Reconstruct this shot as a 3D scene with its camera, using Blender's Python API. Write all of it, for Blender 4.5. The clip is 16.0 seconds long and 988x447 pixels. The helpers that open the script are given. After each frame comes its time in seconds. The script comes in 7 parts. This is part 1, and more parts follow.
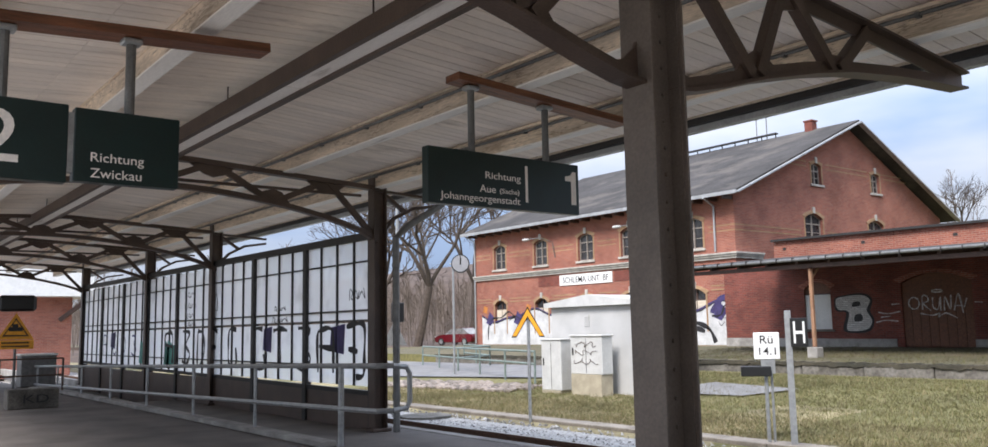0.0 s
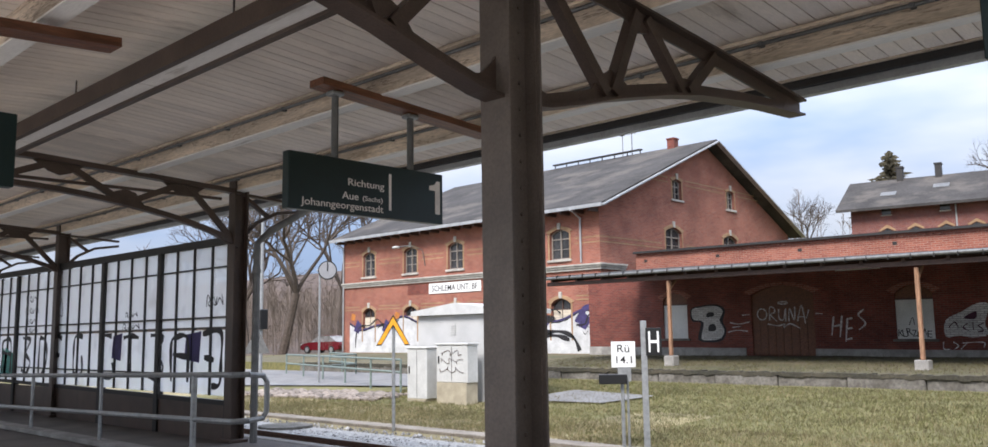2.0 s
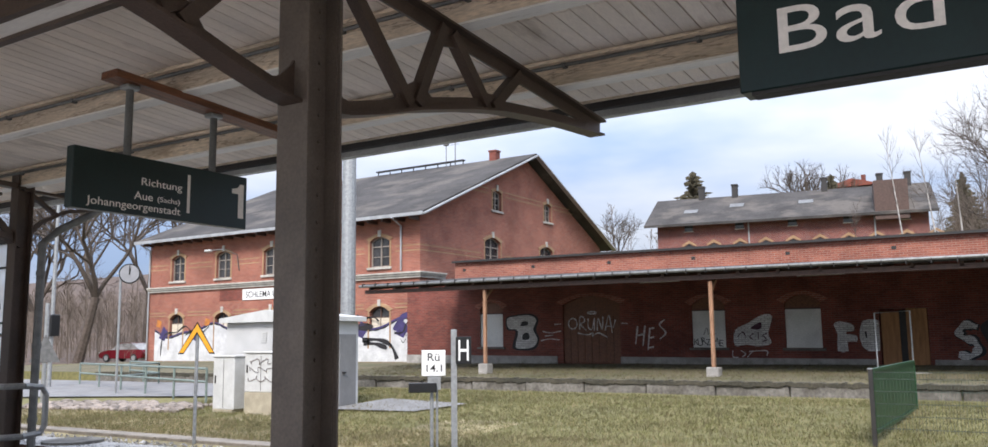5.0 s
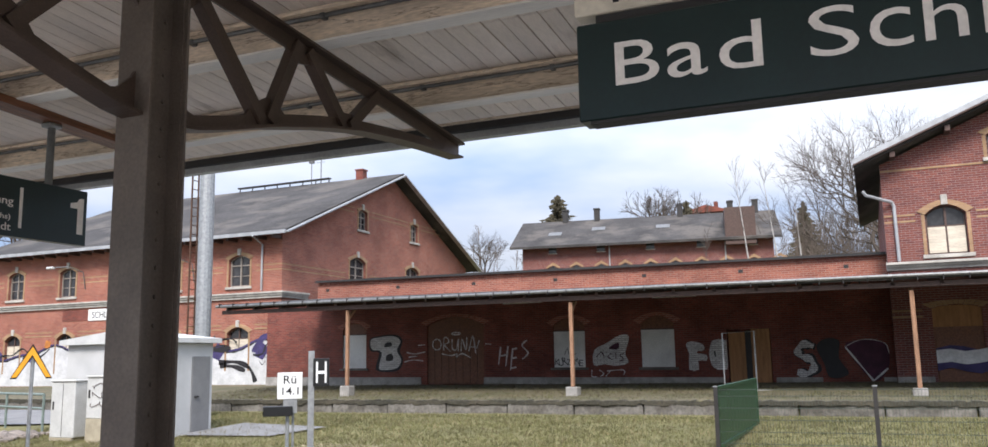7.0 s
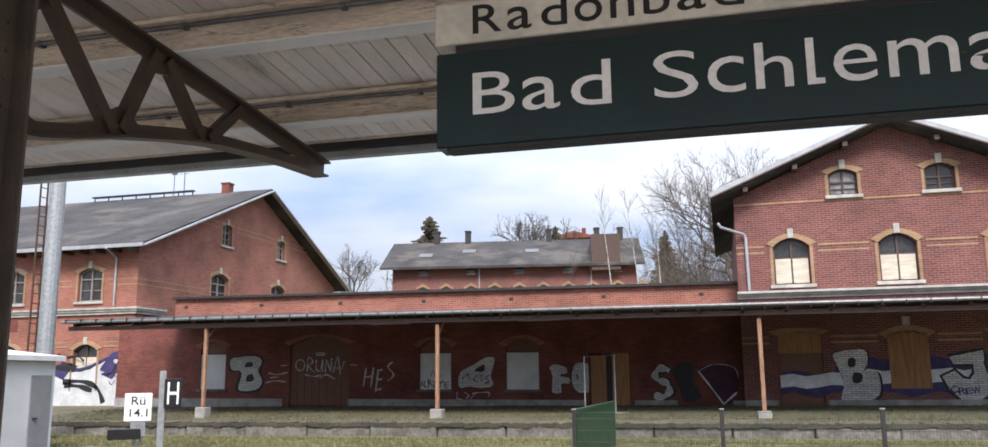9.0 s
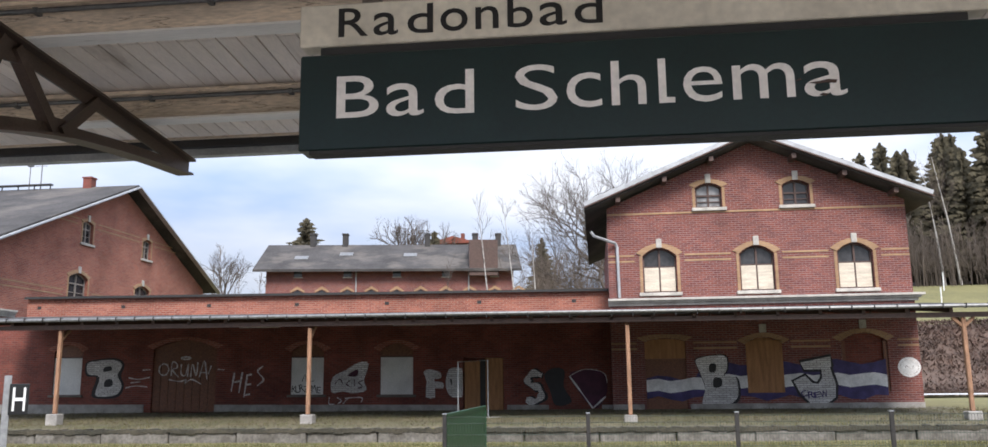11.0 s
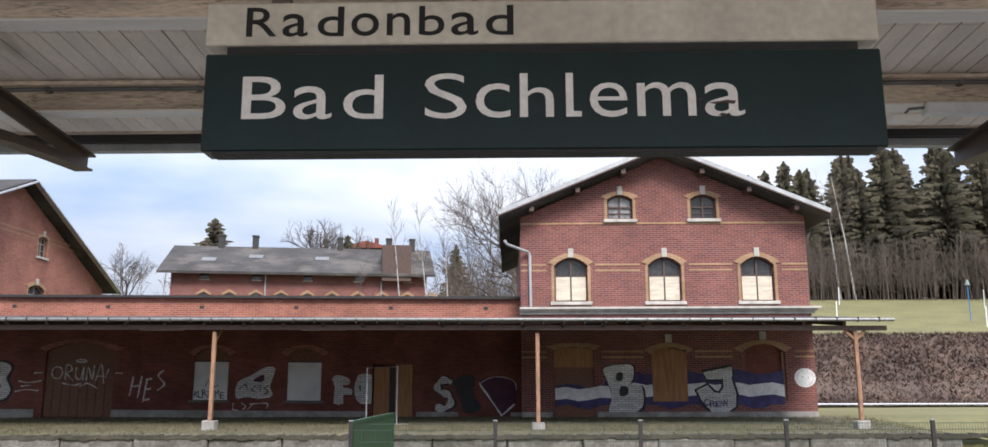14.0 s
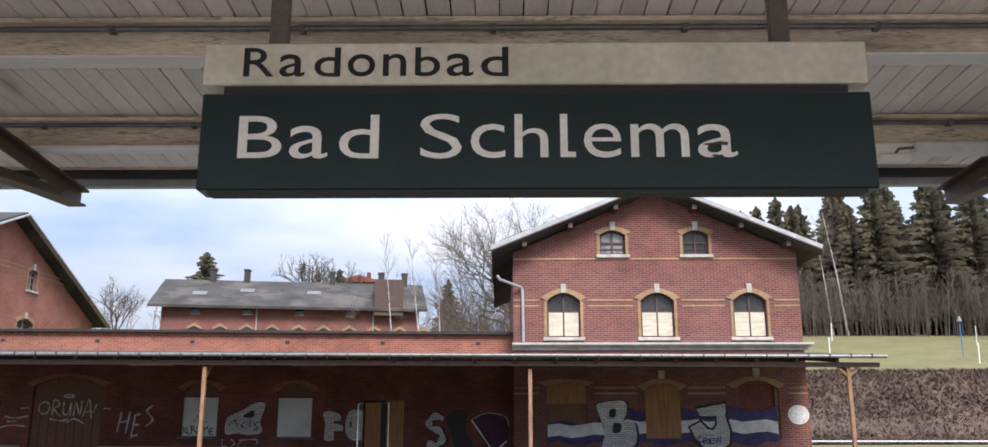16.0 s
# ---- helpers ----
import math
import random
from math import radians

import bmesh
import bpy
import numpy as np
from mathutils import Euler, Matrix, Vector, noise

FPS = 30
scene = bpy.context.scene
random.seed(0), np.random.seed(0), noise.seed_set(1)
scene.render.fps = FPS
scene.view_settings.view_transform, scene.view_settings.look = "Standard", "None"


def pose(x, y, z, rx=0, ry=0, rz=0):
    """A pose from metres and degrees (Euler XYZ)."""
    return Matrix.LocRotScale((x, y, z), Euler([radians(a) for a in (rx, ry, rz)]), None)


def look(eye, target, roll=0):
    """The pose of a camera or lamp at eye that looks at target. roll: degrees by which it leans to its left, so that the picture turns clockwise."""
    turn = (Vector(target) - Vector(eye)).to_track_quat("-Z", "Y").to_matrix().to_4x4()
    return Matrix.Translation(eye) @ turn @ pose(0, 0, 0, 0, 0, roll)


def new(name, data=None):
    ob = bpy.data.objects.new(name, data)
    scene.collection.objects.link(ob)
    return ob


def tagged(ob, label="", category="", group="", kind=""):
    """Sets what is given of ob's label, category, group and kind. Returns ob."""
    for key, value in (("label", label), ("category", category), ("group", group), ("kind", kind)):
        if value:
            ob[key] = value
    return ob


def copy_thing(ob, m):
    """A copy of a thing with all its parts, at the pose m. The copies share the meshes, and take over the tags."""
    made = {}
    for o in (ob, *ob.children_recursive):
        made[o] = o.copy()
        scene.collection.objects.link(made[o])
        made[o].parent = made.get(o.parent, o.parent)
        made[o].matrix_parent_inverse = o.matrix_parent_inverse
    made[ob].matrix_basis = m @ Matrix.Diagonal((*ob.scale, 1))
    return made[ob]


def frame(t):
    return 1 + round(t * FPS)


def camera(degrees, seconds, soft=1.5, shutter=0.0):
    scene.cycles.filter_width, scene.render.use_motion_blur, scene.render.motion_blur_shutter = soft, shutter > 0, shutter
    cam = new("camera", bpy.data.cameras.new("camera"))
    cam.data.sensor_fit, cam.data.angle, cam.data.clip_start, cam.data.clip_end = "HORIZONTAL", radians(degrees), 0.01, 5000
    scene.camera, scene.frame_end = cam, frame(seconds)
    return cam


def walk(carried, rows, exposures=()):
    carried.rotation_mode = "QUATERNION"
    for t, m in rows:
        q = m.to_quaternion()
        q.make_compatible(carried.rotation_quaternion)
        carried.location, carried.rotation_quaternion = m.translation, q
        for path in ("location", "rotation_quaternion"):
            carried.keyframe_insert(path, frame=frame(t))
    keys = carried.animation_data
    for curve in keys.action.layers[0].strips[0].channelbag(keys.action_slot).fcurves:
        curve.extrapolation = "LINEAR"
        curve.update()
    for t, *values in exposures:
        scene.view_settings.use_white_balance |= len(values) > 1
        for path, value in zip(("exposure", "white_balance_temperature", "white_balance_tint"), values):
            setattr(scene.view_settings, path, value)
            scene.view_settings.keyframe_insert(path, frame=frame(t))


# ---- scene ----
cam = camera(59.30, 16.0)

# seconds, x, y, z, yaw, pitch, roll
PATH = [
    (0, -0.517, 0.018, 1.518, 52.25, 6.93, 1.09),
    (0.5, -0.495, 0.029, 1.519, 50.09, 7.07, 1.14),
    (1, -0.474, 0.040, 1.520, 47.80, 7.20, 1.22),
    (1.5, -0.453, 0.052, 1.521, 45.71, 7.28, 0.95),
    (2, -0.432, 0.067, 1.523, 43.74, 7.31, 0.83),
    (2.5, -0.411, 0.081, 1.526, 41.86, 7.28, 0.68),
    (3, -0.389, 0.097, 1.528, 39.76, 7.42, 0.81),
    (3.5, -0.367, 0.112, 1.531, 37.74, 7.50, 0.84),
    (4, -0.345, 0.127, 1.532, 35.72, 7.50, 0.68),
    (6.5, -0.220, 0.195, 1.533, 25.92, 8.48, 1.06),
    (7, -0.194, 0.191, 1.533, 23.35, 8.89, 1.05),
    (7.5, -0.171, 0.186, 1.533, 21.06, 9.31, 0.76),
    (8, -0.149, 0.180, 1.535, 18.75, 9.71, 0.50),
    (8.5, -0.126, 0.175, 1.538, 16.71, 9.99, 0.53),
    (11, -0.012, 0.152, 1.539, 6.73, 10.38, 0.65),
    (11.5, 0.001, 0.151, 1.540, 4.77, 10.46, 0.57),
    (12, 0.011, 0.149, 1.540, 3.42, 10.39, 0.46),
    (12.5, 0.018, 0.148, 1.540, 2.19, 10.39, 0.21),
    (13, 0.024, 0.147, 1.541, 1.42, 10.44, 0.19),
    (13.5, 0.027, 0.146, 1.542, 1.15, 10.50, 0.17),
    (14, 0.029, 0.144, 1.544, 0.95, 10.78, 0.16),
    (14.5, 0.029, 0.142, 1.547, 0.79, 10.92, 0.24),
    (15, 0.027, 0.138, 1.550, 0.65, 11.37, 0.21),
    (15.5, 0.024, 0.134, 1.556, 0.55, 12.14, 0.22),
    (16, 0.021, 0.129, 1.564, 0.43, 13.05, 0.05),
]
walk(cam, [(t, pose(x, y, z, 90 + pitch, roll, yaw)) for t, x, y, z, yaw, pitch, roll in PATH], [(0, 0.8, 6500, 13), (16, 0.8, 6500, 13)])

# ---- light ----
world = bpy.data.worlds.new("sky")
scene.world = world
world.use_nodes = True
wn = world.node_tree.nodes
wl = world.node_tree.links
sky = wn.new("ShaderNodeTexSky")
sky.sky_type = "NISHITA"
sky.sun_disc = False
sky.sun_elevation, sky.sun_rotation = radians(48), radians(160)
sky.dust_density, sky.air_density = 1.0, 1.0
# thin overcast: clouds mixed over the blue
tc = wn.new("ShaderNodeTexCoord")
mp = wn.new("ShaderNodeMapping")
mp.inputs["Scale"].default_value = (1.0, 1.0, 3.2)
wl.new(tc.outputs["Generated"], mp.inputs["Vector"])
cl = wn.new("ShaderNodeTexNoise")
cl.inputs["Scale"].default_value, cl.inputs["Detail"].default_value, cl.inputs["Roughness"].default_value = 2.4, 5.0, 0.5
wl.new(mp.outputs["Vector"], cl.inputs["Vector"])
rp = wn.new("ShaderNodeValToRGB")
rp.color_ramp.elements[0].position, rp.color_ramp.elements[0].color = 0.36, (4.6, 6.3, 9.4, 1)
rp.color_ramp.elements[1].position, rp.color_ramp.elements[1].color = 0.62, (9.6, 10.1, 10.9, 1)
wl.new(cl.outputs["Fac"], rp.inputs["Fac"])
mx = wn.new("ShaderNodeMix")
mx.data_type = "RGBA"
mx.inputs["Factor"].default_value = 0.9
wl.new(sky.outputs["Color"], mx.inputs["A"])
wl.new(rp.outputs["Color"], mx.inputs["B"])
# an overcast sky is about three times as bright overhead as at the horizon
sz = wn.new("ShaderNodeSeparateXYZ")
wl.new(tc.outputs["Generated"], sz.inputs[0])
gr = wn.new("ShaderNodeMapRange")
gr.inputs["From Min"].default_value, gr.inputs["From Max"].default_value = 0.0, 1.0
gr.inputs["To Min"].default_value, gr.inputs["To Max"].default_value = 0.0365, 0.175
wl.new(sz.outputs["Z"], gr.inputs["Value"])
wl.new(gr.outputs["Result"], wn["Background"].inputs["Strength"])
wl.new(mx.outputs["Result"], wn["Background"].inputs["Color"])
sun = new("sun", bpy.data.lights.new("sun", "SUN"))
sun.data.energy, sun.data.angle, sun.data.color = 3.0, radians(20), (1.0, 0.96, 0.91)
sun.matrix_world = look((22, -60, 71), (0, 0, 0))


# ---- helpers of this scene ----
def mat(name, col, rough=0.7, metal=0.0, scale=6.0, vary=0.25, bump=0.15, col2=None, fine=40.0, stretch=(1, 1, 1), island=0.0, spec=0.5):
    """A surface with a coarse and a fine variation and a slight relief."""
    m = bpy.data.materials.new(name)
    m.use_nodes = True
    n, l = m.node_tree.nodes, m.node_tree.links
    b = n["Principled BSDF"]
    b.inputs["Roughness"].default_value, b.inputs["Metallic"].default_value = rough, metal
    b.inputs["Specular IOR Level"].default_value = spec
    g = n.new("ShaderNodeNewGeometry")
    mpn = n.new("ShaderNodeMapping")
    mpn.inputs["Scale"].default_value = stretch
    l.new(g.outputs["Position"], mpn.inputs["Vector"])
    t1, t2 = n.new("ShaderNodeTexNoise"), n.new("ShaderNodeTexNoise")
    for t, s, dt in ((t1, scale, 5.0), (t2, fine, 3.0)):
        t.inputs["Scale"].default_value, t.inputs["Detail"].default_value = s, dt
        l.new(mpn.outputs["Vector"], t.inputs["Vector"])
    r1 = n.new("ShaderNodeValToRGB")
    c2 = col2 or tuple(c * (1 - vary) for c in col)
    r1.color_ramp.elements[0].position, r1.color_ramp.elements[1].position = 0.35, 0.65
    r1.color_ramp.elements[0].color, r1.color_ramp.elements[1].color = (*c2, 1), (*col, 1)
    l.new(t1.outputs["Fac"], r1.inputs["Fac"])
    r2 = n.new("ShaderNodeMapRange")
    r2.inputs["From Min"].default_value, r2.inputs["From Max"].default_value = 0.3, 0.7
    r2.inputs["To Min"].default_value, r2.inputs["To Max"].default_value = 1 - vary * 0.6, 1 + vary * 0.3
    l.new(t2.outputs["Fac"], r2.inputs["Value"])
    hs = n.new("ShaderNodeHueSaturation")
    l.new(r1.outputs["Color"], hs.inputs["Color"])
    if island:
        r3 = n.new("ShaderNodeMapRange")
        r3.inputs["To Min"].default_value, r3.inputs["To Max"].default_value = 1 - island, 1 + island * 0.4
        l.new(g.outputs["Random Per Island"], r3.inputs["Value"])
        ml = n.new("ShaderNodeMath")
        ml.operation = "MULTIPLY"
        l.new(r2.outputs["Result"], ml.inputs[0])
        l.new(r3.outputs["Result"], ml.inputs[1])
        l.new(ml.outputs[0], hs.inputs["Value"])
    else:
        l.new(r2.outputs["Result"], hs.inputs["Value"])
    l.new(hs.outputs["Color"], b.inputs["Base Color"])
    if bump:
        bp = n.new("ShaderNodeBump")
        bp.inputs["Strength"].default_value, bp.inputs["Distance"].default_value = bump, 0.02
        l.new(t2.outputs["Fac"], bp.inputs["Height"])
        l.new(bp.outputs["Normal"], b.inputs["Normal"])
    return m


def brick_mat(name, c1, c2, mortar, stain=0.35, w=0.25, h=0.077):
    m = bpy.data.materials.new(name)
    m.use_nodes = True
    n, l = m.node_tree.nodes, m.node_tree.links
    b = n["Principled BSDF"]
    b.inputs["Roughness"].default_value = 0.85
    b.inputs["Specular IOR Level"].default_value = 0.25
    g = n.new("ShaderNodeNewGeometry")
    sp = n.new("ShaderNodeSeparateXYZ")
    l.new(g.outputs["Position"], sp.inputs[0])
    ad = n.new("ShaderNodeMath")
    l.new(sp.outputs["X"], ad.inputs[0])
    l.new(sp.outputs["Y"], ad.inputs[1])
    cb = n.new("ShaderNodeCombineXYZ")
    l.new(ad.outputs[0], cb.inputs["X"])
    l.new(sp.outputs["Z"], cb.inputs["Y"])
    br = n.new("ShaderNodeTexBrick")
    br.inputs["Scale"].default_value = 1.0
    br.inputs["Brick Width"].default_value, br.inputs["Row Height"].default_value = w, h
    br.inputs["Mortar Size"].default_value, br.inputs["Mortar Smooth"].default_value = 0.008, 0.3
    br.inputs["Color1"].default_value, br.inputs["Color2"].default_value, br.inputs["Mortar"].default_value = (*c1, 1), (*c2, 1), (*mortar, 1)
    l.new(cb.outputs[0], br.inputs["Vector"])
    t1 = n.new("ShaderNodeTexNoise")
    t1.inputs["Scale"].default_value, t1.inputs["Detail"].default_value, t1.inputs["Roughness"].default_value = 0.55, 8.0, 0.65
    l.new(g.outputs["Position"], t1.inputs["Vector"])
    r = n.new("ShaderNodeMapRange")
    r.inputs["From Min"].default_value, r.inputs["From Max"].default_value = 0.3, 0.7
    r.inputs["To Min"].default_value, r.inputs["To Max"].default_value = 1 - stain, 1.15
    l.new(t1.outputs["Fac"], r.inputs["Value"])
    hs = n.new("ShaderNodeHueSaturation")
    l.new(br.outputs["Color"], hs.inputs["Color"])
    l.new(r.outputs["Result"], hs.inputs["Value"])
    l.new(hs.outputs["Color"], b.inputs["Base Color"])
    bp = n.new("ShaderNodeBump")
    bp.inputs["Strength"].default_value, bp.inputs["Distance"].default_value = 0.6, 0.01
    l.new(br.outputs["Fac"], bp.inputs["Height"])
    bp.invert = True
    l.new(bp.outputs["Normal"], b.inputs["Normal"])
    return m


def finish(bm, name, material, smooth=False):
    me = bpy.data.meshes.new(name)
    bmesh.ops.recalc_face_normals(bm, faces=bm.faces)
    bm.to_mesh(me)
    bm.free()
    me.materials.append(material)
    if smooth:
        for p in me.polygons:
            p.use_smooth = True
    return me


def part(name, bm, material, parent=None, label="", smooth=False):
    ob = new(name, finish(bm, name, material, smooth))
    if parent:
        ob.parent = parent
    if label:
        ob["label"] = label
    return ob


def thing(name, at=(0, 0, 0), label="", category="", group="", rz=0.0):
    ob = new(name)
    ob.empty_display_size = 0.2
    ob.matrix_world = pose(*at, 0, 0, rz)
    return tagged(ob, label, category, group)


def struct(name, bm, material, label="", category=""):
    return tagged(part(name, bm, material), label, category, kind="structure")


def B():
    return bmesh.new()


def box(bm, x0, y0, z0, x1, y1, z1, bevel=0.0):
    vs = [bm.verts.new(p) for p in ((x0, y0, z0), (x1, y0, z0), (x1, y1, z0), (x0, y1, z0), (x0, y0, z1), (x1, y0, z1), (x1, y1, z1), (x0, y1, z1))]
    fs = [bm.faces.new([vs[i] for i in f]) for f in ((3, 2, 1, 0), (4, 5, 6, 7), (0, 1, 5, 4), (1, 2, 6, 5), (2, 3, 7, 6), (3, 0, 4, 7))]
    if bevel:
        es = list({e for f in fs for e in f.edges})
        bmesh.ops.bevel(bm, geom=es, offset=bevel, segments=1, affect="EDGES")
    return vs


def bar(bm, a, b, w, h, up=(0, 0, 1)):
    """A straight bar of section w x h from a to b."""
    a, b = Vector(a), Vector(b)
    d = (b - a).normalized()
    s = d.cross(Vector(up))
    if s.length < 1e-4:
        s = d.cross(Vector((1, 0, 0)))
    s.normalize()
    u = s.cross(d).normalized()
    s, u = s * w / 2, u * h / 2
    vs = [bm.verts.new(p + q) for p in (a, b) for q in (-s - u, s - u, s + u, -s + u)]
    for f in ((0, 1, 2, 3), (7, 6, 5, 4), (0, 4, 5, 1), (1, 5, 6, 2), (2, 6, 7, 3), (3, 7, 4, 0)):
        bm.faces.new([vs[i] for i in f])


def tube(bm, pts, r, n=8, r2=None, cap=True):
    """A round pipe through pts."""
    pts = [Vector(p) for p in pts]
    rings = []
    last = None
    for i, p in enumerate(pts):
        d = (pts[min(i + 1, len(pts) - 1)] - pts[max(i - 1, 0)]).normalized()
        s = d.cross(Vector((0, 0, 1)) if abs(d.z) < 0.9 else Vector((0, 1, 0))).normalized() if last is None else (last - d * last.dot(d)).normalized()
        last = s
        u = d.cross(s)
        rr = r if r2 is None else r + (r2 - r) * i / (len(pts) - 1)
        rings.append([bm.verts.new(p + (s * math.cos(k * math.tau / n) + u * math.sin(k * math.tau / n)) * rr) for k in range(n)])
    for a, b in zip(rings, rings[1:]):
        for k in range(n):
            bm.faces.new((a[k], a[(k + 1) % n], b[(k + 1) % n], b[k]))
    if cap:
        bm.faces.new(rings[0][::-1])
        bm.faces.new(rings[-1])


def ribbon(bm, pts, w, h):
    """One flat bar of section w x h (w along x) that follows points in the y-z plane."""
    rings = []
    for i, p in enumerate(pts):
        a, b = pts[max(i - 1, 0)], pts[min(i + 1, len(pts) - 1)]
        d = Vector((0, b[0] - a[0], b[1] - a[1])).normalized()
        n = Vector((0, -d.z, d.y)) * h / 2
        c = Vector((0, p[0], p[1]))
        s = Vector((w / 2, 0, 0))
        rings.append([bm.verts.new(c + q) for q in (-s - n, s - n, s + n, -s + n)])
    for a, b in zip(rings, rings[1:]):
        for k in range(4):
            bm.faces.new((a[k], a[(k + 1) % 4], b[(k + 1) % 4], b[k]))
    bm.faces.new(rings[0][::-1])
    bm.faces.new(rings[-1])


def prism(bm, pts, axis, lo, hi):
    """A flat outline (two free coordinates) pushed from lo to hi along the axis."""
    def at(p, v):
        return {"x": (v, p[0], p[1]), "y": (p[0], v, p[1]), "z": (p[0], p[1], v)}[axis]
    a = [bm.verts.new(at(p, lo)) for p in pts]
    b = [bm.verts.new(at(p, hi)) for p in pts]
    bm.faces.new(a[::-1])
    bm.faces.new(b)
    for k in range(len(pts)):
        bm.faces.new((a[k], a[(k + 1) % len(pts)], b[(k + 1) % len(pts)], b[k]))


def letters(name, text, width, height, material, parent, m, depth=0.004, label="", bold=0.003):
    """Raised lettering, width x height, its lower left corner at the pose m (in the parent's space)."""
    cu = bpy.data.curves.new(name, "FONT")
    cu.body, cu.extrude, cu.resolution_u, cu.offset = text, 0.01, 4, bold
    tmp = bpy.data.objects.new(name, cu)
    scene.collection.objects.link(tmp)
    me = bpy.data.meshes.new_from_object(tmp.evaluated_get(bpy.context.evaluated_depsgraph_get()))
    bpy.data.objects.remove(tmp)
    lo = [min(v.co[i] for v in me.vertices) for i in range(3)]
    hi = [max(v.co[i] for v in me.vertices) for i in range(3)]
    for v in me.vertices:
        v.co = ((v.co.x - lo[0]) / (hi[0] - lo[0]) * width, (v.co.y - lo[1]) / (hi[1] - lo[1]) * height, (v.co.z - lo[2]) / (hi[2] - lo[2]) * depth)
    me.materials.clear()
    me.materials.append(material)
    ob = new(name, me)
    ob.parent = parent
    ob.matrix_local = m
    if label:
        ob["label"] = label
    return ob


def streaks(m, scale, stretch, tint, lo, hi, strength):
    """Thin dark cracks or dirt runs with a drawn-out shape, laid over a material."""
    n, l = m.node_tree.nodes, m.node_tree.links
    b = n["Principled BSDF"]
    src_ = b.inputs["Base Color"].links[0].from_socket
    g, mp_, t = n.new("ShaderNodeNewGeometry"), n.new("ShaderNodeMapping"), n.new("ShaderNodeTexNoise")
    mp_.inputs["Scale"].default_value = stretch
    t.inputs["Scale"].default_value, t.inputs["Detail"].default_value, t.inputs["Roughness"].default_value = scale, 6.0, 0.6
    l.new(g.outputs["Position"], mp_.inputs["Vector"])
    l.new(mp_.outputs["Vector"], t.inputs["Vector"])
    r = n.new("ShaderNodeValToRGB")
    e = r.color_ramp.elements
    e[0].position, e[0].color = lo, (0, 0, 0, 1)
    e[1].position, e[1].color = hi, (0, 0, 0, 1)
    mid = e.new((lo + hi) / 2)
    mid.color = (strength, strength, strength, 1)
    l.new(t.outputs["Fac"], r.inputs["Fac"])
    mx_ = n.new("ShaderNodeMix")
    mx_.data_type = "RGBA"
    l.new(r.outputs["Color"], mx_.inputs["Factor"])
    l.new(src_, mx_.inputs["A"])
    mx_.inputs["B"].default_value = (*tint, 1)
    l.new(mx_.outputs["Result"], b.inputs["Base Color"])


# ---- materials ----
M_asphalt = mat("asphalt", (0.18, 0.16, 0.144), 0.85, scale=1.2, vary=0.4, fine=90, bump=0.3)
M_conc = mat("concrete", (0.38, 0.36, 0.33), 0.9, scale=2.5, vary=0.4, fine=50, bump=0.3)
M_conc_d = mat("old concrete", (0.2, 0.185, 0.16), 0.9, scale=1.5, vary=0.6, fine=30, bump=0.5)
M_steel = mat("brown painted steel", (0.09, 0.058, 0.043), 0.5, scale=3, vary=0.3, fine=60, bump=0.12)
M_steel_l = mat("grey brown painted steel", (0.165, 0.13, 0.105), 0.45, scale=2.5, vary=0.3, fine=60, bump=0.1)
M_dark = mat("dark steel", (0.03, 0.027, 0.025), 0.6, scale=4, vary=0.3)
M_galv = mat("galvanised steel", (0.42, 0.43, 0.43), 0.45, 0.6, scale=12, vary=0.25, fine=80, bump=0.05)
M_galv_d = mat("weathered galvanised steel", (0.2, 0.2, 0.195), 0.5, 0.4, scale=8, vary=0.3, fine=60, bump=0.05)
M_board = mat("white painted boards", (0.95, 0.84, 0.73), 0.7, scale=1.3, vary=0.13, fine=25, bump=0.15, stretch=(3, 0.6, 1), island=0.1)
M_beam = mat("cream painted beam", (0.86, 0.7, 0.53), 0.7, scale=2.2, vary=0.42, fine=34, bump=0.3, stretch=(0.35, 2, 2))
M_white = mat("white painted wood", (0.92, 0.88, 0.82), 0.6, scale=2, vary=0.12, fine=30, bump=0.1, stretch=(0.4, 2, 2))
streaks(M_beam, 1.6, (0.5, 5, 5), (0.16, 0.1, 0.065), 0.485, 0.51, 0.85)
streaks(M_beam, 0.9, (1.2, 3, 3), (0.32, 0.22, 0.14), 0.6, 0.8, 0.7)
streaks(M_white, 1.5, (0.6, 4, 4), (0.35, 0.28, 0.22), 0.63, 0.78, 0.6)
streaks(M_board, 1.1, (2.5, 0.7, 1), (0.4, 0.31, 0.24), 0.6, 0.82, 0.6)
M_wood = mat("varnished brown wood", (0.22, 0.08, 0.034), 0.5, scale=3, vary=0.5, fine=25, bump=0.2, stretch=(8, 0.7, 8))
M_wood_post = mat("weathered orange wood", (0.4, 0.22, 0.13), 0.8, scale=4, vary=0.45, fine=30, bump=0.3, stretch=(6, 6, 0.8))
M_ply = mat("plywood", (0.4, 0.2, 0.085), 0.8, scale=2, vary=0.3, fine=20, bump=0.1, stretch=(5, 5, 0.6))
M_ply_l = mat("pale plywood", (0.66, 0.58, 0.46), 0.8, scale=2, vary=0.25, fine=16, bump=0.1, stretch=(0.7, 5, 5))
M_sheet = mat("pale sheet board", (0.74, 0.74, 0.72), 0.7, scale=1.5, vary=0.2, fine=20, bump=0.05)
M_sign = mat("dark green enamel", (0.006, 0.023, 0.021), 0.35, scale=3, vary=0.25, fine=40, bump=0.02)
M_sign_l = mat("cream enamel", (0.76, 0.68, 0.55), 0.5, scale=3, vary=0.2, fine=25, bump=0.03)
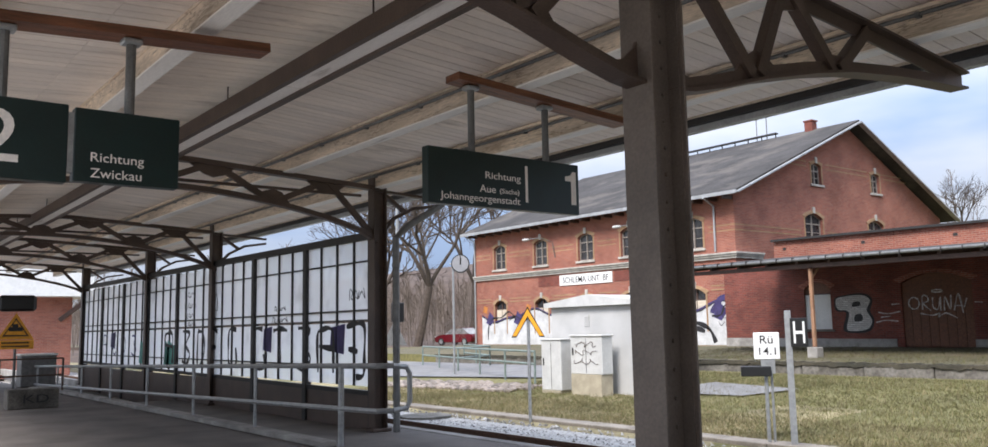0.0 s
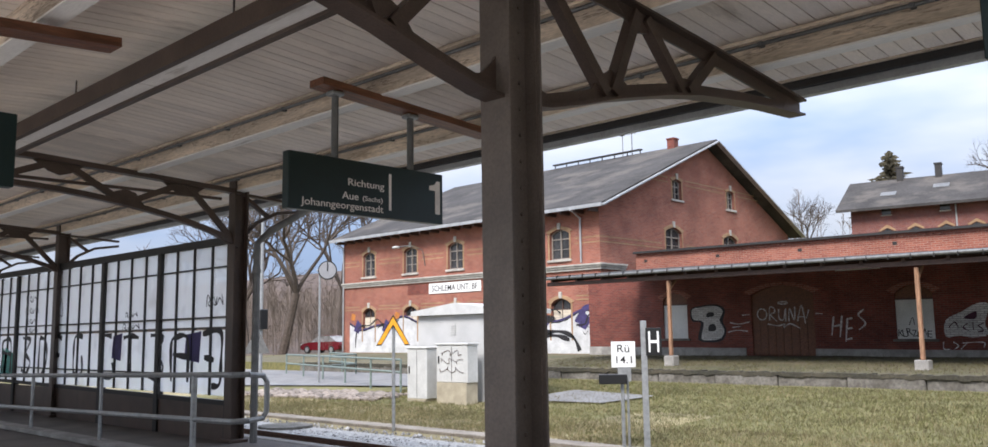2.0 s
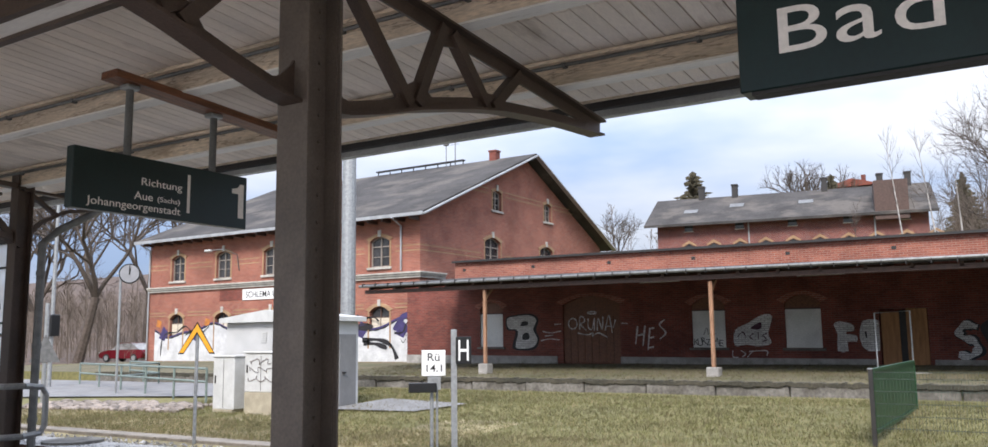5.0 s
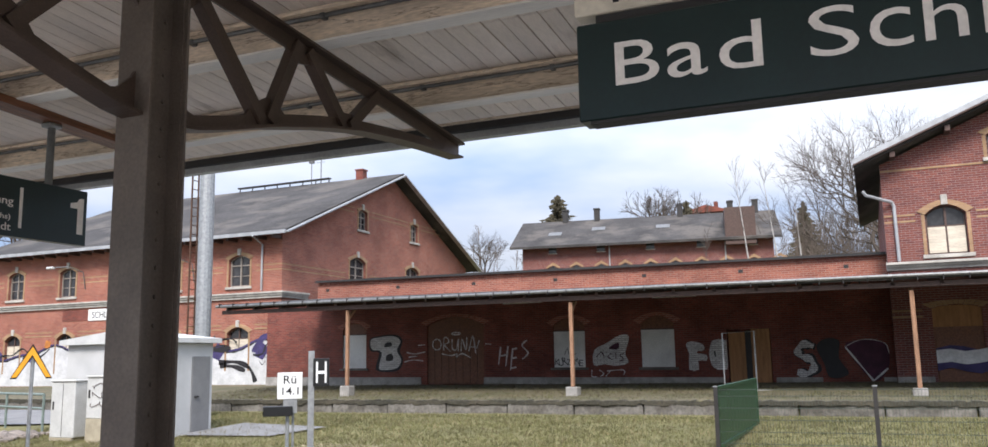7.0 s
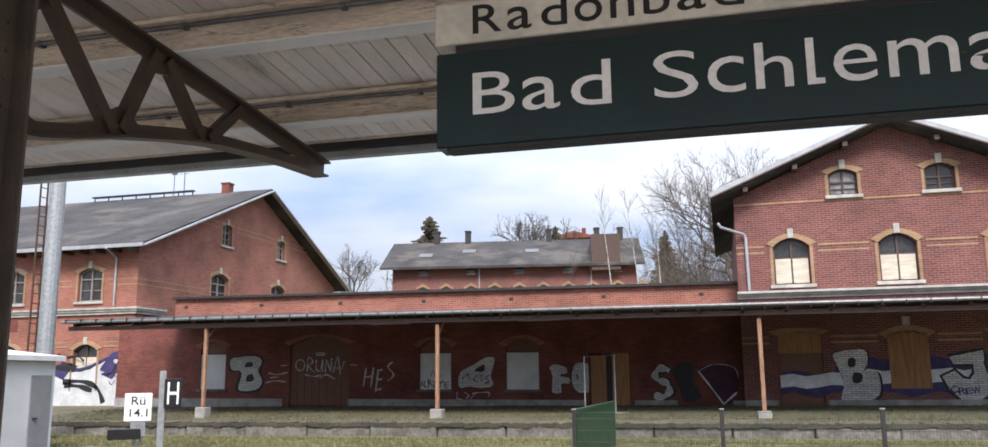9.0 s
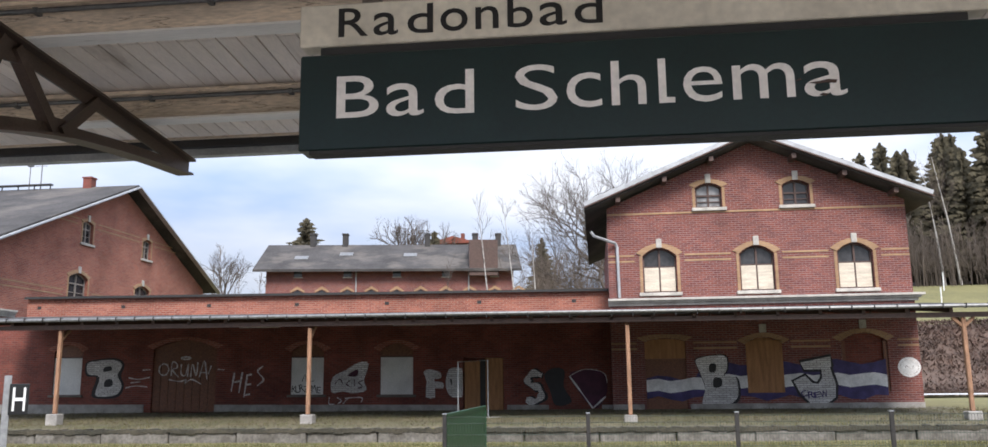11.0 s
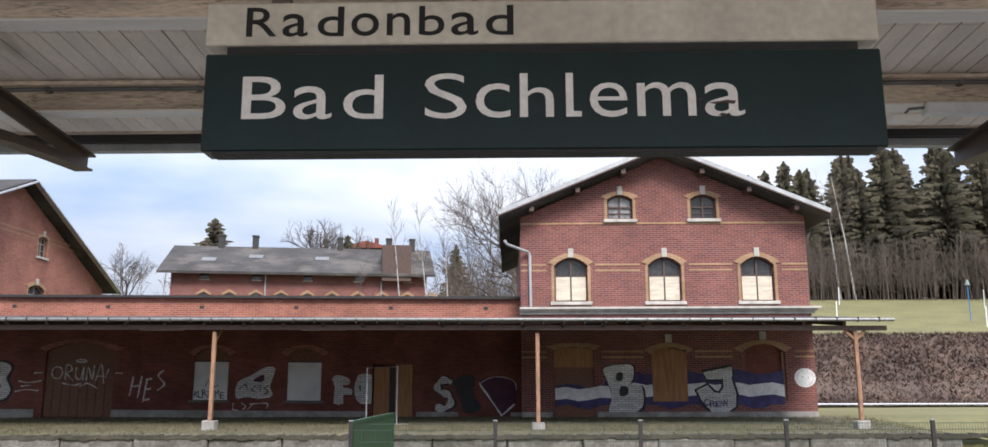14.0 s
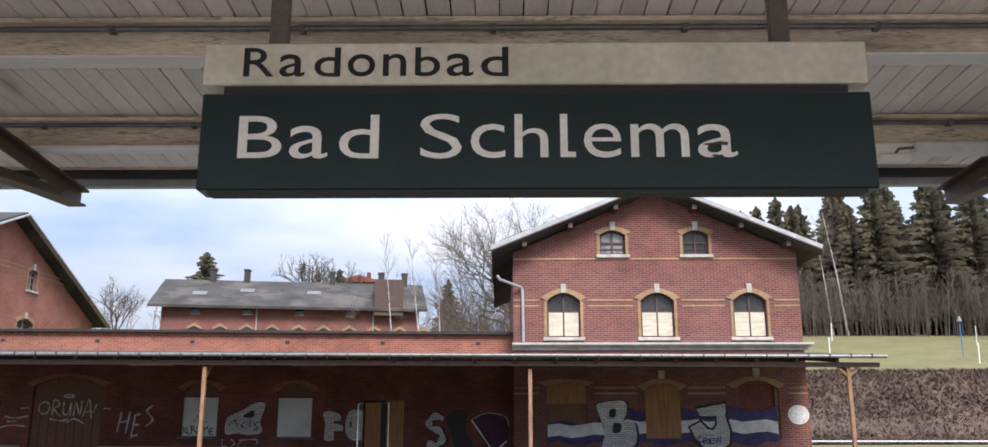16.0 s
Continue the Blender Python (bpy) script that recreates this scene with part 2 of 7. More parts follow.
M_ink = mat("black lettering", (0.015, 0.013, 0.012), 0.5, scale=10, vary=0.2, bump=0)
M_pale = mat("off white lettering", (0.93, 0.86, 0.8), 0.5, scale=10, vary=0.12, bump=0)
M_brick = brick_mat("red brick", (0.36, 0.125, 0.082), (0.26, 0.085, 0.06), (0.36, 0.26, 0.21), 0.32)
M_brick_b = brick_mat("dull red brick", (0.225, 0.074, 0.056), (0.145, 0.05, 0.047), (0.28, 0.215, 0.195), 0.28)
M_brick_y = brick_mat("yellow brick", (0.42, 0.27, 0.15), (0.36, 0.22, 0.12), (0.3, 0.21, 0.15))
# darker than M_brick; on the wing wall this tone includes some canopy shade
M_brick_d = brick_mat("sooty red brick", (0.26, 0.072, 0.052), (0.17, 0.052, 0.042), (0.2, 0.13, 0.105), 0.5)
M_moss = mat("mossy old stone", (0.075, 0.065, 0.045), 0.95, scale=1.2, vary=0.6, fine=14, bump=0.7, col2=(0.045, 0.042, 0.03))
M_stone = mat("pale sandstone", (0.5, 0.47, 0.42), 0.85, scale=3, vary=0.3, fine=30, bump=0.2)
M_slate = mat("grey bitumen roof", (0.07, 0.065, 0.062), 0.9, spec=0.2, scale=0.6, vary=0.35, fine=8, bump=0.25)
streaks(M_slate, 0.5, (0.6, 0.5, 1.5), (0.13, 0.115, 0.1), 0.5, 0.75, 0.7)
M_frame = mat("old brown window frame", (0.09, 0.05, 0.038), 0.6, scale=8, vary=0.3)
M_frame_w = mat("weathered pale window frame", (0.32, 0.28, 0.24), 0.7, scale=8, vary=0.3)
M_grass = mat("winter grass", (0.16, 0.142, 0.052), 0.95, scale=0.35, vary=0.5, fine=6, bump=0.6, col2=(0.12, 0.11, 0.04))
M_straw = mat("dry grass", (0.31, 0.26, 0.14), 0.95, scale=0.6, vary=0.5, fine=8, bump=0.5)
M_heath = mat("brown undergrowth", (0.115, 0.075, 0.054), 0.95, scale=0.3, vary=0.5, fine=2, bump=0.4)
M_ballast = mat("pale ballast", (0.5, 0.48, 0.45), 0.9, scale=14, vary=0.5, fine=30, bump=1.0)
M_rust = mat("rusty rail", (0.12, 0.06, 0.035), 0.7, 0.3, scale=12, vary=0.4)
M_railtop = mat("worn rail head", (0.4, 0.38, 0.36), 0.3, 0.9, scale=20, vary=0.2, bump=0)
M_render = mat("white render", (0.5, 0.5, 0.49), 0.85, scale=1.2, vary=0.18, fine=60, bump=0.15)
M_cab = mat("pale grey plastic", (0.55, 0.55, 0.53), 0.6, scale=3, vary=0.15, fine=30, bump=0.05)
M_cab_b = mat("beige plinth", (0.42, 0.37, 0.27), 0.8, scale=4, vary=0.25)
M_greydoor = mat("grey steel door", (0.2, 0.2, 0.2), 0.5, scale=2, vary=0.2)
M_green = mat("green painted steel", (0.014, 0.06, 0.022), 0.45, scale=4, vary=0.25)
M_rail_g = mat("grey green railing", (0.19, 0.24, 0.215), 0.5, scale=6, vary=0.25)
M_yellow = mat("traffic yellow", (0.8, 0.36, 0.02), 0.5, scale=6, vary=0.15, bump=0)
M_whites = mat("white enamel", (0.78, 0.78, 0.76), 0.45, scale=6, vary=0.1, bump=0)
M_black = mat("black enamel", (0.012, 0.012, 0.012), 0.4, scale=6, vary=0.2, bump=0)
M_bark = mat("grey bark", (0.13, 0.1, 0.08), 0.95, scale=5, vary=0.4, fine=20, bump=0.4)
M_birch = mat("birch bark", (0.5, 0.47, 0.43), 0.9, scale=8, vary=0.45)
M_twig = mat("bare twigs", (0.1, 0.078, 0.062), 0.95, scale=5, vary=0.3, bump=0)
M_fir = mat("spruce needles", (0.1, 0.088, 0.058), 0.95, spec=0.15, scale=0.7, vary=0.3, fine=5, bump=0.3, island=0.22)
M_car = mat("red car paint", (0.13, 0.008, 0.014), 0.25, 0.2, scale=4, vary=0.05, bump=0)
M_tyre = mat("rubber", (0.02, 0.02, 0.02), 0.8)
M_gr_w = mat("white spray paint", (0.8, 0.79, 0.78), 0.7, scale=3, vary=0.25, fine=20, bump=0.05)
# M_gr_w made darker for the brightly lit mural; the light difference sits in the colour
M_mural = mat("weathered white mural paint", (0.6, 0.6, 0.6), 0.8, scale=2, vary=0.25, fine=15, bump=0.05)
M_oldplat = mat("mossy trodden ground", (0.13, 0.11, 0.065), 0.95, scale=0.8, vary=0.5, fine=7, bump=0.5, col2=(0.085, 0.08, 0.04))
M_gr_k = mat("black spray paint", (0.018, 0.016, 0.018), 0.6, scale=5, vary=0.3, bump=0)
M_gr_p = mat("purple spray paint", (0.06, 0.045, 0.15), 0.7, scale=3, vary=0.4, bump=0)
M_gr_o = mat("orange spray paint", (0.55, 0.2, 0.04), 0.7, scale=3, vary=0.4, bump=0)
M_gr_t = mat("turquoise spray paint", (0.12, 0.42, 0.36), 0.7, scale=6, vary=0.4, bump=0)
M_gr_l = mat("thin pale spray paint", (0.8, 0.75, 0.72), 0.8, scale=9, vary=0.5, fine=30, bump=0)
M_gr_b = brick_mat("white paint thin over brick", (0.78, 0.77, 0.75), (0.6, 0.58, 0.56), (0.2, 0.17, 0.165), 0.35)
M_gr_r = mat("wine red spray paint", (0.085, 0.018, 0.045), 0.7, scale=3, vary=0.4, bump=0)
M_wallface = mat("stained old concrete face", (0.2, 0.185, 0.165), 0.95, scale=1.6, vary=0.6, fine=12, bump=0.6, col2=(0.1, 0.09, 0.075))
M_zinc = mat("zinc sheet", (0.42, 0.43, 0.44), 0.5, 0.3, scale=3, vary=0.25, bump=0.05)


def pane_mat(name, tint):
    """Old glass before a dark room."""
    m = mat(name, tint, 0.12, scale=2, vary=0.5, fine=6, bump=0.02)
    return m


M_pane = pane_mat("old window glass", (0.055, 0.055, 0.058))
M_pane_l = pane_mat("curtained window glass", (0.3, 0.3, 0.3))
def frost_mat(name):
    """Milky glass that lets the daylight through."""
    m = bpy.data.materials.new(name)
    m.use_nodes = True
    n, l = m.node_tree.nodes, m.node_tree.links
    n.remove(n["Principled BSDF"])
    tr, tl, gl = n.new("ShaderNodeBsdfTransparent"), n.new("ShaderNodeBsdfTranslucent"), n.new("ShaderNodeBsdfGlossy")
    tl.inputs["Color"].default_value = (0.97, 0.98, 0.98, 1)
    tr.inputs["Color"].default_value = (0.85, 0.88, 0.9, 1)
    gl.inputs["Roughness"].default_value = 0.3
    g = n.new("ShaderNodeNewGeometry")
    t = n.new("ShaderNodeTexNoise")
    t.inputs["Scale"].default_value = 1.3
    l.new(g.outputs["Position"], t.inputs["Vector"])
    r = n.new("ShaderNodeMapRange")
    r.inputs["From Min"].default_value, r.inputs["From Max"].default_value = 0.55, 0.75
    r.inputs["To Min"].default_value, r.inputs["To Max"].default_value = 0.22, 0.5
    l.new(t.outputs["Fac"], r.inputs["Value"])
    a, b = n.new("ShaderNodeMixShader"), n.new("ShaderNodeMixShader")
    l.new(r.outputs["Result"], a.inputs["Fac"])
    l.new(tl.outputs[0], a.inputs[1])
    l.new(tr.outputs[0], a.inputs[2])
    b.inputs["Fac"].default_value = 0.05
    l.new(a.outputs[0], b.inputs[1])
    l.new(gl.outputs[0], b.inputs[2])
    l.new(b.outputs[0], n["Material Output"].inputs["Surface"])
    return m


M_frost = frost_mat("frosted wired glass")

# ---- ground ----
def step(a, b, v):
    t = min(1.0, max(0.0, (v - a) / (b - a)))
    return t * t * (3 - 2 * t)


def ground_z(x, y):
    """The lie of the land: track bed, meadow, the station's raised platform, hills behind."""
    z = -0.62 + 0.24 * step(11.2, 12.2, y) + 0.35 * step(12.2, 24.0, y)
    z += (0.36 * (1.0 if y > 24.04 else 0.0) + 0.2 * step(24.1, 32, y)) * (1 - step(11.5, 14, x))
    if x > 11.5:
        z += 0.55 * step(24, 34, y) * step(11.5, 14, x)
    z -= 0.33 * step(-46.5, -49.5, x) * step(24.05, 30, y)
    hill = step(5, 25, x)
    z += hill * (5.0 * step(56, 68, y) + 6.5 * step(68, 108, y) + 30 * step(108, 260, y))
    z += (1 - hill) * (8.0 * step(62, 84, y) * step(-75, -45, x) + 25 * step(110, 320, y))
    z += 14 * step(-90, -240, x) * step(25, 160, y)
    return z


def spaced(*runs):
    out = []
    for a, b, s in runs:
        k = max(1, int(round((b - a) / s)))
        out += [a + (b - a) * i / k for i in range(k)]
    return out + [runs[-1][1]]


gx = spaced((-1800, -260, 220), (-260, -60, 12), (-60, 40, 2.0), (40, 200, 12), (200, 1800, 220))
gy = spaced((-1500, -60, 200), (-60, 6.8, 6), (6.8, 13, 0.4), (13, 24, 1.0), (24, 24.05, 0.05), (24.05, 34, 1), (34, 120, 3), (120, 320, 20), (320, 2200, 200))
bm = B()
grid = [[bm.verts.new((x, y, ground_z(x, y) + 0.03 * noise.noise((x * 0.6, y * 0.6, 0)))) for x in gx] for y in gy]
for r0, r1, ya, yb in zip(grid, grid[1:], gy, gy[1:]):
    for k in range(len(gx) - 1):
        f = bm.faces.new((r0[k], r0[k + 1], r1[k + 1], r1[k]))
        xm, ym = (gx[k] + gx[k + 1]) / 2, (ya + yb) / 2
        # pale ballast added out of view down to y = -25 bounces light under the canopy
        if ym < -25:
            f.material_index = 0
        elif ym < 11.6:
            f.material_index = 1
        elif 24.04 < ym < 33 and xm < 12:
            f.material_index = 4
        elif xm > 10 and 52 < ym < 68:
            f.material_index = 3
        elif ym < 15 + 2 * math.sin(xm) and xm < -9:
            f.material_index = 2
        elif xm < -64:
            f.material_index = 3
        elif ym > 106:
            f.material_index = 3
ground = struct("ground", bm, M_grass, "winter meadow and hillside with dry grass", "ground")
for mm in (M_ballast, M_straw, M_heath, M_oldplat):
    ground.data.materials.append(mm)

# island platform
bm = B()
prism(bm, [(-0.9, -0.7), (-0.9, 0), (7.35, 0), (7.35, -0.7)], "x", -21.7, 30)
prism(bm, [(-0.9, -0.7), (-0.9, -0.02), (5.3, -0.02), (5.3, -0.7)], "x", -60, -21.71)
struct("platform", bm, M_asphalt, "dark asphalt island platform", "platform")
bm = B()
for k in range(45):
    box(bm, -60 + 2 * k, 7.354, -0.3, -58.01 + 2 * k, 7.55, 0.012, 0.01)
struct("platform_edge", bm, M_conc, "pale concrete platform edge slabs", "platform edge")

# track
track = thing("railway_track", (0, 0, 0), "rusty steel rails on sleepers in pale ballast", "track")
for yy in (8.25, 9.69):
    bm = B()
    prism(bm, [(yy - 0.07, -0.47), (yy + 0.07, -0.47), (yy + 0.07, -0.455), (yy + 0.012, -0.43), (yy + 0.012, -0.36), (yy + 0.036, -0.345), (yy + 0.036, -0.31), (yy - 0.036, -0.31), (yy - 0.036, -0.345), (yy - 0.012, -0.36), (yy - 0.012, -0.43), (yy - 0.07, -0.455)], "x", -200, 80)
    rl = part("rail", bm, M_rust, track)
    bm = B()
    box(bm, -200, yy - 0.033, -0.309, 80, yy + 0.033, -0.306)
    part("rail_head", bm, M_railtop, rl)
bm = B()
box(bm, -0.12, 7.7, -0.63, 0.12, 10.25, -0.475, 0.015)
sl = part("sleeper", bm, M_conc_d, track)
for k in range(1, 90):
    o = new("sleeper", sl.data)
    o.parent = track
    o.location = (-45 + 0.63 * k, 0, 0)

# retaining wall of the old platform: rough stone blocks
wall = thing("retaining_wall", (0, 0, 0), "weathered stone edge wall of the old overgrown platform", "wall")
wall["kind"] = "structure"
rnd = random.Random(4)
blocks = []
for k in range(6):
    bm = B()
    box(bm, 0, -0.14 + rnd.uniform(-0.03, 0.03), -0.5, 1.97, 0.14, 0.32 + rnd.uniform(-0.05, 0.03), 0.03)
    for v in bm.verts:
        v.co += Vector(noise.noise_vector(v.co * 3 + Vector((k * 7, 0, 0)))) * 0.04
    blocks.append(finish(bm, "stone_block", M_wallface))
x = -36.0
while x < 11.5:
    o = new("stone_block", rnd.choice(blocks))
    o.parent = wall
    o.location = (x, 24.0, -0.02 + rnd.uniform(-0.02, 0.02))
    x += 2.0
edges = []
for k in range(5):
    bm = B()
    for j in range(28):
        a = j * 0.07
        dn_ = 0.05 * noise.noise((a * 3.1, k * 5.0, 0)) + rnd.uniform(0, 0.03)
        box(bm, a, -0.175 + 0.02 * noise.noise((a * 4, k, 3)), 0.25 - dn_, a + 0.08, 0.2, 0.33 + 0.03 * noise.noise((a * 5, k, 7)) + rnd.uniform(0, 0.02))
    edges.append(finish(bm, "mossy_edge", M_moss))
x = -36.0
while x < 11.5:
    o = new("mossy_edge", rnd.choice(edges))
    o.parent = wall
    o.location = (x, 24.0, 0.0)
    x += 1.96


# ---- buildings ----
def arch_pts(x0, x1, z0, zs, rise, n=8):
    """Outline of an opening with a flat segmental arch: from lower left round to lower right."""
    pts = [(x0, z0), (x0, zs)]
    for k in range(1, n):
        t = k / n
        pts.append((x0 + (x1 - x0) * t, zs + rise * 4 * t * (1 - t)))
    return pts + [(x1, zs), (x1, z0)]


def wall_with_holes(bm, u0, u1, z0, z1, holes, to3, depth, top=None):
    """A wall sheet in the u-z plane with arched holes (u0, u1, z0, spring, rise) and reveals of the given depth. top: outline points above z1 (a gable)."""
    cols = sorted({u0, u1, *(h[0] for h in holes), *(h[1] for h in holes)})
    def V(u, z, d=0.0):
        return bm.verts.new(to3(u, z, d))
    for a, b in zip(cols, cols[1:]):
        hs = sorted([h for h in holes if h[0] <= a + 1e-6 and h[1] >= b - 1e-6], key=lambda h: h[2])
        zb = z0
        base = [(a, z0), (b, z0)]
        for h in hs:
            bm.faces.new([V(*base[0]), V(*base[1]), V(b, h[2]), V(a, h[2])]) if h[2] > base[0][1] + 1e-4 else None
            base = None
            ap = arch_pts(a, b, h[2], h[3], h[4])[1:-1]
            base = ap
            zb = h[3] + h[4]
            nxt = [g for g in hs if g[2] > h[2] + 1e-4]
            zt = nxt[0][2] if nxt else z1
            bm.faces.new([V(*p) for p in ap] + [V(b, zt), V(a, zt)])
            base = [(a, zt), (b, zt)]
        if not hs:
            bm.faces.new([V(a, z0), V(b, z0), V(b, z1), V(a, z1)])
    for h in holes:
        pts = arch_pts(*h)
        for p, q in zip(pts, pts[1:] + pts[:1]):
            bm.faces.new([V(*p), V(*q), V(*q, depth), V(*p, depth)])
    if top:
        bm.faces.new([V(*p) for p in top])
    bmesh.ops.remove_doubles(bm, verts=bm.verts, dist=1e-4)


def front(yy):
    return lambda u, z, d=0.0: (u, yy + d, z)


def side(xx):
    return lambda u, z, d=0.0: (xx - d, u, z)


def obox(bm, to3, u0, z0, d0, u1, z1, d1, bevel=0.0):
    a, b = to3(u0, z0, d0), to3(u1, z1, d1)
    lo = [min(p, q) for p, q in zip(a, b)]
    hi = [max(p, q) for p, q in zip(a, b)]
    box(bm, *lo, *hi, bevel)


def window(parent, to3, u0, u1, z0, zs, rise, boarded=False, sill=True, surround=True, pane=None, frame_m=None, bar_z=0.3):
    """Arched window in a hole: sill, brick arch with keystone, frame, bars, panes, boards."""
    w = new("window")
    w.parent = parent
    frame_m = frame_m or M_frame
    um = (u0 + u1) / 2
    if sill:
        bm = B()
        obox(bm, to3, u0 - 0.16, z0 - 0.13, -0.09, u1 + 0.16, z0 - 0.01, 0.06, 0.012)
        part("sill", bm, M_stone, w)
    if surround:
        bm = B()
        n = 9
        def ring(k, e):
            t = k / n
            return (u0 - e + (u1 - u0 + 2 * e) * t, zs + e * 0.55 + rise * 4 * t * (1 - t) * (1 + e * 0.5))
        for k in range(n):
            p = [ring(k, 0.02), ring(k + 1, 0.02), ring(k + 1, 0.24), ring(k, 0.24)]
            v0 = [bm.verts.new(to3(*q, -0.035)) for q in p]
            v1 = [bm.verts.new(to3(*q, 0.05)) for q in p]
            bm.faces.new(v0)
            for i in range(4):
                bm.faces.new((v0[i], v0[(i + 1) % 4], v1[(i + 1) % 4], v1[i]))
        for s, e in ((u0 - 0.12, u0 - 0.02), (u1 + 0.02, u1 + 0.12)):
            obox(bm, to3, s, z0, -0.02, e, zs + 0.02, 0.05)
        part("brick_arch", bm, M_brick_y, w, "yellow brick arch")
        bm = B()
        obox(bm, to3, um - 0.1, zs + rise, -0.07, um + 0.1, zs + rise + 0.34, 0.05, 0.015)
        part("keystone", bm, M_stone, w)
    bm = B()
    dd = 0.14
    f = 0.06
    obox(bm, to3, u0, z0, dd, u0 + f, zs, dd + 0.07)
    obox(bm, to3, u1 - f, z0, dd, u1, zs, dd + 0.07)
    obox(bm, to3, u0 + f, z0, dd, u1 - f, z0 + f, dd + 0.07)
    obox(bm, to3, u0 + f, zs - bar_z, dd - 0.01, u1 - f, zs - bar_z + f, dd + 0.07)
    obox(bm, to3, um - 0.035, z0 + f, dd - 0.012, um + 0.035, zs + rise - 0.02, dd + 0.07)
    if not boarded:
        obox(bm, to3, u0 + f, (z0 + zs - 0.3) / 2, dd + 0.01, u1 - f, (z0 + zs - 0.3) / 2 + 0.03, dd + 0.06)
    pts = arch_pts(u0, u1, zs, zs, rise)[1:-1]
    for p, q in zip(pts, pts[1:]):
        bar(bm, to3(p[0], p[1] - 0.025, dd + 0.035), to3(q[0], q[1] - 0.025, dd + 0.035), 0.07, 0.06)
    part("frame", bm, frame_m, w)
    bm = B()
    bm.faces.new([bm.verts.new(to3(*p, dd + 0.05)) for p in arch_pts(u0, u1, z0, zs, rise)])
    part("pane", bm, pane or M_pane, w)
    if boarded:
        for s, e in ((u0 + 0.05, um - 0.03), (um + 0.03, u1 - 0.05)):
            bm = B()
            obox(bm, to3, s, z0 + 0.05, dd - 0.02, e, zs - bar_z + 0.01, dd + 0.02)
            part("board", bm, M_ply_l, w, "pale plywood board")
    return w


def gable_roof(parent, x0, x1, ya, yb, ze, yr, zr, thick=0.16, axis="x", material=None):
    """Two roof slopes with their thickness; the ridge runs along the axis."""
    for side_y in (ya, yb):
        bm = B()
        prism(bm, [(side_y, ze), (yr, zr), (yr, zr + thick), (side_y, ze + thick)], axis, x0, x1)
        part("roof_slope", bm, material or M_slate, parent)


# building A: long two-storey range, gable to the east
AX0, AX1, AY, AY2 = -46.3, -25.7, 34.0, 54.6
A = thing("station_building", (0, 0, 0), "two-storey red brick station building with grey gable roof", "building")
upA = [(-44.25, -43.1), (-40.3, -39.15), (-36.45, -35.25), (-33.1, -31.9), (-28.85, -27.6)]
holesA = [(a, b, 5.25, 6.55, 0.22) for a, b in upA]
holesA += [(a, b, 1.2, 3.0, 0.28) for a, b in upA]
bm = B()
wall_with_holes(bm, AX0, AX1, 0.2, 7.75, holesA, front(AY), 0.22)
part("wall", bm, M_brick, A, "front wall of red brick")
gw = [(39.9, 41.5, 5.75, 6.9, 0.26), (46.1, 47.7, 5.75, 6.9, 0.26), (40.75, 41.65, 8.75, 9.75, 0.12), (46.7, 47.6, 8.75, 9.75, 0.12)]
bm = B()
wall_with_holes(bm, AY + 0.003, AY2, 0.2, 7.75, [h for h in gw if h[3] < 7.5], side(AX1), 0.22)
part("wall", bm, M_brick, A, "gable wall of red brick")
yr, zr = 44.5, 12.25
bm = B()
# gable triangle, cut round the attic windows
def gab(u):
    return 7.75 + (zr - 7.75) * (1 - abs(u - yr) / (yr - AY if u < yr else AY2 - yr))
cu = [AY + 0.003, 40.75, 41.65, yr, 46.7, 47.6, AY2]
for a, b in zip(cu, cu[1:]):
    hole = [h for h in gw if h[0] == a and h[2] > 8]
    if hole:
        h = hole[0]
        bm.faces.new([bm.verts.new(side(AX1)(u, z)) for u, z in ((a, 7.75), (b, 7.75), (b, h[2]), (a, h[2]))])
        bm.faces.new([bm.verts.new(side(AX1)(u, z)) for u, z in arch_pts(a, b, h[2], h[3], h[4])[1:-1] + [(b, gab(b)), (a, gab(a))]])
        pts = arch_pts(*h)
        for p, q in zip(pts, pts[1:] + pts[:1]):
            bm.faces.new([bm.verts.new(side(AX1)(*v)) for v in ((*p, 0), (*q, 0), (*q, 0.22), (*p, 0.22))])
    else:
        bm.faces.new([bm.verts.new(side(AX1)(u, z)) for u, z in ((a, 7.75), (b, 7.75), (b, gab(b)), (a, gab(a))) if not (z > 7.75 and gab(u) < 7.76)])
bmesh.ops.remove_doubles(bm, verts=bm.verts, dist=1e-4)
part("gable", bm, M_brick, A, "red brick gable")
bm = B()
box(bm, AX0, AY + 0.25, 0.2, AX0 + 0.3, AY2, 7.7)
box(bm, AX0, AY2 - 0.3, 0.2, AX1 - 0.3, AY2 - 0.002, 7.7)
box(bm, AX0 + 0.3, AY + 0.6, 0.2, AX1 - 0.6, AY + 0.7, 7.7)
part("back_wall", bm, M_brick_d, A)
gable_roof(A, AX0 - 0.5, AX1 + 0.75, AY - 0.75, AY2 + 0.75, 7.6, yr, zr + 0.12)
bm = B()
for s in (-1, 1):
    ye = AY - 0.8 if s < 0 else AY2 + 0.8
    bar(bm, (AX1 + 0.78, ye, 7.6), (AX1 + 0.78, yr, zr + 0.14), 0.07, 0.28, (1, 0, 0))
part("bargeboard", bm, M_zinc, A)
bm = B()
box(bm, AX0 - 0.5, AY - 0.85, 7.55, AX1 + 0.75, AY - 0.75, 7.72)
part("gutter", bm, M_zinc, A)
bm = B()
box(bm, 0, AY - 0.7, 7.42, 0.12, AY - 0.004, 7.6)
r0 = part("rafter_end", bm, M_frame, A)
r0.location.x = AX0 + 0.2
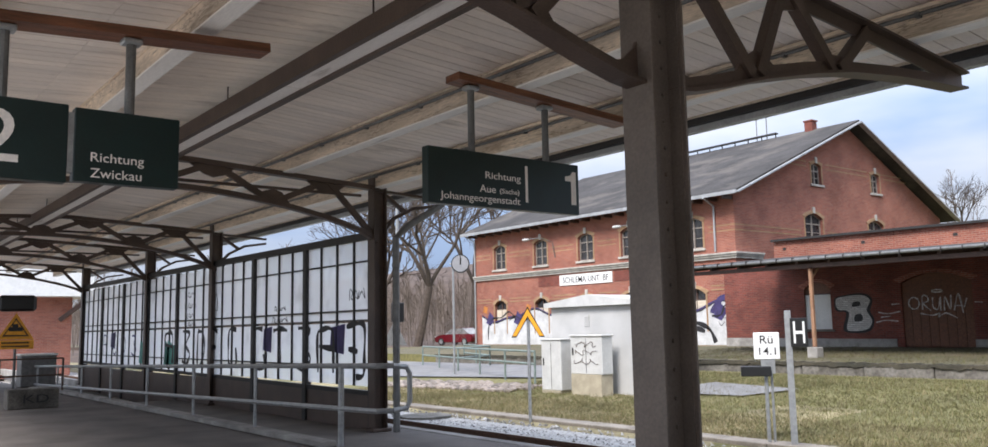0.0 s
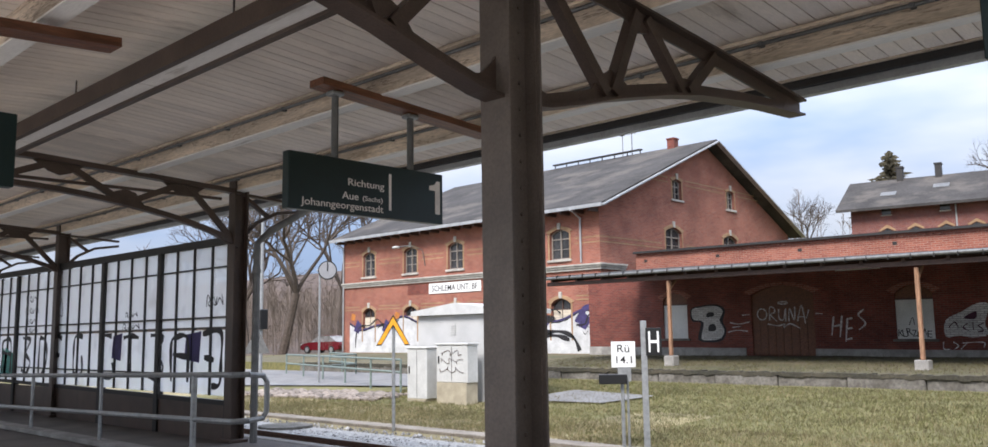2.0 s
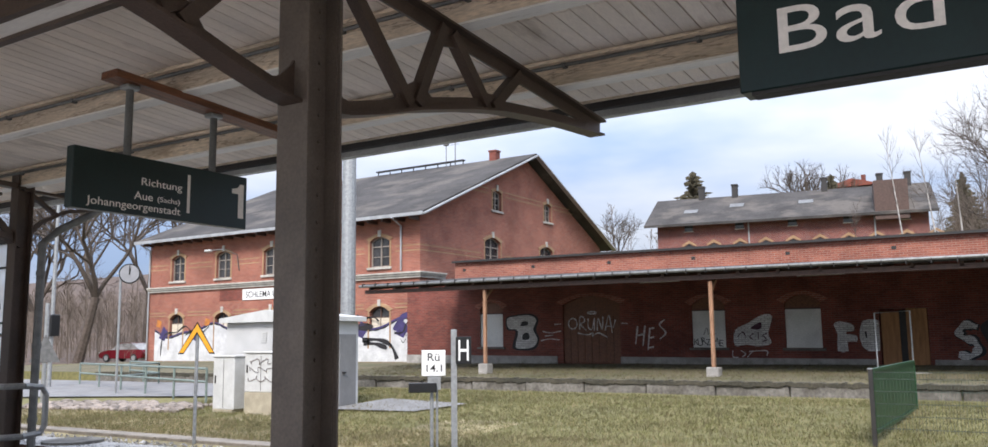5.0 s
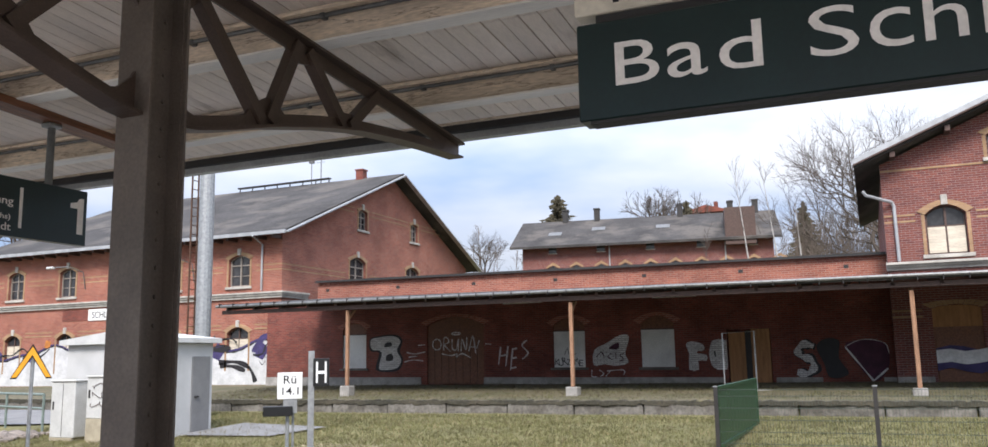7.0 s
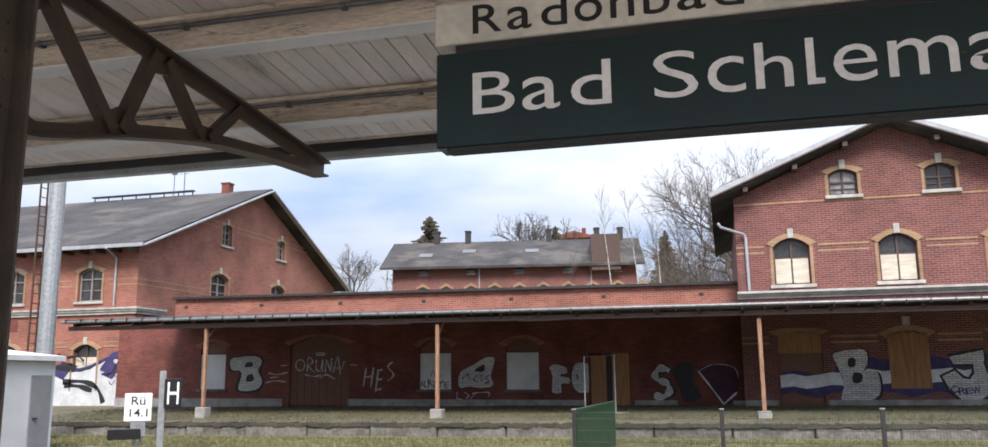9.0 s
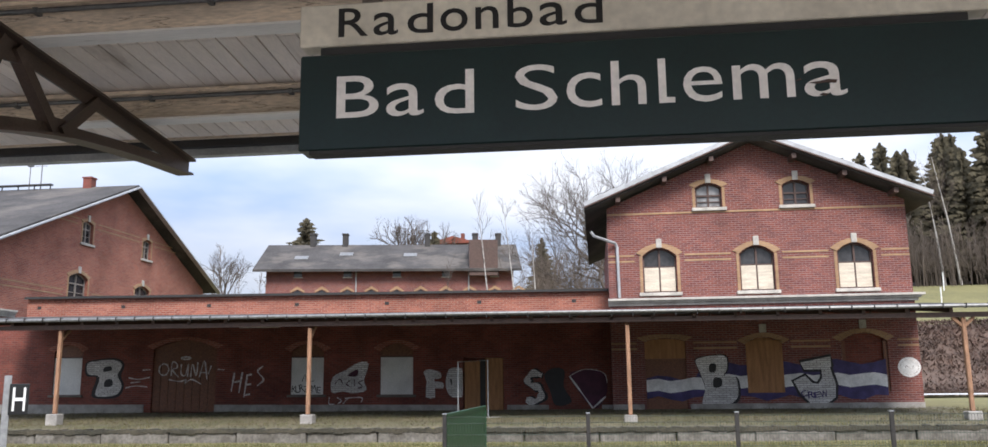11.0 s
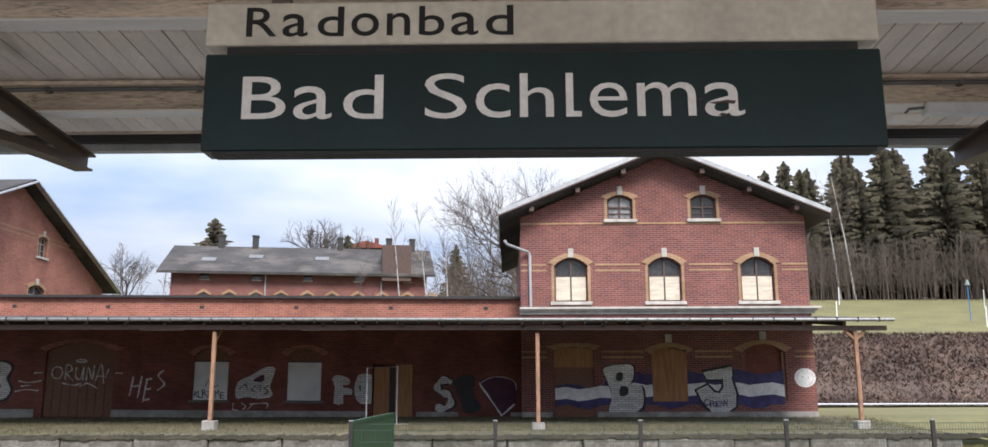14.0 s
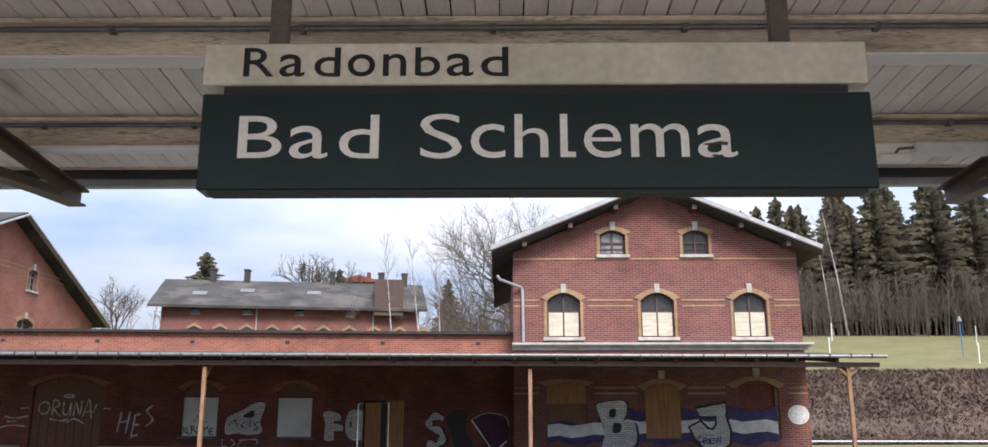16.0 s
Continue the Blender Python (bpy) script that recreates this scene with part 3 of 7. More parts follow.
for k in range(1, 24):
    o = new("rafter_end", r0.data)
    o.parent = A
    o.location.x = AX0 + 0.2 + k * 0.88
for a, b in upA:
    window(A, front(AY), a, b, 5.25, 6.55, 0.22, frame_m=M_frame_w)
    w = window(A, front(AY), a, b, 1.2, 3.0, 0.28, boarded=True, sill=False)
for h in gw:
    window(A, side(AX1), *h, frame_m=M_frame_w, pane=M_pane)
bm = B()
for z0, z1, d in ((4.62, 4.74, 0.1), (4.74, 4.84, 0.16), (4.84, 4.92, 0.22)):
    box(bm, AX0, AY - d, z0, AX1 + d, AY - 0.004, z1)
    box(bm, AX1 + 0.004, AY, z0, AX1 + d, 36.0, z1)
part("cornice", bm, M_stone, A, "sandstone cornice")
def band(parent, x0, y0, x1, y1, z):
    bm = B()
    box(bm, x0, y0, z, x1, y1, z + 0.065)
    part("brick_band", bm, M_brick_y, parent, "yellow brick band")


for z0 in (5.95, 6.2, 3.35, 3.15):
    cur = AX0
    for a, b in upA + [(AX1 + 0.36, 0)]:
        band(A, cur, AY - 0.014, a - 0.36, AY - 0.003, z0)
        cur = b + 0.36
for z0 in (5.95, 6.2):
    for a, b in ((AY, 39.5), (41.9, 45.7), (48.1, AY2)):
        band(A, AX1 + 0.003, a, AX1 + 0.014, b, z0)
for z0 in (9.6, 9.85):
    for a, b in ((38.6, 40.3), (42.1, 46.3), (48.0, 50.6)):
        band(A, AX1 + 0.003, a, AX1 + 0.014, b, z0)
bm = B()
tube(bm, [(AX1 - 1.1, AY - 0.85, 7.55), (AX1 - 1.1, AY - 0.1, 7.2), (AX1 - 1.1, AY - 0.1, 5.0)], 0.05)
part("downpipe", bm, M_zinc, A)
bm = B()
tube(bm, [(AX0 + 0.1, AY - 0.85, 7.55), (AX0 + 0.1, AY - 0.1, 7.2), (AX0 + 0.1, AY - 0.1, 0.6)], 0.05)
part("downpipe", bm, M_zinc, A)
bm = B()
box(bm, AX1 - 2.4, yr - 0.3, zr - 0.2, AX1 - 1.9, yr + 0.2, zr + 0.72, 0.02)
box(bm, AX1 - 2.44, yr - 0.34, zr + 0.72, AX1 - 1.86, yr + 0.24, zr + 0.8)
part("chimney", bm, M_brick_d, A)
for xx in (-29.2, -34.2):
    bm = B()
    prism(bm, [(39.6, 10.14), (40.6, 10.6), (40.55, 10.7), (39.55, 10.24)], "x", xx, xx + 0.9)
    part("skylight", bm, M_zinc, A)
bm = B()
box(bm, -37, yr - 0.3, zr + 0.42, -30, yr - 0.05, zr + 0.5)
for k in range(8):
    box(bm, -36.9 + k * 0.97, yr - 0.2, zr + 0.15, -36.85 + k * 0.97, yr - 0.15, zr + 0.42)
part("roof_walkway", bm, M_dark, A)
bm = B()
tube(bm, [(-30.8, yr, zr + 0.2), (-30.8, yr, zr + 2.4)], 0.03)
for k in range(4):
    bar(bm, (-31.2, yr, zr + 1.6 + 0.2 * k), (-30.5, yr, zr + 1.6 + 0.2 * k), 0.02, 0.02)
tube(bm, [(-31.5, yr, zr + 0.2), (-31.5, yr, zr + 1.9)], 0.025)
box(bm, -31.65, yr - 0.1, zr + 1.6, -31.35, yr + 0.1, zr + 1.9)
part("antenna", bm, M_galv_d, A)

# wing between the two gables: brick wall under a long canopy, parapet above
WY = 33.0
wing = thing("station_wing", (0, 0, 0), "single-storey dark brick wing with parapet", "building")
wh = [(-21.6, -20.4, 1.1, 2.75, 0.3), (-17.42, -14.8, 0.42, 2.85, 0.35), (-11.78, -10.48, 1.1, 2.72, 0.3), (-8.25, -6.98, 1.1, 2.72, 0.3), (-5.05, -3.52, 0.45, 2.46, 0.0), (-1.7, -0.05, 0.44, 2.9, 0.25)]
bm = B()
wall_with_holes(bm, AX1 + 0.004, 0.5, 0.2, 4.0, wh, front(WY), 0.2)
part("wall", bm, M_brick_d, wing)
bm = B()
box(bm, -22.95, WY + 0.35, 0.2, 0.5, WY + 0.45, 4.9)
part("back_wall", bm, M_brick_d, wing)
bm = B()
box(bm, -22.95, WY + 0.002, 4.004, 0.5, WY + 0.33, 4.93)
for k in range(94):
    box(bm, -22.9 + k * 0.25, WY - 0.05, 4.78, -22.775 + k * 0.25, WY - 0.001, 4.85)
part("parapet", bm, M_brick, wing)
bm = B()
box(bm, -23.0, WY - 0.12, 4.934, 0.48, WY + 0.45, 5.0)
box(bm, -23.0, WY - 0.17, 4.9, 0.48, WY - 0.122, 4.97)
part("coping", bm, M_dark, wing)
bm = B()
box(bm, -22.95, WY + 0.46, 4.5, 0.5, 46, 4.7)
part("flat_roof", bm, M_slate, wing)
for a, b in ((AX1 + 0.01, -17.7), (-14.8, -5.2), (-3.4, -1.85), (0.1, 0.5)):
    bm = B()
    box(bm, a, WY - 0.05, 0.3, b, WY - 0.003, 0.72)
    part("plinth", bm, M_conc, wing)
# vent holes as flat dark plates, the shade inside given by their colour
for k in range(7):
    bm = B()
    xx = -22.5 + 3.6 * k
    box(bm, xx, WY - 0.01, 4.5, xx + 0.16, WY + 0.0, 4.62)
    part("vent_hole", bm, M_dark, wing)
for h in wh[:4]:
    bm = B()
    n = 11
    for k in range(n):
        q = []
        for kk, e in ((k, 0.02), (k + 0.9, 0.02), (k + 0.9, 0.28), (k, 0.28)):
            t = kk / n
            q.append((h[0] - e + (h[1] - h[0] + 2 * e) * t, h[3] + e * 0.5 + h[4] * 4 * t * (1 - t)))
        prism(bm, q, "y", WY - 0.025, WY + 0.01)
    part("brick_arch", bm, M_brick, wing, "red brick arch")
for h, m_ in zip(wh, (M_sheet, M_frame, M_sheet, M_sheet, M_ply, M_brick_d)):
    bm = B()
    if m_ is M_ply:
        box(bm, -5.0, WY - 0.01, 0.5, -4.42, WY + 0.05, 2.35, 0.006)
        box(bm, -4.2, WY - 0.015, 0.5, -3.55, WY + 0.05, 2.45, 0.006)
        part("boarding", bm, M_ply, wing, "plywood boarding")
        # dark plate between the boards stands in for the shaded hollow
        bm = B()
        box(bm, -4.42, WY + 0.06, 0.5, -4.2, WY + 0.1, 2.4)
        part("recess", bm, M_dark, wing)
    elif m_ is M_frame:
        dn = new("goods_door")
        dn.parent = wing
        dn["label"] = "boarded brown wooden goods door"
        for k in range(8):
            xx = h[0] + k * (h[1] - h[0]) / 8
            bm = B()
            box(bm, xx + 0.006, WY + 0.06, 0.45, xx + (h[1] - h[0]) / 8 - 0.006, WY + 0.1, 2.35, 0.006)
            part("plank", bm, M_wood, dn)
        bm = B()
        box(bm, h[0], WY + 0.05, 2.352, h[1], WY + 0.1, 2.5)
        part("crossbeam", bm, M_wood, dn)
        bm = B()
        box(bm, h[0], WY + 0.1, 2.5, h[1], WY + 0.12, 3.35)
        part("transom", bm, M_wood, dn)
    else:
        box(bm, h[0], WY + 0.05, h[2], h[1], WY + 0.08, h[3] - 0.22 if m_ is M_sheet else h[3] + h[4] * 0.9, 0.006)
        part("boarding", bm, m_, wing)
        if m_ is M_sheet:
            bm = B()
            box(bm, h[0] - 0.12, WY - 0.08, h[2] - 0.1, h[1] + 0.12, WY - 0.002, h[2] - 0.01, 0.01)
            part("sill", bm, M_conc_d, wing)
            bm = B()
            prism(bm, arch_pts(h[0], h[1], h[3] - 0.2, h[3], h[4]), "y", WY + 0.07, WY + 0.1)
            part("transom", bm, M_wood, wing, "brown boarded arch above the window")
            bm = B()
            box(bm, h[0], WY + 0.04, h[3] - 0.22, h[1], WY + 0.1, h[3] - 0.17)
            part("crossbar", bm, M_frame, wing)

# building B: gable to the tracks
BX0, BX1, BY = 0.5, 11.05, 32.0
Bd = thing("station_pavilion", (0, 0, 0), "red brick gabled pavilion with boarded arched windows", "building")
up = [(1.75, 2.95), (5.2, 6.4), (8.6, 9.8)]
gh = [(1.68, 3.12, 0.45, 2.9, 0.12), (5.2, 6.45, 1.08, 2.75, 0.26), (8.45, 10.0, 1.08, 2.8, 0.3)]
bm = B()
wall_with_holes(bm, BX0, BX1, 0.2, 4.2, gh, front(BY - 0.06), 0.2)
part("wall", bm, M_brick_b, Bd, "ground floor wall of dark red brick")
bm = B()
hb = [(a, b, 4.68, 6.0, 0.3) for a, b in up]
wall_with_holes(bm, BX0, BX1, 4.2, 7.6, hb, front(BY), 0.2)
at = [(3.76, 4.69, 7.75, 8.48, 0.18), (6.86, 7.8, 7.75, 8.48, 0.18)]
xr, zrb = 5.76, 10.12
def gabB(u):
    return 7.82 + (zrb - 7.82) * (1 - abs(u - xr) / ((xr - BX0) if u < xr else (BX1 - xr)))
cu = [BX0, 3.76, 4.69, xr, 6.86, 7.8, BX1]
for a, b in zip(cu, cu[1:]):
    hole = [h for h in at if h[0] == a]
    if hole:
        h = hole[0]
        bm.faces.new([bm.verts.new(front(BY)(u, z)) for u, z in ((a, 7.6), (b, 7.6), (b, h[2]), (a, h[2]))])
        bm.faces.new([bm.verts.new(front(BY)(u, z)) for u, z in arch_pts(a, b, h[2], h[3], h[4])[1:-1] + [(b, gabB(b)), (a, gabB(a))]])
        pts = arch_pts(*h)
        for p, q in zip(pts, pts[1:] + pts[:1]):
            bm.faces.new([bm.verts.new(front(BY)(*v)) for v in ((*p, 0), (*q, 0), (*q, 0.2), (*p, 0.2))])
    else:
        bm.faces.new([bm.verts.new(front(BY)(u, z)) for u, z in ((a, 7.6), (b, 7.6), (b, gabB(b)), (a, gabB(a)))])
bmesh.ops.remove_doubles(bm, verts=bm.verts, dist=1e-4)
part("gable", bm, M_brick_b, Bd, "upper wall and gable of red brick")
bm = B()
box(bm, BX0, BY + 0.002, 0.2, BX0 + 0.3, BY + 14, 7.4)
box(bm, BX1 - 0.3, BY + 0.002, 0.2, BX1, BY + 14, 7.4)
box(bm, BX0 + 0.31, BY + 0.5, 0.2, BX1 - 0.31, BY + 0.6, 7.4)
part("side_wall", bm, M_brick_b, Bd)
for s in (-1, 1):
    xe = BX0 - 0.8 if s < 0 else BX1 + 0.74
    bm = B()
    ze = 7.64
    prism(bm, [(xe, ze), (xr, zrb + 0.03), (xr, zrb + 0.21), (xe, ze + 0.18)], "y", BY - 0.75, BY + 14.5)
    part("roof_slope", bm, M_slate, Bd)
    bm = B()
    bar(bm, (xe - 0.02, BY - 0.77, ze + 0.1), (xr, BY - 0.77, zrb + 0.13), 0.05, 0.2, (0, 1, 0))
    part("bargeboard", bm, M_frame, Bd)
    bm = B()
    bar(bm, (xe - 0.03, BY - 0.8, ze + 0.22), (xr, BY - 0.8, zrb + 0.25), 0.16, 0.05, (0, 1, 0))
    part("roof_edge", bm, M_zinc, Bd)
    for t in (0.2, 0.48, 0.76):
        bm = B()
        xx = xe + (xr - xe) * t
        zz = ze + (zrb - ze) * t
        box(bm, xx - 0.08, BY - 0.7, zz - 0.2, xx + 0.08, BY - 0.004, zz - 0.02)
        part("purlin_end", bm, M_frame, Bd)
for a, b in up:
    window(Bd, front(BY), a, b, 4.68, 6.0, 0.3, boarded=True, bar_z=0.42)
for k, h in enumerate(at):
    window(Bd, front(BY), *h, pane=M_pane_l if k == 0 else M_pane)
bm = B()
for z0, z1, d in ((4.2, 4.3, 0.12), (4.3, 4.38, 0.2), (4.38, 4.46, 0.3)):
    box(bm, BX0 - 0.05, BY - d, z0, BX1 + d, BY - 0.004, z1)
part("cornice", bm, M_stone, Bd, "sandstone cornice")
for z0, xs in ((5.8, up), (6.0, up), (7.55, ())):
    cur = BX0
    for a, b in list(xs) + [(BX1 + 0.3, 0)]:
        band(Bd, cur, BY - 0.014, a - 0.3, BY - 0.003, z0)
        cur = b + 0.3
bm = B()
for a, b in ((BX0, 1.6), (3.2, BX1)):
    box(bm, a, BY - 0.11, 0.3, b, BY - 0.063, 0.72)
part("plinth", bm, M_conc, Bd)
for h, m_, nm in zip(gh, (M_frame, M_ply, M_brick_d), ("door", "boarding", "infill")):
    bm = B()
    if nm == "door":
        box(bm, h[0], BY + 0.03, h[2], h[1], BY + 0.07, 2.3)
        for s in (0.05, 0.75):
            for zz in (0.6, 1.4):
                box(bm, h[0] + s, BY + 0.015, zz, h[0] + s + 0.6, BY + 0.029, zz + 0.65, 0.01)
        part("door", bm, M_wood, Bd)
        bm = B()
        box(bm, h[0], BY + 0.03, 2.304, h[1], BY + 0.07, 3.0)
        part("transom", bm, M_ply, Bd)
    else:
        bm.faces.new([bm.verts.new((u, BY + 0.06, z)) for u, z in arch_pts(*h)])
        part(nm, bm, m_, Bd)
for h in gh:
    um = (h[0] + h[1]) / 2
    if h[0] > 3:
        bm = B()
        obox(bm, front(BY - 0.06), um - 0.12, h[3] + h[4] + 0.16, -0.06, um + 0.12, h[3] + h[4] + 0.46, 0.02, 0.015)
        part("keystone", bm, M_stone, Bd)
    bm = B()
    n = 11
    for k in range(n):
        q = []
        for kk, e in ((k, 0.02), (k + 0.92, 0.02), (k + 0.92, 0.28), (k, 0.28)):
            t = kk / n
            q.append((h[0] - e + (h[1] - h[0] + 2 * e) * t, h[3] + e * 0.55 + h[4] * 4 * t * (1 - t)))
        prism(bm, q, "y", BY - 0.085, BY - 0.05)
    part("brick_arch", bm, M_brick_y, Bd, "yellow brick arch")
bm = B()
for a in (8.47, 9.86):
    box(bm, a, BY - 0.03, 1.1, a + 0.12, BY + 0.05, 2.82)
part("jamb", bm, M_wood, Bd, "brown wooden window jamb")
for a, b in ((BX0, 1.4), (3.4, 4.9), (6.75, 8.1), (10.35, BX1)):
    for z0 in (2.62, 2.82):
        band(Bd, a, BY - 0.074, b, BY - 0.063, z0)
bm = B()
tube(bm, [(BX0 - 0.6, BY - 0.72, 6.85), (BX0 - 0.5, BY - 0.7, 6.7), (BX0 + 0.28, BY - 0.12, 6.5), (BX0 + 0.34, BY - 0.1, 6.35), (BX0 + 0.36, BY - 0.1, 4.5)], 0.055)
part("downpipe", bm, M_zinc, Bd, "pale zinc downpipe")

# long canopy of the old station
can = thing("station_canopy", (0, 0, 0), "long sloping canopy on wooden posts before the station", "canopy")
bm = B()
prism(bm, [(26.15, 3.5), (WY - 0.01, 4.12), (WY - 0.01, 4.2), (26.15, 3.58)], "x", -22.6, BX0 - 0.002)
prism(bm, [(26.15, 3.5), (BY - 0.07, 4.02), (BY - 0.07, 4.1), (26.15, 3.58)], "x", BX0 + 0.002, 11.3)
part("roof", bm, M_slate, can)
bm = B()
tube(bm, [(-22.7, 26.08, 3.5), (11.44, 26.08, 3.52)], 0.052, 8)
part("gutter", bm, M_galv_d, can)
bm = B()
box(bm, 0, 26.0, 3.46, 0.02, 26.16, 3.6)
g0 = part("gutter_bracket", bm, M_dark, can)
g0.location.x = -22.5
bm = B()
prism(bm, [(26.3, 3.36), (31.7, 3.86), (31.7, 4.0), (26.3, 3.5)], "x", 0, 0.1)
r0 = part("rafter", bm, M_frame, can)
r0.location.x = -22.4
for src_, n_, st, x_ in ((g0, 55, 0.62, -22.5), (r0, 28, 1.2, -22.4)):
    for k in range(1, n_):
        o = new(src_.name, src_.data)
        o.parent = can
        o.location.x = x_ + k * st
bm = B()
box(bm, -22.6, 26.3, 3.22, 11.3, 26.46, 3.36)
part("wall_plate", bm, M_frame, can)
for k, xx in enumerate((-17.1, -8.84, 0.9, 10.38)):
    p = new("post")
    p.parent = can
    bm = B()
    box(bm, xx - 0.058, 26.34, 0.6, xx + 0.058, 26.46, 3.22, 0.015)
    part("shaft", bm, M_wood_post, p, "weathered orange wooden post")
    bm = B()
    bar(bm, (xx, 26.4, 2.9), (xx, 26.9, 3.3), 0.09, 0.09)
    if k == 3:
        bar(bm, (xx, 26.4, 2.95), (xx - 0.3, 26.4, 3.22), 0.08, 0.08)
        bar(bm, (xx, 26.4, 2.95), (xx + 0.3, 26.4, 3.22), 0.08, 0.08)
    part("brace", bm, M_wood_post, p)
    bm = B()
    box(bm, xx - 0.19, 26.21, 0.1, xx + 0.19, 26.59, 0.6, 0.02)
    part("plinth", bm, M_conc, p)

for x, z in ((-16.8, 3.62), (-11.7, 3.58), (-6.2, 3.56), (-1.0, 3.56), (4.3, 3.56), (9.4, 3.56)):
    bl_ = thing("canopy_lamp", (x, 29.5, z), "long pale batten lamp under the old canopy, unlit", "lamp", "batten lamps")
    bm = B()
    box(bm, -0.8, -0.06, -0.03, 0.8, 0.06, 0.03, 0.01)
    part("batten", bm, M_conc_d, bl_)
    bm = B()
    tube(bm, [(-0.75, 0, -0.05), (0.75, 0, -0.05)], 0.019, 8)
    part("tube", bm, M_cab, bl_)
    for xx in (-0.6, 0.6):
        bm = B()
        box(bm, xx - 0.02, -0.02, 0.03, xx + 0.02, 0.02, 0.3)
        part("hanger", bm, M_dark, bl_)

# ---- platform canopy ----
CY = 3.82


def chord(y):
    return 3.94 - 0.064 * abs(y - CY)


CX0, CX1 = -36.0, 14.0
brd = random.Random(17)
bm = B()
for s in (-1, 1):
    x = CX0
    while x < CX1:
        wb = brd.uniform(0.137, 0.145)
        for ya, yb in ((0.0, 2.1), (2.1, 4.22)):
            y0, y1 = CY + s * ya, CY + s * (yb - 0.004)
            z0, z1 = chord(y0) + 0.24, chord(y1) + 0.24
            vs = [bm.verts.new(p) for p in ((x, y0, z0), (x + wb, y0, z0), (x + wb, y1, z1), (x, y1, z1), (x, y0, z0 + 0.03), (x + wb, y0, z0 + 0.03), (x + wb, y1, z1 + 0.03), (x, y1, z1 + 0.03))]
            for f in ((3, 2, 1, 0), (4, 5, 6, 7), (0, 1, 5, 4), (1, 2, 6, 5), (2, 3, 7, 6), (3, 0, 4, 7)):
                bm.faces.new([vs[i] for i in f])
        x += 0.152
struct("ceiling", bm, M_board, "white painted tongue and groove canopy boards", "ceiling")
bm = B()
for s in (-1, 1):
    prism(bm, [(CY, 4.25), (CY + s * 4.35, 3.98), (CY + s * 4.35, 4.02), (CY, 4.3)], "x", CX0, CX1)
struct("canopy_roof", bm, M_slate, "bitumen roof of the platform canopy", "roof")
for s in (-1, 1):
    for d in (1.54, 3.08):
        y = CY + s * d
        z = chord(y)
        bm = B()
        box(bm, CX0, y - 0.08, z + 0.03, CX1, y + 0.08, z + 0.238, 0.008)
        b_ = struct("purlin", bm, M_beam, "cream painted wooden purlin with flaking paint", "beam")
        bm = B()
        box(bm, CX0, y - 0.082, z + 0.012, CX1, y + 0.082, z + 0.029)
        part("soffit_strip", bm, M_white, b_)
        bm = B()
        box(bm, CX0, y - s * 0.05 - 0.14, z + 0.205, CX1, y - s * 0.05 + 0.14, z + 0.236)
        part("cover_strip", bm, M_beam, b_)
    y = CY + s * 4.18
    bm = B()
    box(bm, CX0, y - 0.05, 3.83, CX1, y + 0.05, 3.97, 0.006)
    b_ = struct("eaves_channel", bm, M_dark, "dark steel channel along the canopy edge", "beam")
    bm = B()
    box(bm, CX0, y + s * 0.06 - 0.05, 3.76, CX1, y + s * 0.06 + 0.05, 3.829)
    part("gutter", bm, M_zinc, b_)
    bm = B()
    box(bm, CX0, min(y - s * 0.06, y - s * 0.1), 3.9, CX1, max(y - s * 0.06, y - s * 0.1), 4.05)
    struct("fascia_board", bm, M_beam, "cream painted board inside the canopy edge", "beam")
for d in (1.54, 3.08):
    y, z = CY + d - 0.12, chord(CY + d) + 0.19
    cd = thing("cable_conduit", (0, y, z), "thin grey cable conduit clipped along the purlin", "conduit", "cable conduits")
    bm = B()
    tube(bm, [(CX0, 0, 0), (CX1, 0, 0)], 0.018, 8)
    part("pipe", bm, M_galv_d, cd)
    bm = B()
    box(bm, -0.02, -0.024, -0.026, 0.02, 0.04, 0.024, 0.004)
    c0 = part("clip", bm, M_galv_d, cd)
    for k in range(40):
        o = c0 if k == 0 else new("clip", c0.data)
        o.parent = cd
        o.location.x = CX0 + 0.6 + 1.22 * k
bt_ = thing("batten_lamp", (3.33, 6.78, 3.66), "white batten lamp on the purlin, unlit", "lamp")
bm = B()
box(bm, 0, -0.06, 0, 1.5, 0.06, 0.095, 0.012)
part("housing", bm, M_whites, bt_)
bm = B()
box(bm, -0.28, -0.05, -0.06, -0.04, 0.05, 0.0, 0.01)
part("ballast_box", bm, M_white, bt_)
bm = B()
tube(bm, [(-0.16, 0, 0), (-0.12, 0, 0.05), (0.0, 0, 0.06)], 0.012, 6)
part("cable", bm, M_galv_d, bt_)


strip = thing("ceiling_light_strip", (0, 0, 0), "long unlit white lamp strip between dark steel channels", "lamp")
for d in (-0.13, 0.13):
    bm = B()
    box(bm, CX0, 3.35 + d - 0.03, 3.74, CX1, 3.35 + d + 0.03, 3.9)
    part("channel", bm, M_steel, strip)
for k in range(16):
    bm = B()
    x = CX0 + 0.3 + 3.1 * k
    box(bm, x, 3.252, 3.77, x + 3.07, 3.448, 3.83)
    part("diffuser", bm, M_white, strip)
for k in range(16):
    bm = B()
    x = CX0 + 1.8 + 3.1 * k
    tube(bm, [(x, 3.35, 3.82), (x, 3.35, 4.19)], 0.008, 6)
    part("hanger", bm, M_steel, strip)


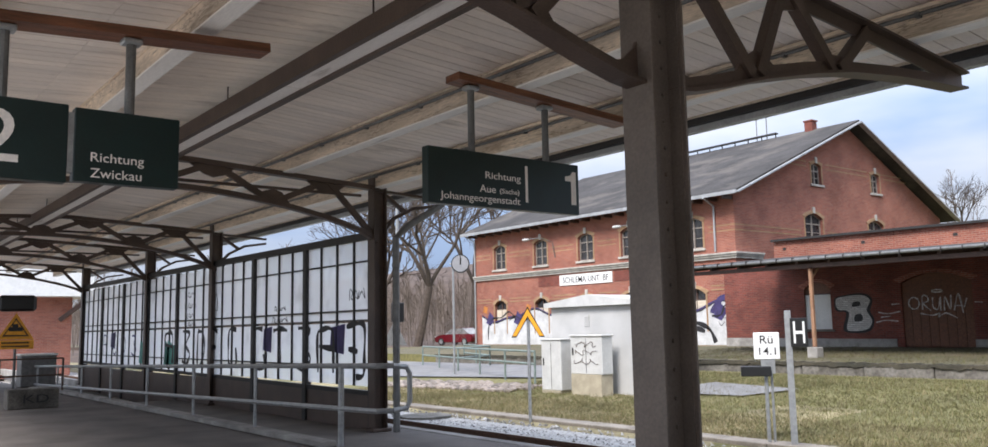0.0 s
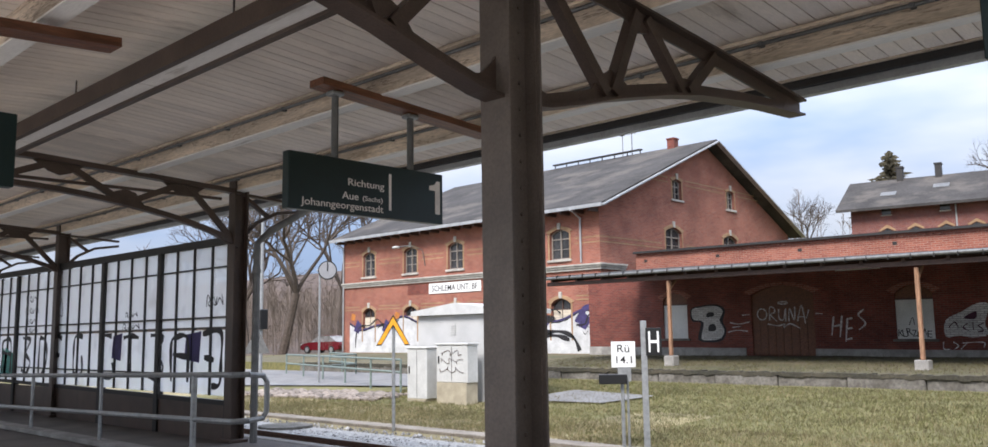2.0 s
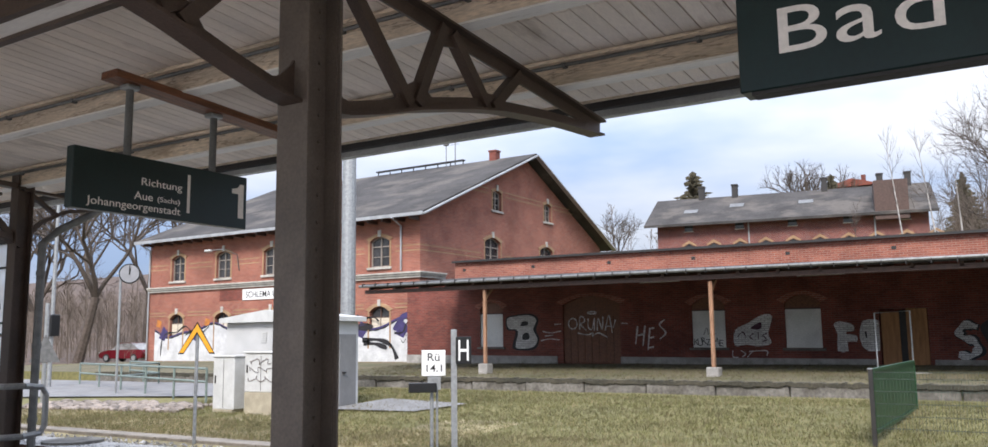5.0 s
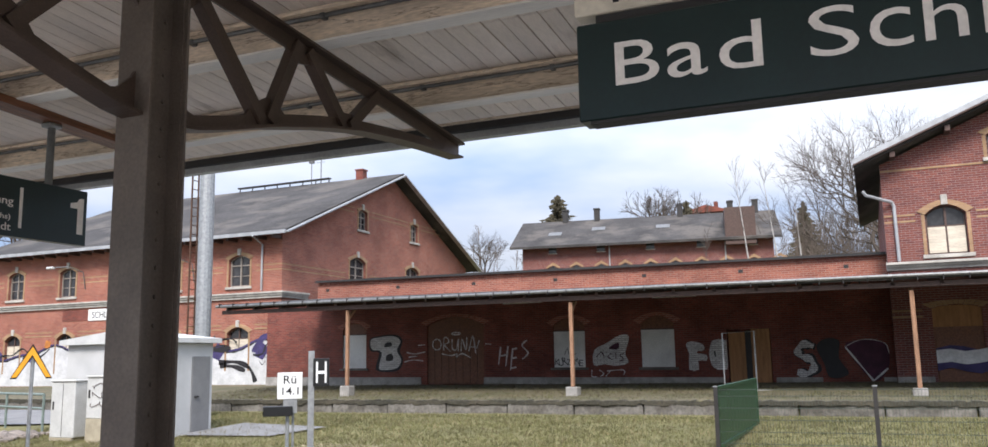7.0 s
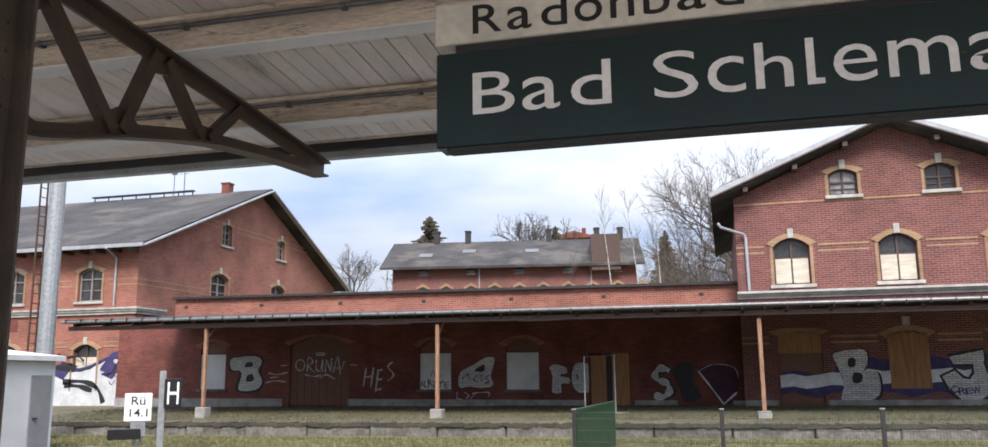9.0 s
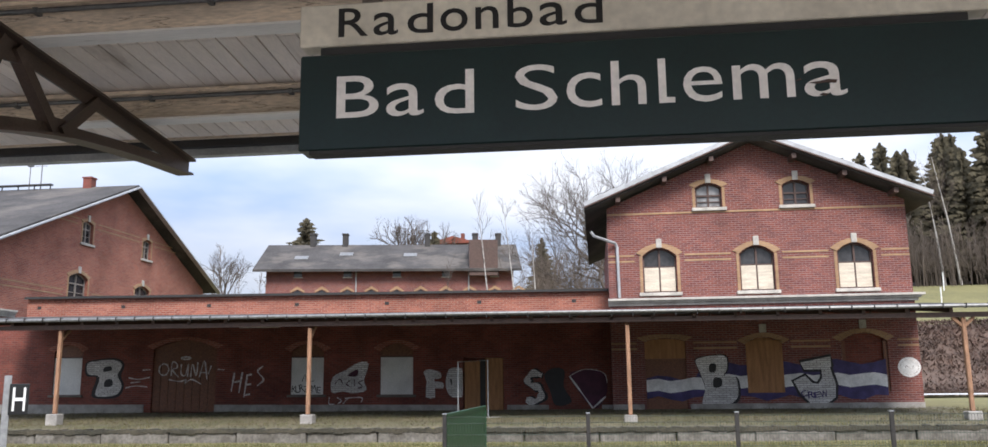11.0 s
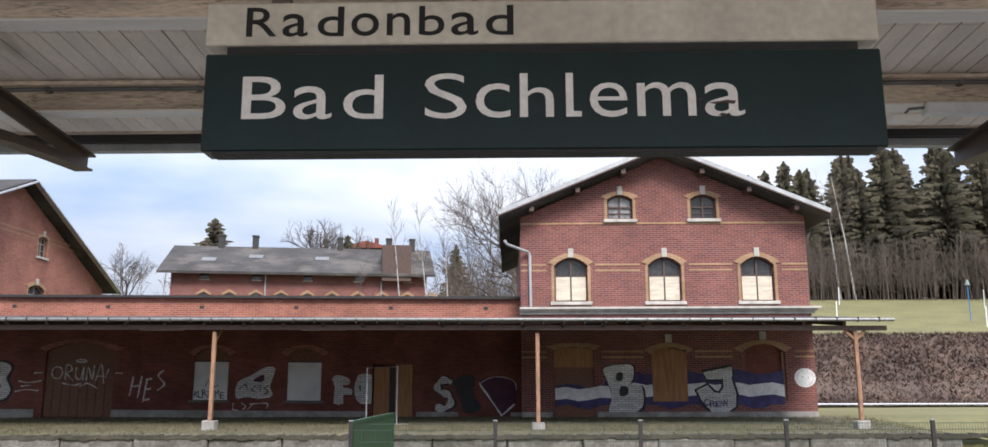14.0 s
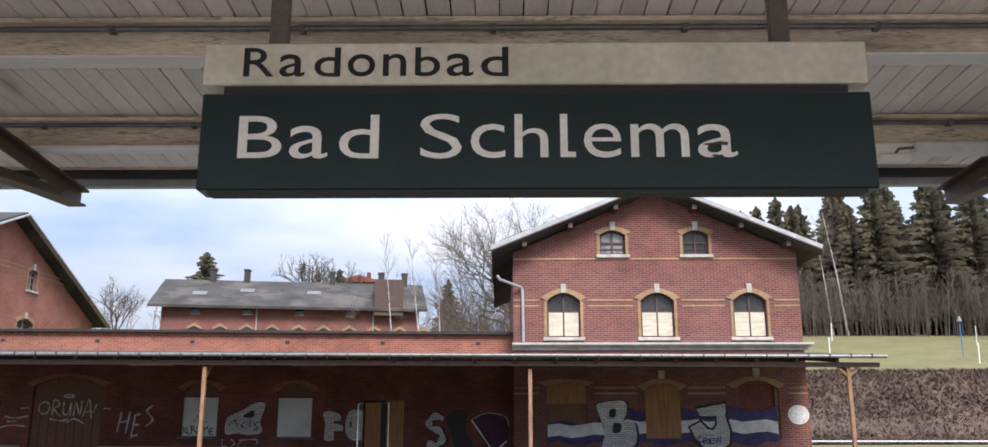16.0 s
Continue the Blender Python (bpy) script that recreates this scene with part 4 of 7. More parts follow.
def bracket(parent, s, reach=4.2):
    """A riveted lattice bracket in the x = 0 plane: from the column outwards, s = 1 or -1."""
    k = reach / 4.2
    def p(d, z):
        return (0, s * d * k, z)
    bm = B()
    top = [(0.1, 3.94), (0.65, 3.9), (1.41, 3.85), (2.7, 3.77), (4.2, 3.66)]
    ribbon(bm, [(s * a * k, z) for a, z in top], 0.16, 0.02)
    tch = part("top_chord", bm, M_steel, parent)
    bm = B()
    ribbon(bm, [(s * a * k, z - 0.062) for a, z in top], 0.02, 0.1)
    part("web", bm, M_steel, tch)
    bm = B()
    low = [(0.12, 2.9), (0.3, 2.92), (0.6, 2.99), (1.07, 3.12), (1.7, 3.26), (2.2, 3.35), (2.9, 3.43), (3.5, 3.48), (4.16, 3.52)]
    ribbon(bm, [(s * a * k, z) for a, z in low], 0.16, 0.02)
    bch = part("bottom_chord", bm, M_steel, parent)
    bm = B()
    ribbon(bm, [(s * a * k, z + 0.052) for a, z in low], 0.02, 0.08)
    part("web", bm, M_steel, bch)
    for a, b in (((0.22, 3.9), (0.98, 3.14)), ((1.06, 3.16), (1.4, 3.82)), ((1.52, 3.8), (2.0, 3.36)), ((2.1, 3.36), (2.55, 3.74))):
        bm = B()
        bar(bm, p(*a), p(*b), 0.085, 0.085)
        part("diagonal", bm, M_steel, parent)
    for pts in ([(0.75, 3.05), (1.35, 3.2), (1.2, 3.28), (1.05, 3.32), (0.9, 3.24)], [(1.1, 3.87), (1.8, 3.83), (1.68, 3.72), (1.45, 3.68), (1.3, 3.72)], [(0.12, 2.92), (0.5, 2.98), (0.28, 3.03), (0.17, 3.12), (0.12, 3.22)], [(0.12, 3.92), (0.6, 3.9), (0.4, 3.8), (0.2, 3.6), (0.12, 3.5)], [(1.85, 3.31), (2.35, 3.39), (2.15, 3.47), (1.95, 3.45)], [(3.8, 3.52), (4.18, 3.53), (4.18, 3.66), (3.95, 3.68)]):
        bm = B()
        prism(bm, [(s * a * k, z) for a, z in pts], "x", -0.012, 0.012)
        part("gusset", bm, M_steel, parent)


def column(parent, label="", paint=None):
    """Riveted steel column of plates and angles."""
    paint = paint or M_steel_l
    c = new("column")
    c.parent = parent
    if label:
        c["label"] = label
    for sy in (-1, 1):
        bm = B()
        box(bm, -0.12, sy * 0.136 - 0.009, 0.002, 0.12, sy * 0.136 + 0.009, 3.93, 0.003)
        part("flange", bm, paint, c)
        for sx in (-1, 1):
            bm = B()
            box(bm, min(sx * 0.013, sx * 0.095), min(sy * 0.126, sy * 0.114), 0.002, max(sx * 0.013, sx * 0.095), max(sy * 0.126, sy * 0.114), 3.92)
            part("angle", bm, paint, c)
    bm = B()
    box(bm, -0.012, -0.126, 0.002, 0.012, 0.126, 3.93)
    part("web", bm, paint, c)
    bm = B()
    for sx in (-1, 1):
        for sy in (-0.06, 0.06):
            for k in range(24):
                z = 0.15 + 0.16 * k
                tube(bm, [(sx * 0.012, sy, z), (sx * 0.026, sy, z)], 0.014, 6)
    tagged(part("rivet", bm, paint, c), kind="stuff")
    bm = B()
    box(bm, -0.18, -0.2, 0.002, 0.18, 0.2, 0.05, 0.01)
    part("base_plate", bm, paint, c)
    return c


frame0 = thing("platform_canopy_support", (-3.85, CY, 0), "riveted brown steel canopy column with lattice brackets", "canopy", "canopy supports")
column(frame0)
bracket(frame0, 1, 4.02)
bracket(frame0, -1, 4.02)
copy_thing(frame0, pose(4.1, CY, 0))

# portal frames over the ramp: two columns with a lattice girder
GY = 6.9
portal = thing("platform_canopy_portal", (-12.35, 0, 0), "dark riveted steel portal frame with lattice girder", "canopy", "canopy portals")
c1 = column(portal, "", M_steel)
c1.scale = (0.8, 0.8, 1)
c1.location = (0, GY, 0)
c2 = column(portal, "", M_steel)
c2.scale = (0.8, 0.8, 1)
c2.location = (0, -0.1, 0)
n = 8
def low_z(t):
    """The girder's lower edge: deep arched haunches at the columns, shallow in the middle."""
    return 2.92 + 0.62 * math.sin(math.pi * min(1, max(0, t))) ** 0.7
def top_z(t):
    return 3.92 - 0.055 * abs(-0.1 + 7.0 * t - CY)
bm = B()
ribbon(bm, [(-0.1 + 7.0 * k / 24, low_z(k / 24)) for k in range(25)], 0.12, 0.07)
part("bottom_chord", bm, M_steel, portal)
bm = B()
ribbon(bm, [(-0.1 + 7.0 * k / 24, top_z(k / 24)) for k in range(25)], 0.14, 0.07)
part("top_chord", bm, M_steel, portal)
bm = B()
ribbon(bm, [(0.3, 3.62), (6.6, 3.62)], 0.05, 0.04)
part("tie", bm, M_steel, portal)
for k in range(n):
    bm = B()
    a, b = k / n, (k + 1) / n
    t0, t1 = (a, b) if k % 2 == 0 else (b, a)
    bar(bm, (0, -0.1 + 7 * t0, low_z(t0)), (0, -0.1 + 7 * t1, top_z(t1)), 0.06, 0.085)
    part("diagonal", bm, M_steel, portal)
for k in range(1, n):
    t = k / n
    yc = -0.1 + 7 * t
    bm = B()
    if k % 2:
        prism(bm, [(yc - 0.35, top_z(t) - 0.02), (yc + 0.35, top_z(t) - 0.02), (yc + 0.14, top_z(t) - 0.16), (yc, top_z(t) - 0.2), (yc - 0.14, top_z(t) - 0.16)], "x", -0.015, 0.015)
    else:
        prism(bm, [(yc - 0.3, low_z(t - 0.04)), (yc + 0.3, low_z(t + 0.04)), (yc + 0.14, low_z(t) + 0.16), (yc, low_z(t) + 0.2), (yc - 0.14, low_z(t) + 0.16)], "x", -0.015, 0.015)
    part("gusset", bm, M_steel, portal)
for s, y0 in ((1, GY), (-1, -0.1)):
    bm = B()
    bar(bm, (0, y0, 3.72), (0, y0 + s * 1.15, 3.66), 0.1, 0.04)
    for a, b in (((0.1, 3.1), (0.3, 3.3)), ((0.3, 3.3), (0.65, 3.48)), ((0.65, 3.48), (1.15, 3.56)), ((0.1, 3.68), (0.5, 3.42))):
        bar(bm, (0, y0 + s * a[0], a[1]), (0, y0 + s * b[0], b[1]), 0.08, 0.05)
    part("end_bracket", bm, M_steel, portal)
for xx in (-19.4, -24.2, -31.2):
    copy_thing(portal, pose(xx, 0, 0))

# glazed wind screen on the ramp
scr = thing("glazed_screen", (0, 0, 0), "dark steel wind screen with frosted panes and graffiti", "screen")
SX0, SX1, SY = -31.2, -12.5, GY
nb = 8
bw = (SX1 - SX0) / nb
bm = B()
bar(bm, (SX0, SY, 3.12), (SX1, SY, 3.03), 0.1, 0.12)
part("top_rail", bm, M_dark, scr)
bm = B()
bar(bm, (SX0, SY, 0.72), (SX1, SY, 0.56), 0.08, 0.07)
part("bottom_rail", bm, M_dark, scr)
for k in range(nb + 1):
    x = SX0 + k * bw
    bm = B()
    box(bm, x - 0.07, SY - 0.06, -0.4, x + 0.07, SY + 0.06, 3.0, 0.01)
    part("post", bm, M_dark, scr)
for k in range(nb):
    x = SX0 + k * bw
    for j in (0.25, 0.5, 0.75):
        bm = B()
        box(bm, x + bw * j - 0.018, SY - 0.03, 0.66, x + bw * j + 0.018, SY + 0.03, 3.0)
        part("glazing_bar", bm, M_dark, scr)
    for z in (2.62, 1.84, 1.68, 0.95):
        bm = B()
        box(bm, x + 0.07, SY - 0.026, z, x + bw - 0.07, SY + 0.026, z + 0.025)
        part("glazing_bar", bm, M_dark, scr)
    bm = B()
    box(bm, x + 0.07, SY - 0.02, -0.55, x + bw - 0.07, SY + 0.02, 0.58)
    part("lower_panel", bm, M_steel, scr)
    for j in range(4):
        for z0, z1 in ((0.66, 1.66), (1.71, 1.84), (1.87, 2.98)):
            bm = B()
            bm.faces.new([bm.verts.new((xx, SY, zz)) for xx, zz in ((x + bw * j / 4 + 0.02, z0), (x + bw * (j + 1) / 4 - 0.02, z0), (x + bw * (j + 1) / 4 - 0.02, z1), (x + bw * j / 4 + 0.02, z1))])
            part("pane", bm, M_frost, scr).visible_shadow = False

# ramp with its kerb and pipe railing
bm = B()
prism(bm, [(-36, -0.02), (-36, -0.5), (-11.2, -0.66), (-11.2, -0.5)], "y", 5.6, SY - 0.08)
bm2 = B()
struct("ramp", bm, M_conc_d, "worn concrete ramp between railing and screen", "ramp")
box(bm2, -30, 5.36, 0.003, -11.2, 5.6, 0.08, 0.01)
struct("ramp_kerb", bm2, M_conc, "concrete kerb of the ramp", "kerb")
rail = thing("pipe_railing", (0, 0, 0), "grey steel pipe railing along the ramp", "railing")
for z in (1.09, 0.54):
    bm = B()
    tube(bm, [(-31, 5.48, z - 0.46), (-10.2, 5.48, z), (-10.0, 5.52, z), (-9.93, 5.7, z)], 0.034)
    part("rail", bm, M_galv, rail)
bm = B()
tube(bm, [(-9.93, 5.7, 1.09), (-9.93, 5.9, 1.07), (-9.93, 5.95, 0.99), (-9.93, 5.95, 0.64), (-9.93, 5.9, 0.56), (-9.93, 5.7, 0.54)], 0.034)
part("end_loop", bm, M_galv, rail)
for k in range(8):
    bm = B()
    x = -10.86 - 2.82 * k
    tube(bm, [(x, 5.48, 0.05), (x, 5.48, 1.09 + 0.0221 * (x + 10.2))], 0.028 if k else 0.04)
    part("post", bm, M_galv, rail)

# ---- hanging signs ----
sg = thing("station_name_sign", (0.18, 3.75, 0), "dark green station name sign in white letters under cream board", "sign")
bm = B()
box(bm, -1.48, 0, 2.556, 1.48, 0.14, 3.0, 0.006)
part("panel", bm, M_sign, sg)
for ch, x0, x1, hh, dz in (("B", -1.308, -1.116, 0.193, 0), ("a", -1.082, -0.914, 0.15, -0.003), ("d", -0.864, -0.69, 0.2, -0.003), ("S", -0.509, -0.326, 0.206, -0.005), ("c", -0.287, -0.136, 0.156, -0.003), ("h", -0.095, 0.052, 0.198, 0), ("l", 0.105, 0.137, 0.198, 0), ("e", 0.208, 0.371, 0.156, -0.003), ("m", 0.413, 0.667, 0.152, 0), ("a", 0.704, 0.876, 0.152, -0.003)):
    letters("letter", ch, x1 - x0, hh, M_pale, sg, pose(x0, -0.001, 2.699 + dz, 90), 0.003, "off-white letter", -0.004 if ch in "Sce" else 0.0)
bm = B()
prism(bm, [(0.105, 2.72), (0.11, 2.705), (0.125, 2.699), (0.172, 2.699), (0.172, 2.722), (0.137, 2.724)], "y", -0.0045, -0.001)
part("letter_foot", bm, M_pale, sg)
bm = B()
box(bm, -1.43, 0.002, 2.54, 1.43, 0.09, 2.555)
part("lower_rail", bm, M_dark, sg)
bm = B()
box(bm, -1.495, 0.02, 3.05, 1.49, 0.12, 3.25, 0.006)
part("upper_panel", bm, M_sign_l, sg, "cream board with faint scratches")
for ch, x0, x1, hh, dz in (("R", -1.312, -1.176, 0.137, 0), ("a", -1.15, -1.037, 0.108, -0.002), ("d", -0.993, -0.876, 0.14, -0.002), ("o", -0.843, -0.719, 0.108, -0.002), ("n", -0.684, -0.58, 0.106, 0), ("b", -0.54, -0.427, 0.14, -0.002), ("a", -0.398, -0.277, 0.108, -0.002), ("d", -0.243, -0.12, 0.14, -0.002)):
    letters("letter", ch, x1 - x0, hh, M_ink, sg, pose(x0, 0.019, 3.088 + dz, 90), 0.003, "black letter", 0.004)
bm = B()
box(bm, -1.4, 0.04, 3.001, 1.4, 0.1, 3.049)
part("spacer", bm, M_dark, sg)
for x in (-1.17, 1.12):
    bm = B()
    box(bm, x - 0.04, 0.04, 3.251, x + 0.04, 0.1, 4.12)
    part("hanger", bm, M_steel_l, sg)
for pts in ([(0.722, 2.756), (0.75, 2.75), (0.79, 2.754), (0.832, 2.75), (0.838, 2.764), (0.8, 2.768), (0.77, 2.762)], [(0.76, 2.7), (0.785, 2.696), (0.8, 2.704), (0.775, 2.71)], [(0.665, 2.766), (0.695, 2.77), (0.69, 2.778)]):
    bm = B()
    prism(bm, pts, "y", -0.007, -0.0045)
    part("damage", bm, M_frame, sg, "brown scorched patch on one letter")


def track_sign(y0, y1, label):
    t = thing("track_sign", (-7.0, 0, 0), label, "sign", "track signs")
    bm = B()
    box(bm, -0.05, y0, 2.66, 0.05, y1, 3.18, 0.006)
    part("panel", bm, M_sign, t)
    return t


t1 = track_sign(4.28, 6.14, "dark green direction sign for track one on hangers")
bm = B()
prism(bm, [(6.03, 2.76), (6.095, 2.76), (6.095, 3.1), (6.05, 3.1), (6.02, 3.06), (5.95, 3.045), (5.95, 3.0), (6.03, 3.0)], "x", 0.05, 0.054)
part("numeral", bm, M_pale, t1, "off-white numeral")
bm = B()
box(bm, 0.051, 5.42, 2.74, 0.055, 5.45, 3.1)
part("stroke", bm, M_pale, t1)
letters("lettering", "Richtung", 0.43, 0.088, M_pale, t1, pose(0.052, 4.93, 2.912, 90, 0, 90), 0.003)
letters("lettering", "Aue", 0.19, 0.07, M_pale, t1, pose(0.052, 4.86, 2.8, 90, 0, 90), 0.003)
letters("lettering", "(Sachs)", 0.24, 0.062, M_pale, t1, pose(0.052, 5.1, 2.79, 90, 0, 90), 0.003)
letters("lettering", "Johanngeorgenstadt", 0.94, 0.088, M_pale, t1, pose(0.052, 4.41, 2.685, 90, 0, 90), 0.003)
t2 = track_sign(1.35, 2.07, "dark green direction sign for track two on hangers")
bm = B()
box(bm, -0.05, 0.2, 2.64, 0.05, 1.31, 3.19, 0.006)
part("panel", bm, M_sign, t2)
bm = B()
box(bm, -0.04, 1.312, 2.72, 0.04, 1.348, 3.14)
part("link", bm, M_galv, t2)
letters("lettering", "2", 0.26, 0.36, M_pale, t2, pose(0.052, 0.75, 2.75, 90, 0, 90), 0.003)
letters("lettering", "Richtung", 0.36, 0.085, M_pale, t2, pose(0.052, 1.46, 2.785, 90, 0, 90), 0.003)
letters("lettering", "Zwickau", 0.345, 0.066, M_pale, t2, pose(0.052, 1.46, 2.692, 90, 0, 90), 0.003)
for t, ys, ya, yb in ((t1, (4.81, 5.74), 4.6, 6.85), (t2, (0.9, 1.72), 0.3, 2.75)):
    bm = B()
    bar(bm, (0, ya, chord(ya + 0) - 0.02), (0, yb, chord(yb) - 0.02), 0.22, 0.07)
    part("support_board", bm, M_wood, t, "brown wooden support board")
    for y in ys:
        bm = B()
        tube(bm, [(0, y, 3.18), (0, y, chord(y) - 0.06)], 0.035, 10)
        part("hanger", bm, M_galv_d, t)
        bm = B()
        box(bm, -0.06, y - 0.07, chord(y) - 0.1, 0.06, y + 0.07, chord(y) - 0.058, 0.01)
        part("clamp", bm, M_galv, t)
t2.location.z = -0.07

# ---- things between track and station ----
hut = thing("relay_hut", (0, 0, 0), "small white rendered relay hut with grey steel door", "hut")
hz = -0.4
bm = B()
box(bm, -19.65, 16.95, hz, -16.37, 18.75, 2.1, 0.02)
part("wall", bm, M_render, hut)
bm = B()
prism(bm, [(-19.8, 2.1), (-16.22, 2.1), (-16.22, 2.22), (-18.0, 2.42), (-19.8, 2.22)], "y", 16.8, 18.9)
part("roof", bm, M_cab, hut, "low white roof slab")
bm = B()
box(bm, -16.369, 17.95, hz + 0.2, -16.34, 18.62, 1.75, 0.008)
dr = part("door", bm, M_greydoor, hut, "grey steel door")
bm = B()
box(bm, -16.339, 18.05, 0.7, -16.29, 18.17, 0.74)
part("handle", bm, M_dark, dr)
bm = B()
for k in range(5):
    box(bm, -18.25, 16.93, 1.55 + 0.06 * k, -18.05, 16.948, 1.59 + 0.06 * k)
part("vent", bm, M_cab, hut)
for lab, x0, x1, y0, zb, zt, pl in (("pale grey cable cabinet with scribbled tags on beige plinth", -18.05, -16.85, 16.2, -0.35, 1.27, 0.28), ("slim pale concrete cable cabinet beside the hut", -19.32, -18.5, 16.25, -0.35, 1.17, -0.2)):
    c = thing("cable_cabinet", (0, 0, 0), lab, "cabinet")
    bm = B()
    box(bm, x0, y0, pl, x1, y0 + 0.4, zt, 0.015)
    part("body", bm, M_cab, c)
    bm = B()
    box(bm, x0 - 0.03, y0 - 0.03, zt, x1 + 0.03, y0 + 0.43, zt + 0.05, 0.012)
    part("cap", bm, M_cab, c)
    bm = B()
    box(bm, x0 + 0.03, y0 - 0.02, zb, x1 - 0.03, y0 + 0.4, pl)
    part("plinth", bm, M_cab_b, c)
    bm = B()
    box(bm, (x0 + x1) / 2 - 0.006, y0 - 0.006, pl + 0.04, (x0 + x1) / 2 + 0.006, y0 - 0.001, zt - 0.04)
    box(bm, x0 + 0.08, y0 - 0.02, (pl + zt) / 2, x0 + 0.12, y0 - 0.001, (pl + zt) / 2 + 0.2)
    part("lock", bm, M_dark, c)


def scrawl(bm, x0, x1, y, z0, z1, seed, n=12, r=0.018, to3=None):
    """A hand-sprayed wavy line."""
    q = random.Random(seed)
    pts = []
    for k in range(n * 4):
        t = k / (n * 4 - 1)
        x = x0 + (x1 - x0) * t + 0.08 * (x1 - x0) * math.sin(t * n * 2.2 + seed)
        z = (z0 + z1) / 2 + (z1 - z0) / 2 * math.sin(t * n * 1.9 + seed * 3) * q.uniform(0.6, 1.0)
        pts.append((x, z))
    for a, b in zip(pts, pts[1:]):
        pa = to3(a[0], a[1], -0.004) if to3 else (a[0], y - 0.004, a[1])
        pb = to3(b[0], b[1], -0.004) if to3 else (b[0], y - 0.004, b[1])
        bar(bm, pa, pb, 0.006 if not to3 else 0.006, r * 2)


def flat(bm, pts, y, d=0.0):
    bm.faces.new([bm.verts.new((x, y - d, z)) for x, z in pts])


cabg = [o for o in scene.objects if o.name.startswith("cable_cabinet")][0]
for k in range(3):
    bm = B()
    scrawl(bm, -17.9, -17.05, 16.19, 0.98 - 0.22 * k, 1.14 - 0.22 * k, k + 1, 8, 0.006)
    part("tag", bm, M_frame, cabg, "black scribbled tag")

# yellow chevron board
cs = thing("chevron_signal", (-14.69, 11.9, 0), "yellow black-edged chevron signal on slim post", "signal")
bm = B()
tube(bm, [(0, 0.04, -0.5), (0, 0.04, 1.75)], 0.035)
part("post", bm, M_galv, cs)
for m_, e, dd in ((M_black, 0.0, 0.0), (M_yellow, 0.03, 0.008)):
    for s in (-1, 1):
        bm = B()
        w = 0.15 - e * 0.6
        pts = [(0, 1.98 - e * 1.7), (s * (0.5 - e * 1.2), 1.33 + e), (s * (0.5 - e * 1.2 - 0.15 + e), 1.33 + e), (0, 1.74 + e * 1.2)]
        prism(bm, [(x * 0.72, z) for x, z in pts], "y", -dd - 0.012, -dd)
        part("board" if dd else "backing", bm, m_, cs)
cs.rotation_euler = (0, 0, radians(40))

# stopping board and gradient board by the track
hp = thing("stop_board", (-8.63, 12.2, 0), "black stop board with white letter on steel post", "signal", rz=35)
bm = B()
box(bm, -0.05, -0.03, -0.6, 0.05, 0.03, 1.72, 0.006)
part("post", bm, M_galv, hp)
bm = B()
box(bm, 0.03, -0.06, 1.15, 0.29, -0.031, 1.6, 0.006)
part("board", bm, M_black, hp)
letters("lettering", "H", 0.17, 0.34, M_whites, hp, pose(0.075, -0.0605, 1.205, 90), 0.003, "white letter")
rp_ = thing("kilometre_board", (-9.05, 12.2, 0), "small white board with black lettering on thin post", "sign", rz=38)
bm = B()
tube(bm, [(-0.03, 0, -0.6), (-0.03, 0, 1.0)], 0.03)
tube(bm, [(0.06, 0.03, -0.6), (0.06, 0.03, 1.0)], 0.02)
part("post", bm, M_galv, rp_)
bm = B()
box(bm, -0.2, -0.06, 0.95, 0.2, -0.035, 1.38, 0.006)
part("board", bm, M_whites, rp_)
letters("lettering", "Rü", 0.2, 0.13, M_ink, rp_, pose(-0.1, -0.061, 1.2, 90), 0.003)
letters("lettering", "14.1", 0.26, 0.12, M_ink, rp_, pose(-0.12, -0.061, 1.02, 90), 0.003)
bm = B()
box(bm, -0.1, -0.05, 0.72, 0.12, -0.02, 0.95, 0.004)
part("plate", bm, M_galv, rp_)
bm = B()
box(bm, -0.42, -0.12, 0.68, 0.05, 0.1, 0.84, 0.01)
part("lantern", bm, M_black, rp_)

# mesh fence with green gate
M_mesh = mat("green coated wire", (0.05, 0.07, 0.055), 0.5, scale=5, vary=0.3, bump=0)
fence = thing("mesh_fence", (0, 0, 0), "low green wire mesh fence on dark posts", "fence")
zf = ground_z(0, 15.9)
for k in range(8):
    x = -2.77 + 2.56 * k
    bm = B()
    box(bm, x - 0.035, 15.87, zf - 0.3, x + 0.035, 15.93, 0.98, 0.005)
    p = part("post", bm, M_dark, fence)
    bm = B()
    box(bm, x - 0.04, 15.865, 0.981, x + 0.04, 15.935, 1.0)
    part("cap", bm, M_galv, p)
    if k == 7:
        break
    bm = B()
    for z in (0.02, 0.22, 0.42, 0.62, 0.82, 0.93):
        box(bm, x + 0.04, 15.885, z, x + 2.52, 15.891, z + 0.009)
    for j in range(1, 50):
        xx = x + 0.04 + j * 0.0496
        box(bm, xx, 15.8915, -0.03, xx + 0.004, 15.897, 0.95)
    tagged(part("mesh_panel", bm, M_mesh, fence), kind="stuff")
gate = thing("green_gate", (-2.76, 15.93, 0), "solid green sheet steel gate standing open", "gate")
bm = B()
for a, b in (((0, 0.05, -0.05), (0, 5.6, -0.05)), ((0, 0.05, 0.96), (0, 5.6, 0.96)), ((0, 0.05, -0.05), (0, 0.05, 0.96)), ((0, 5.6, -0.05), (0, 5.6, 0.96))):
    bar(bm, a, b, 0.06, 0.06)
part("gate_frame", bm, M_green, gate)
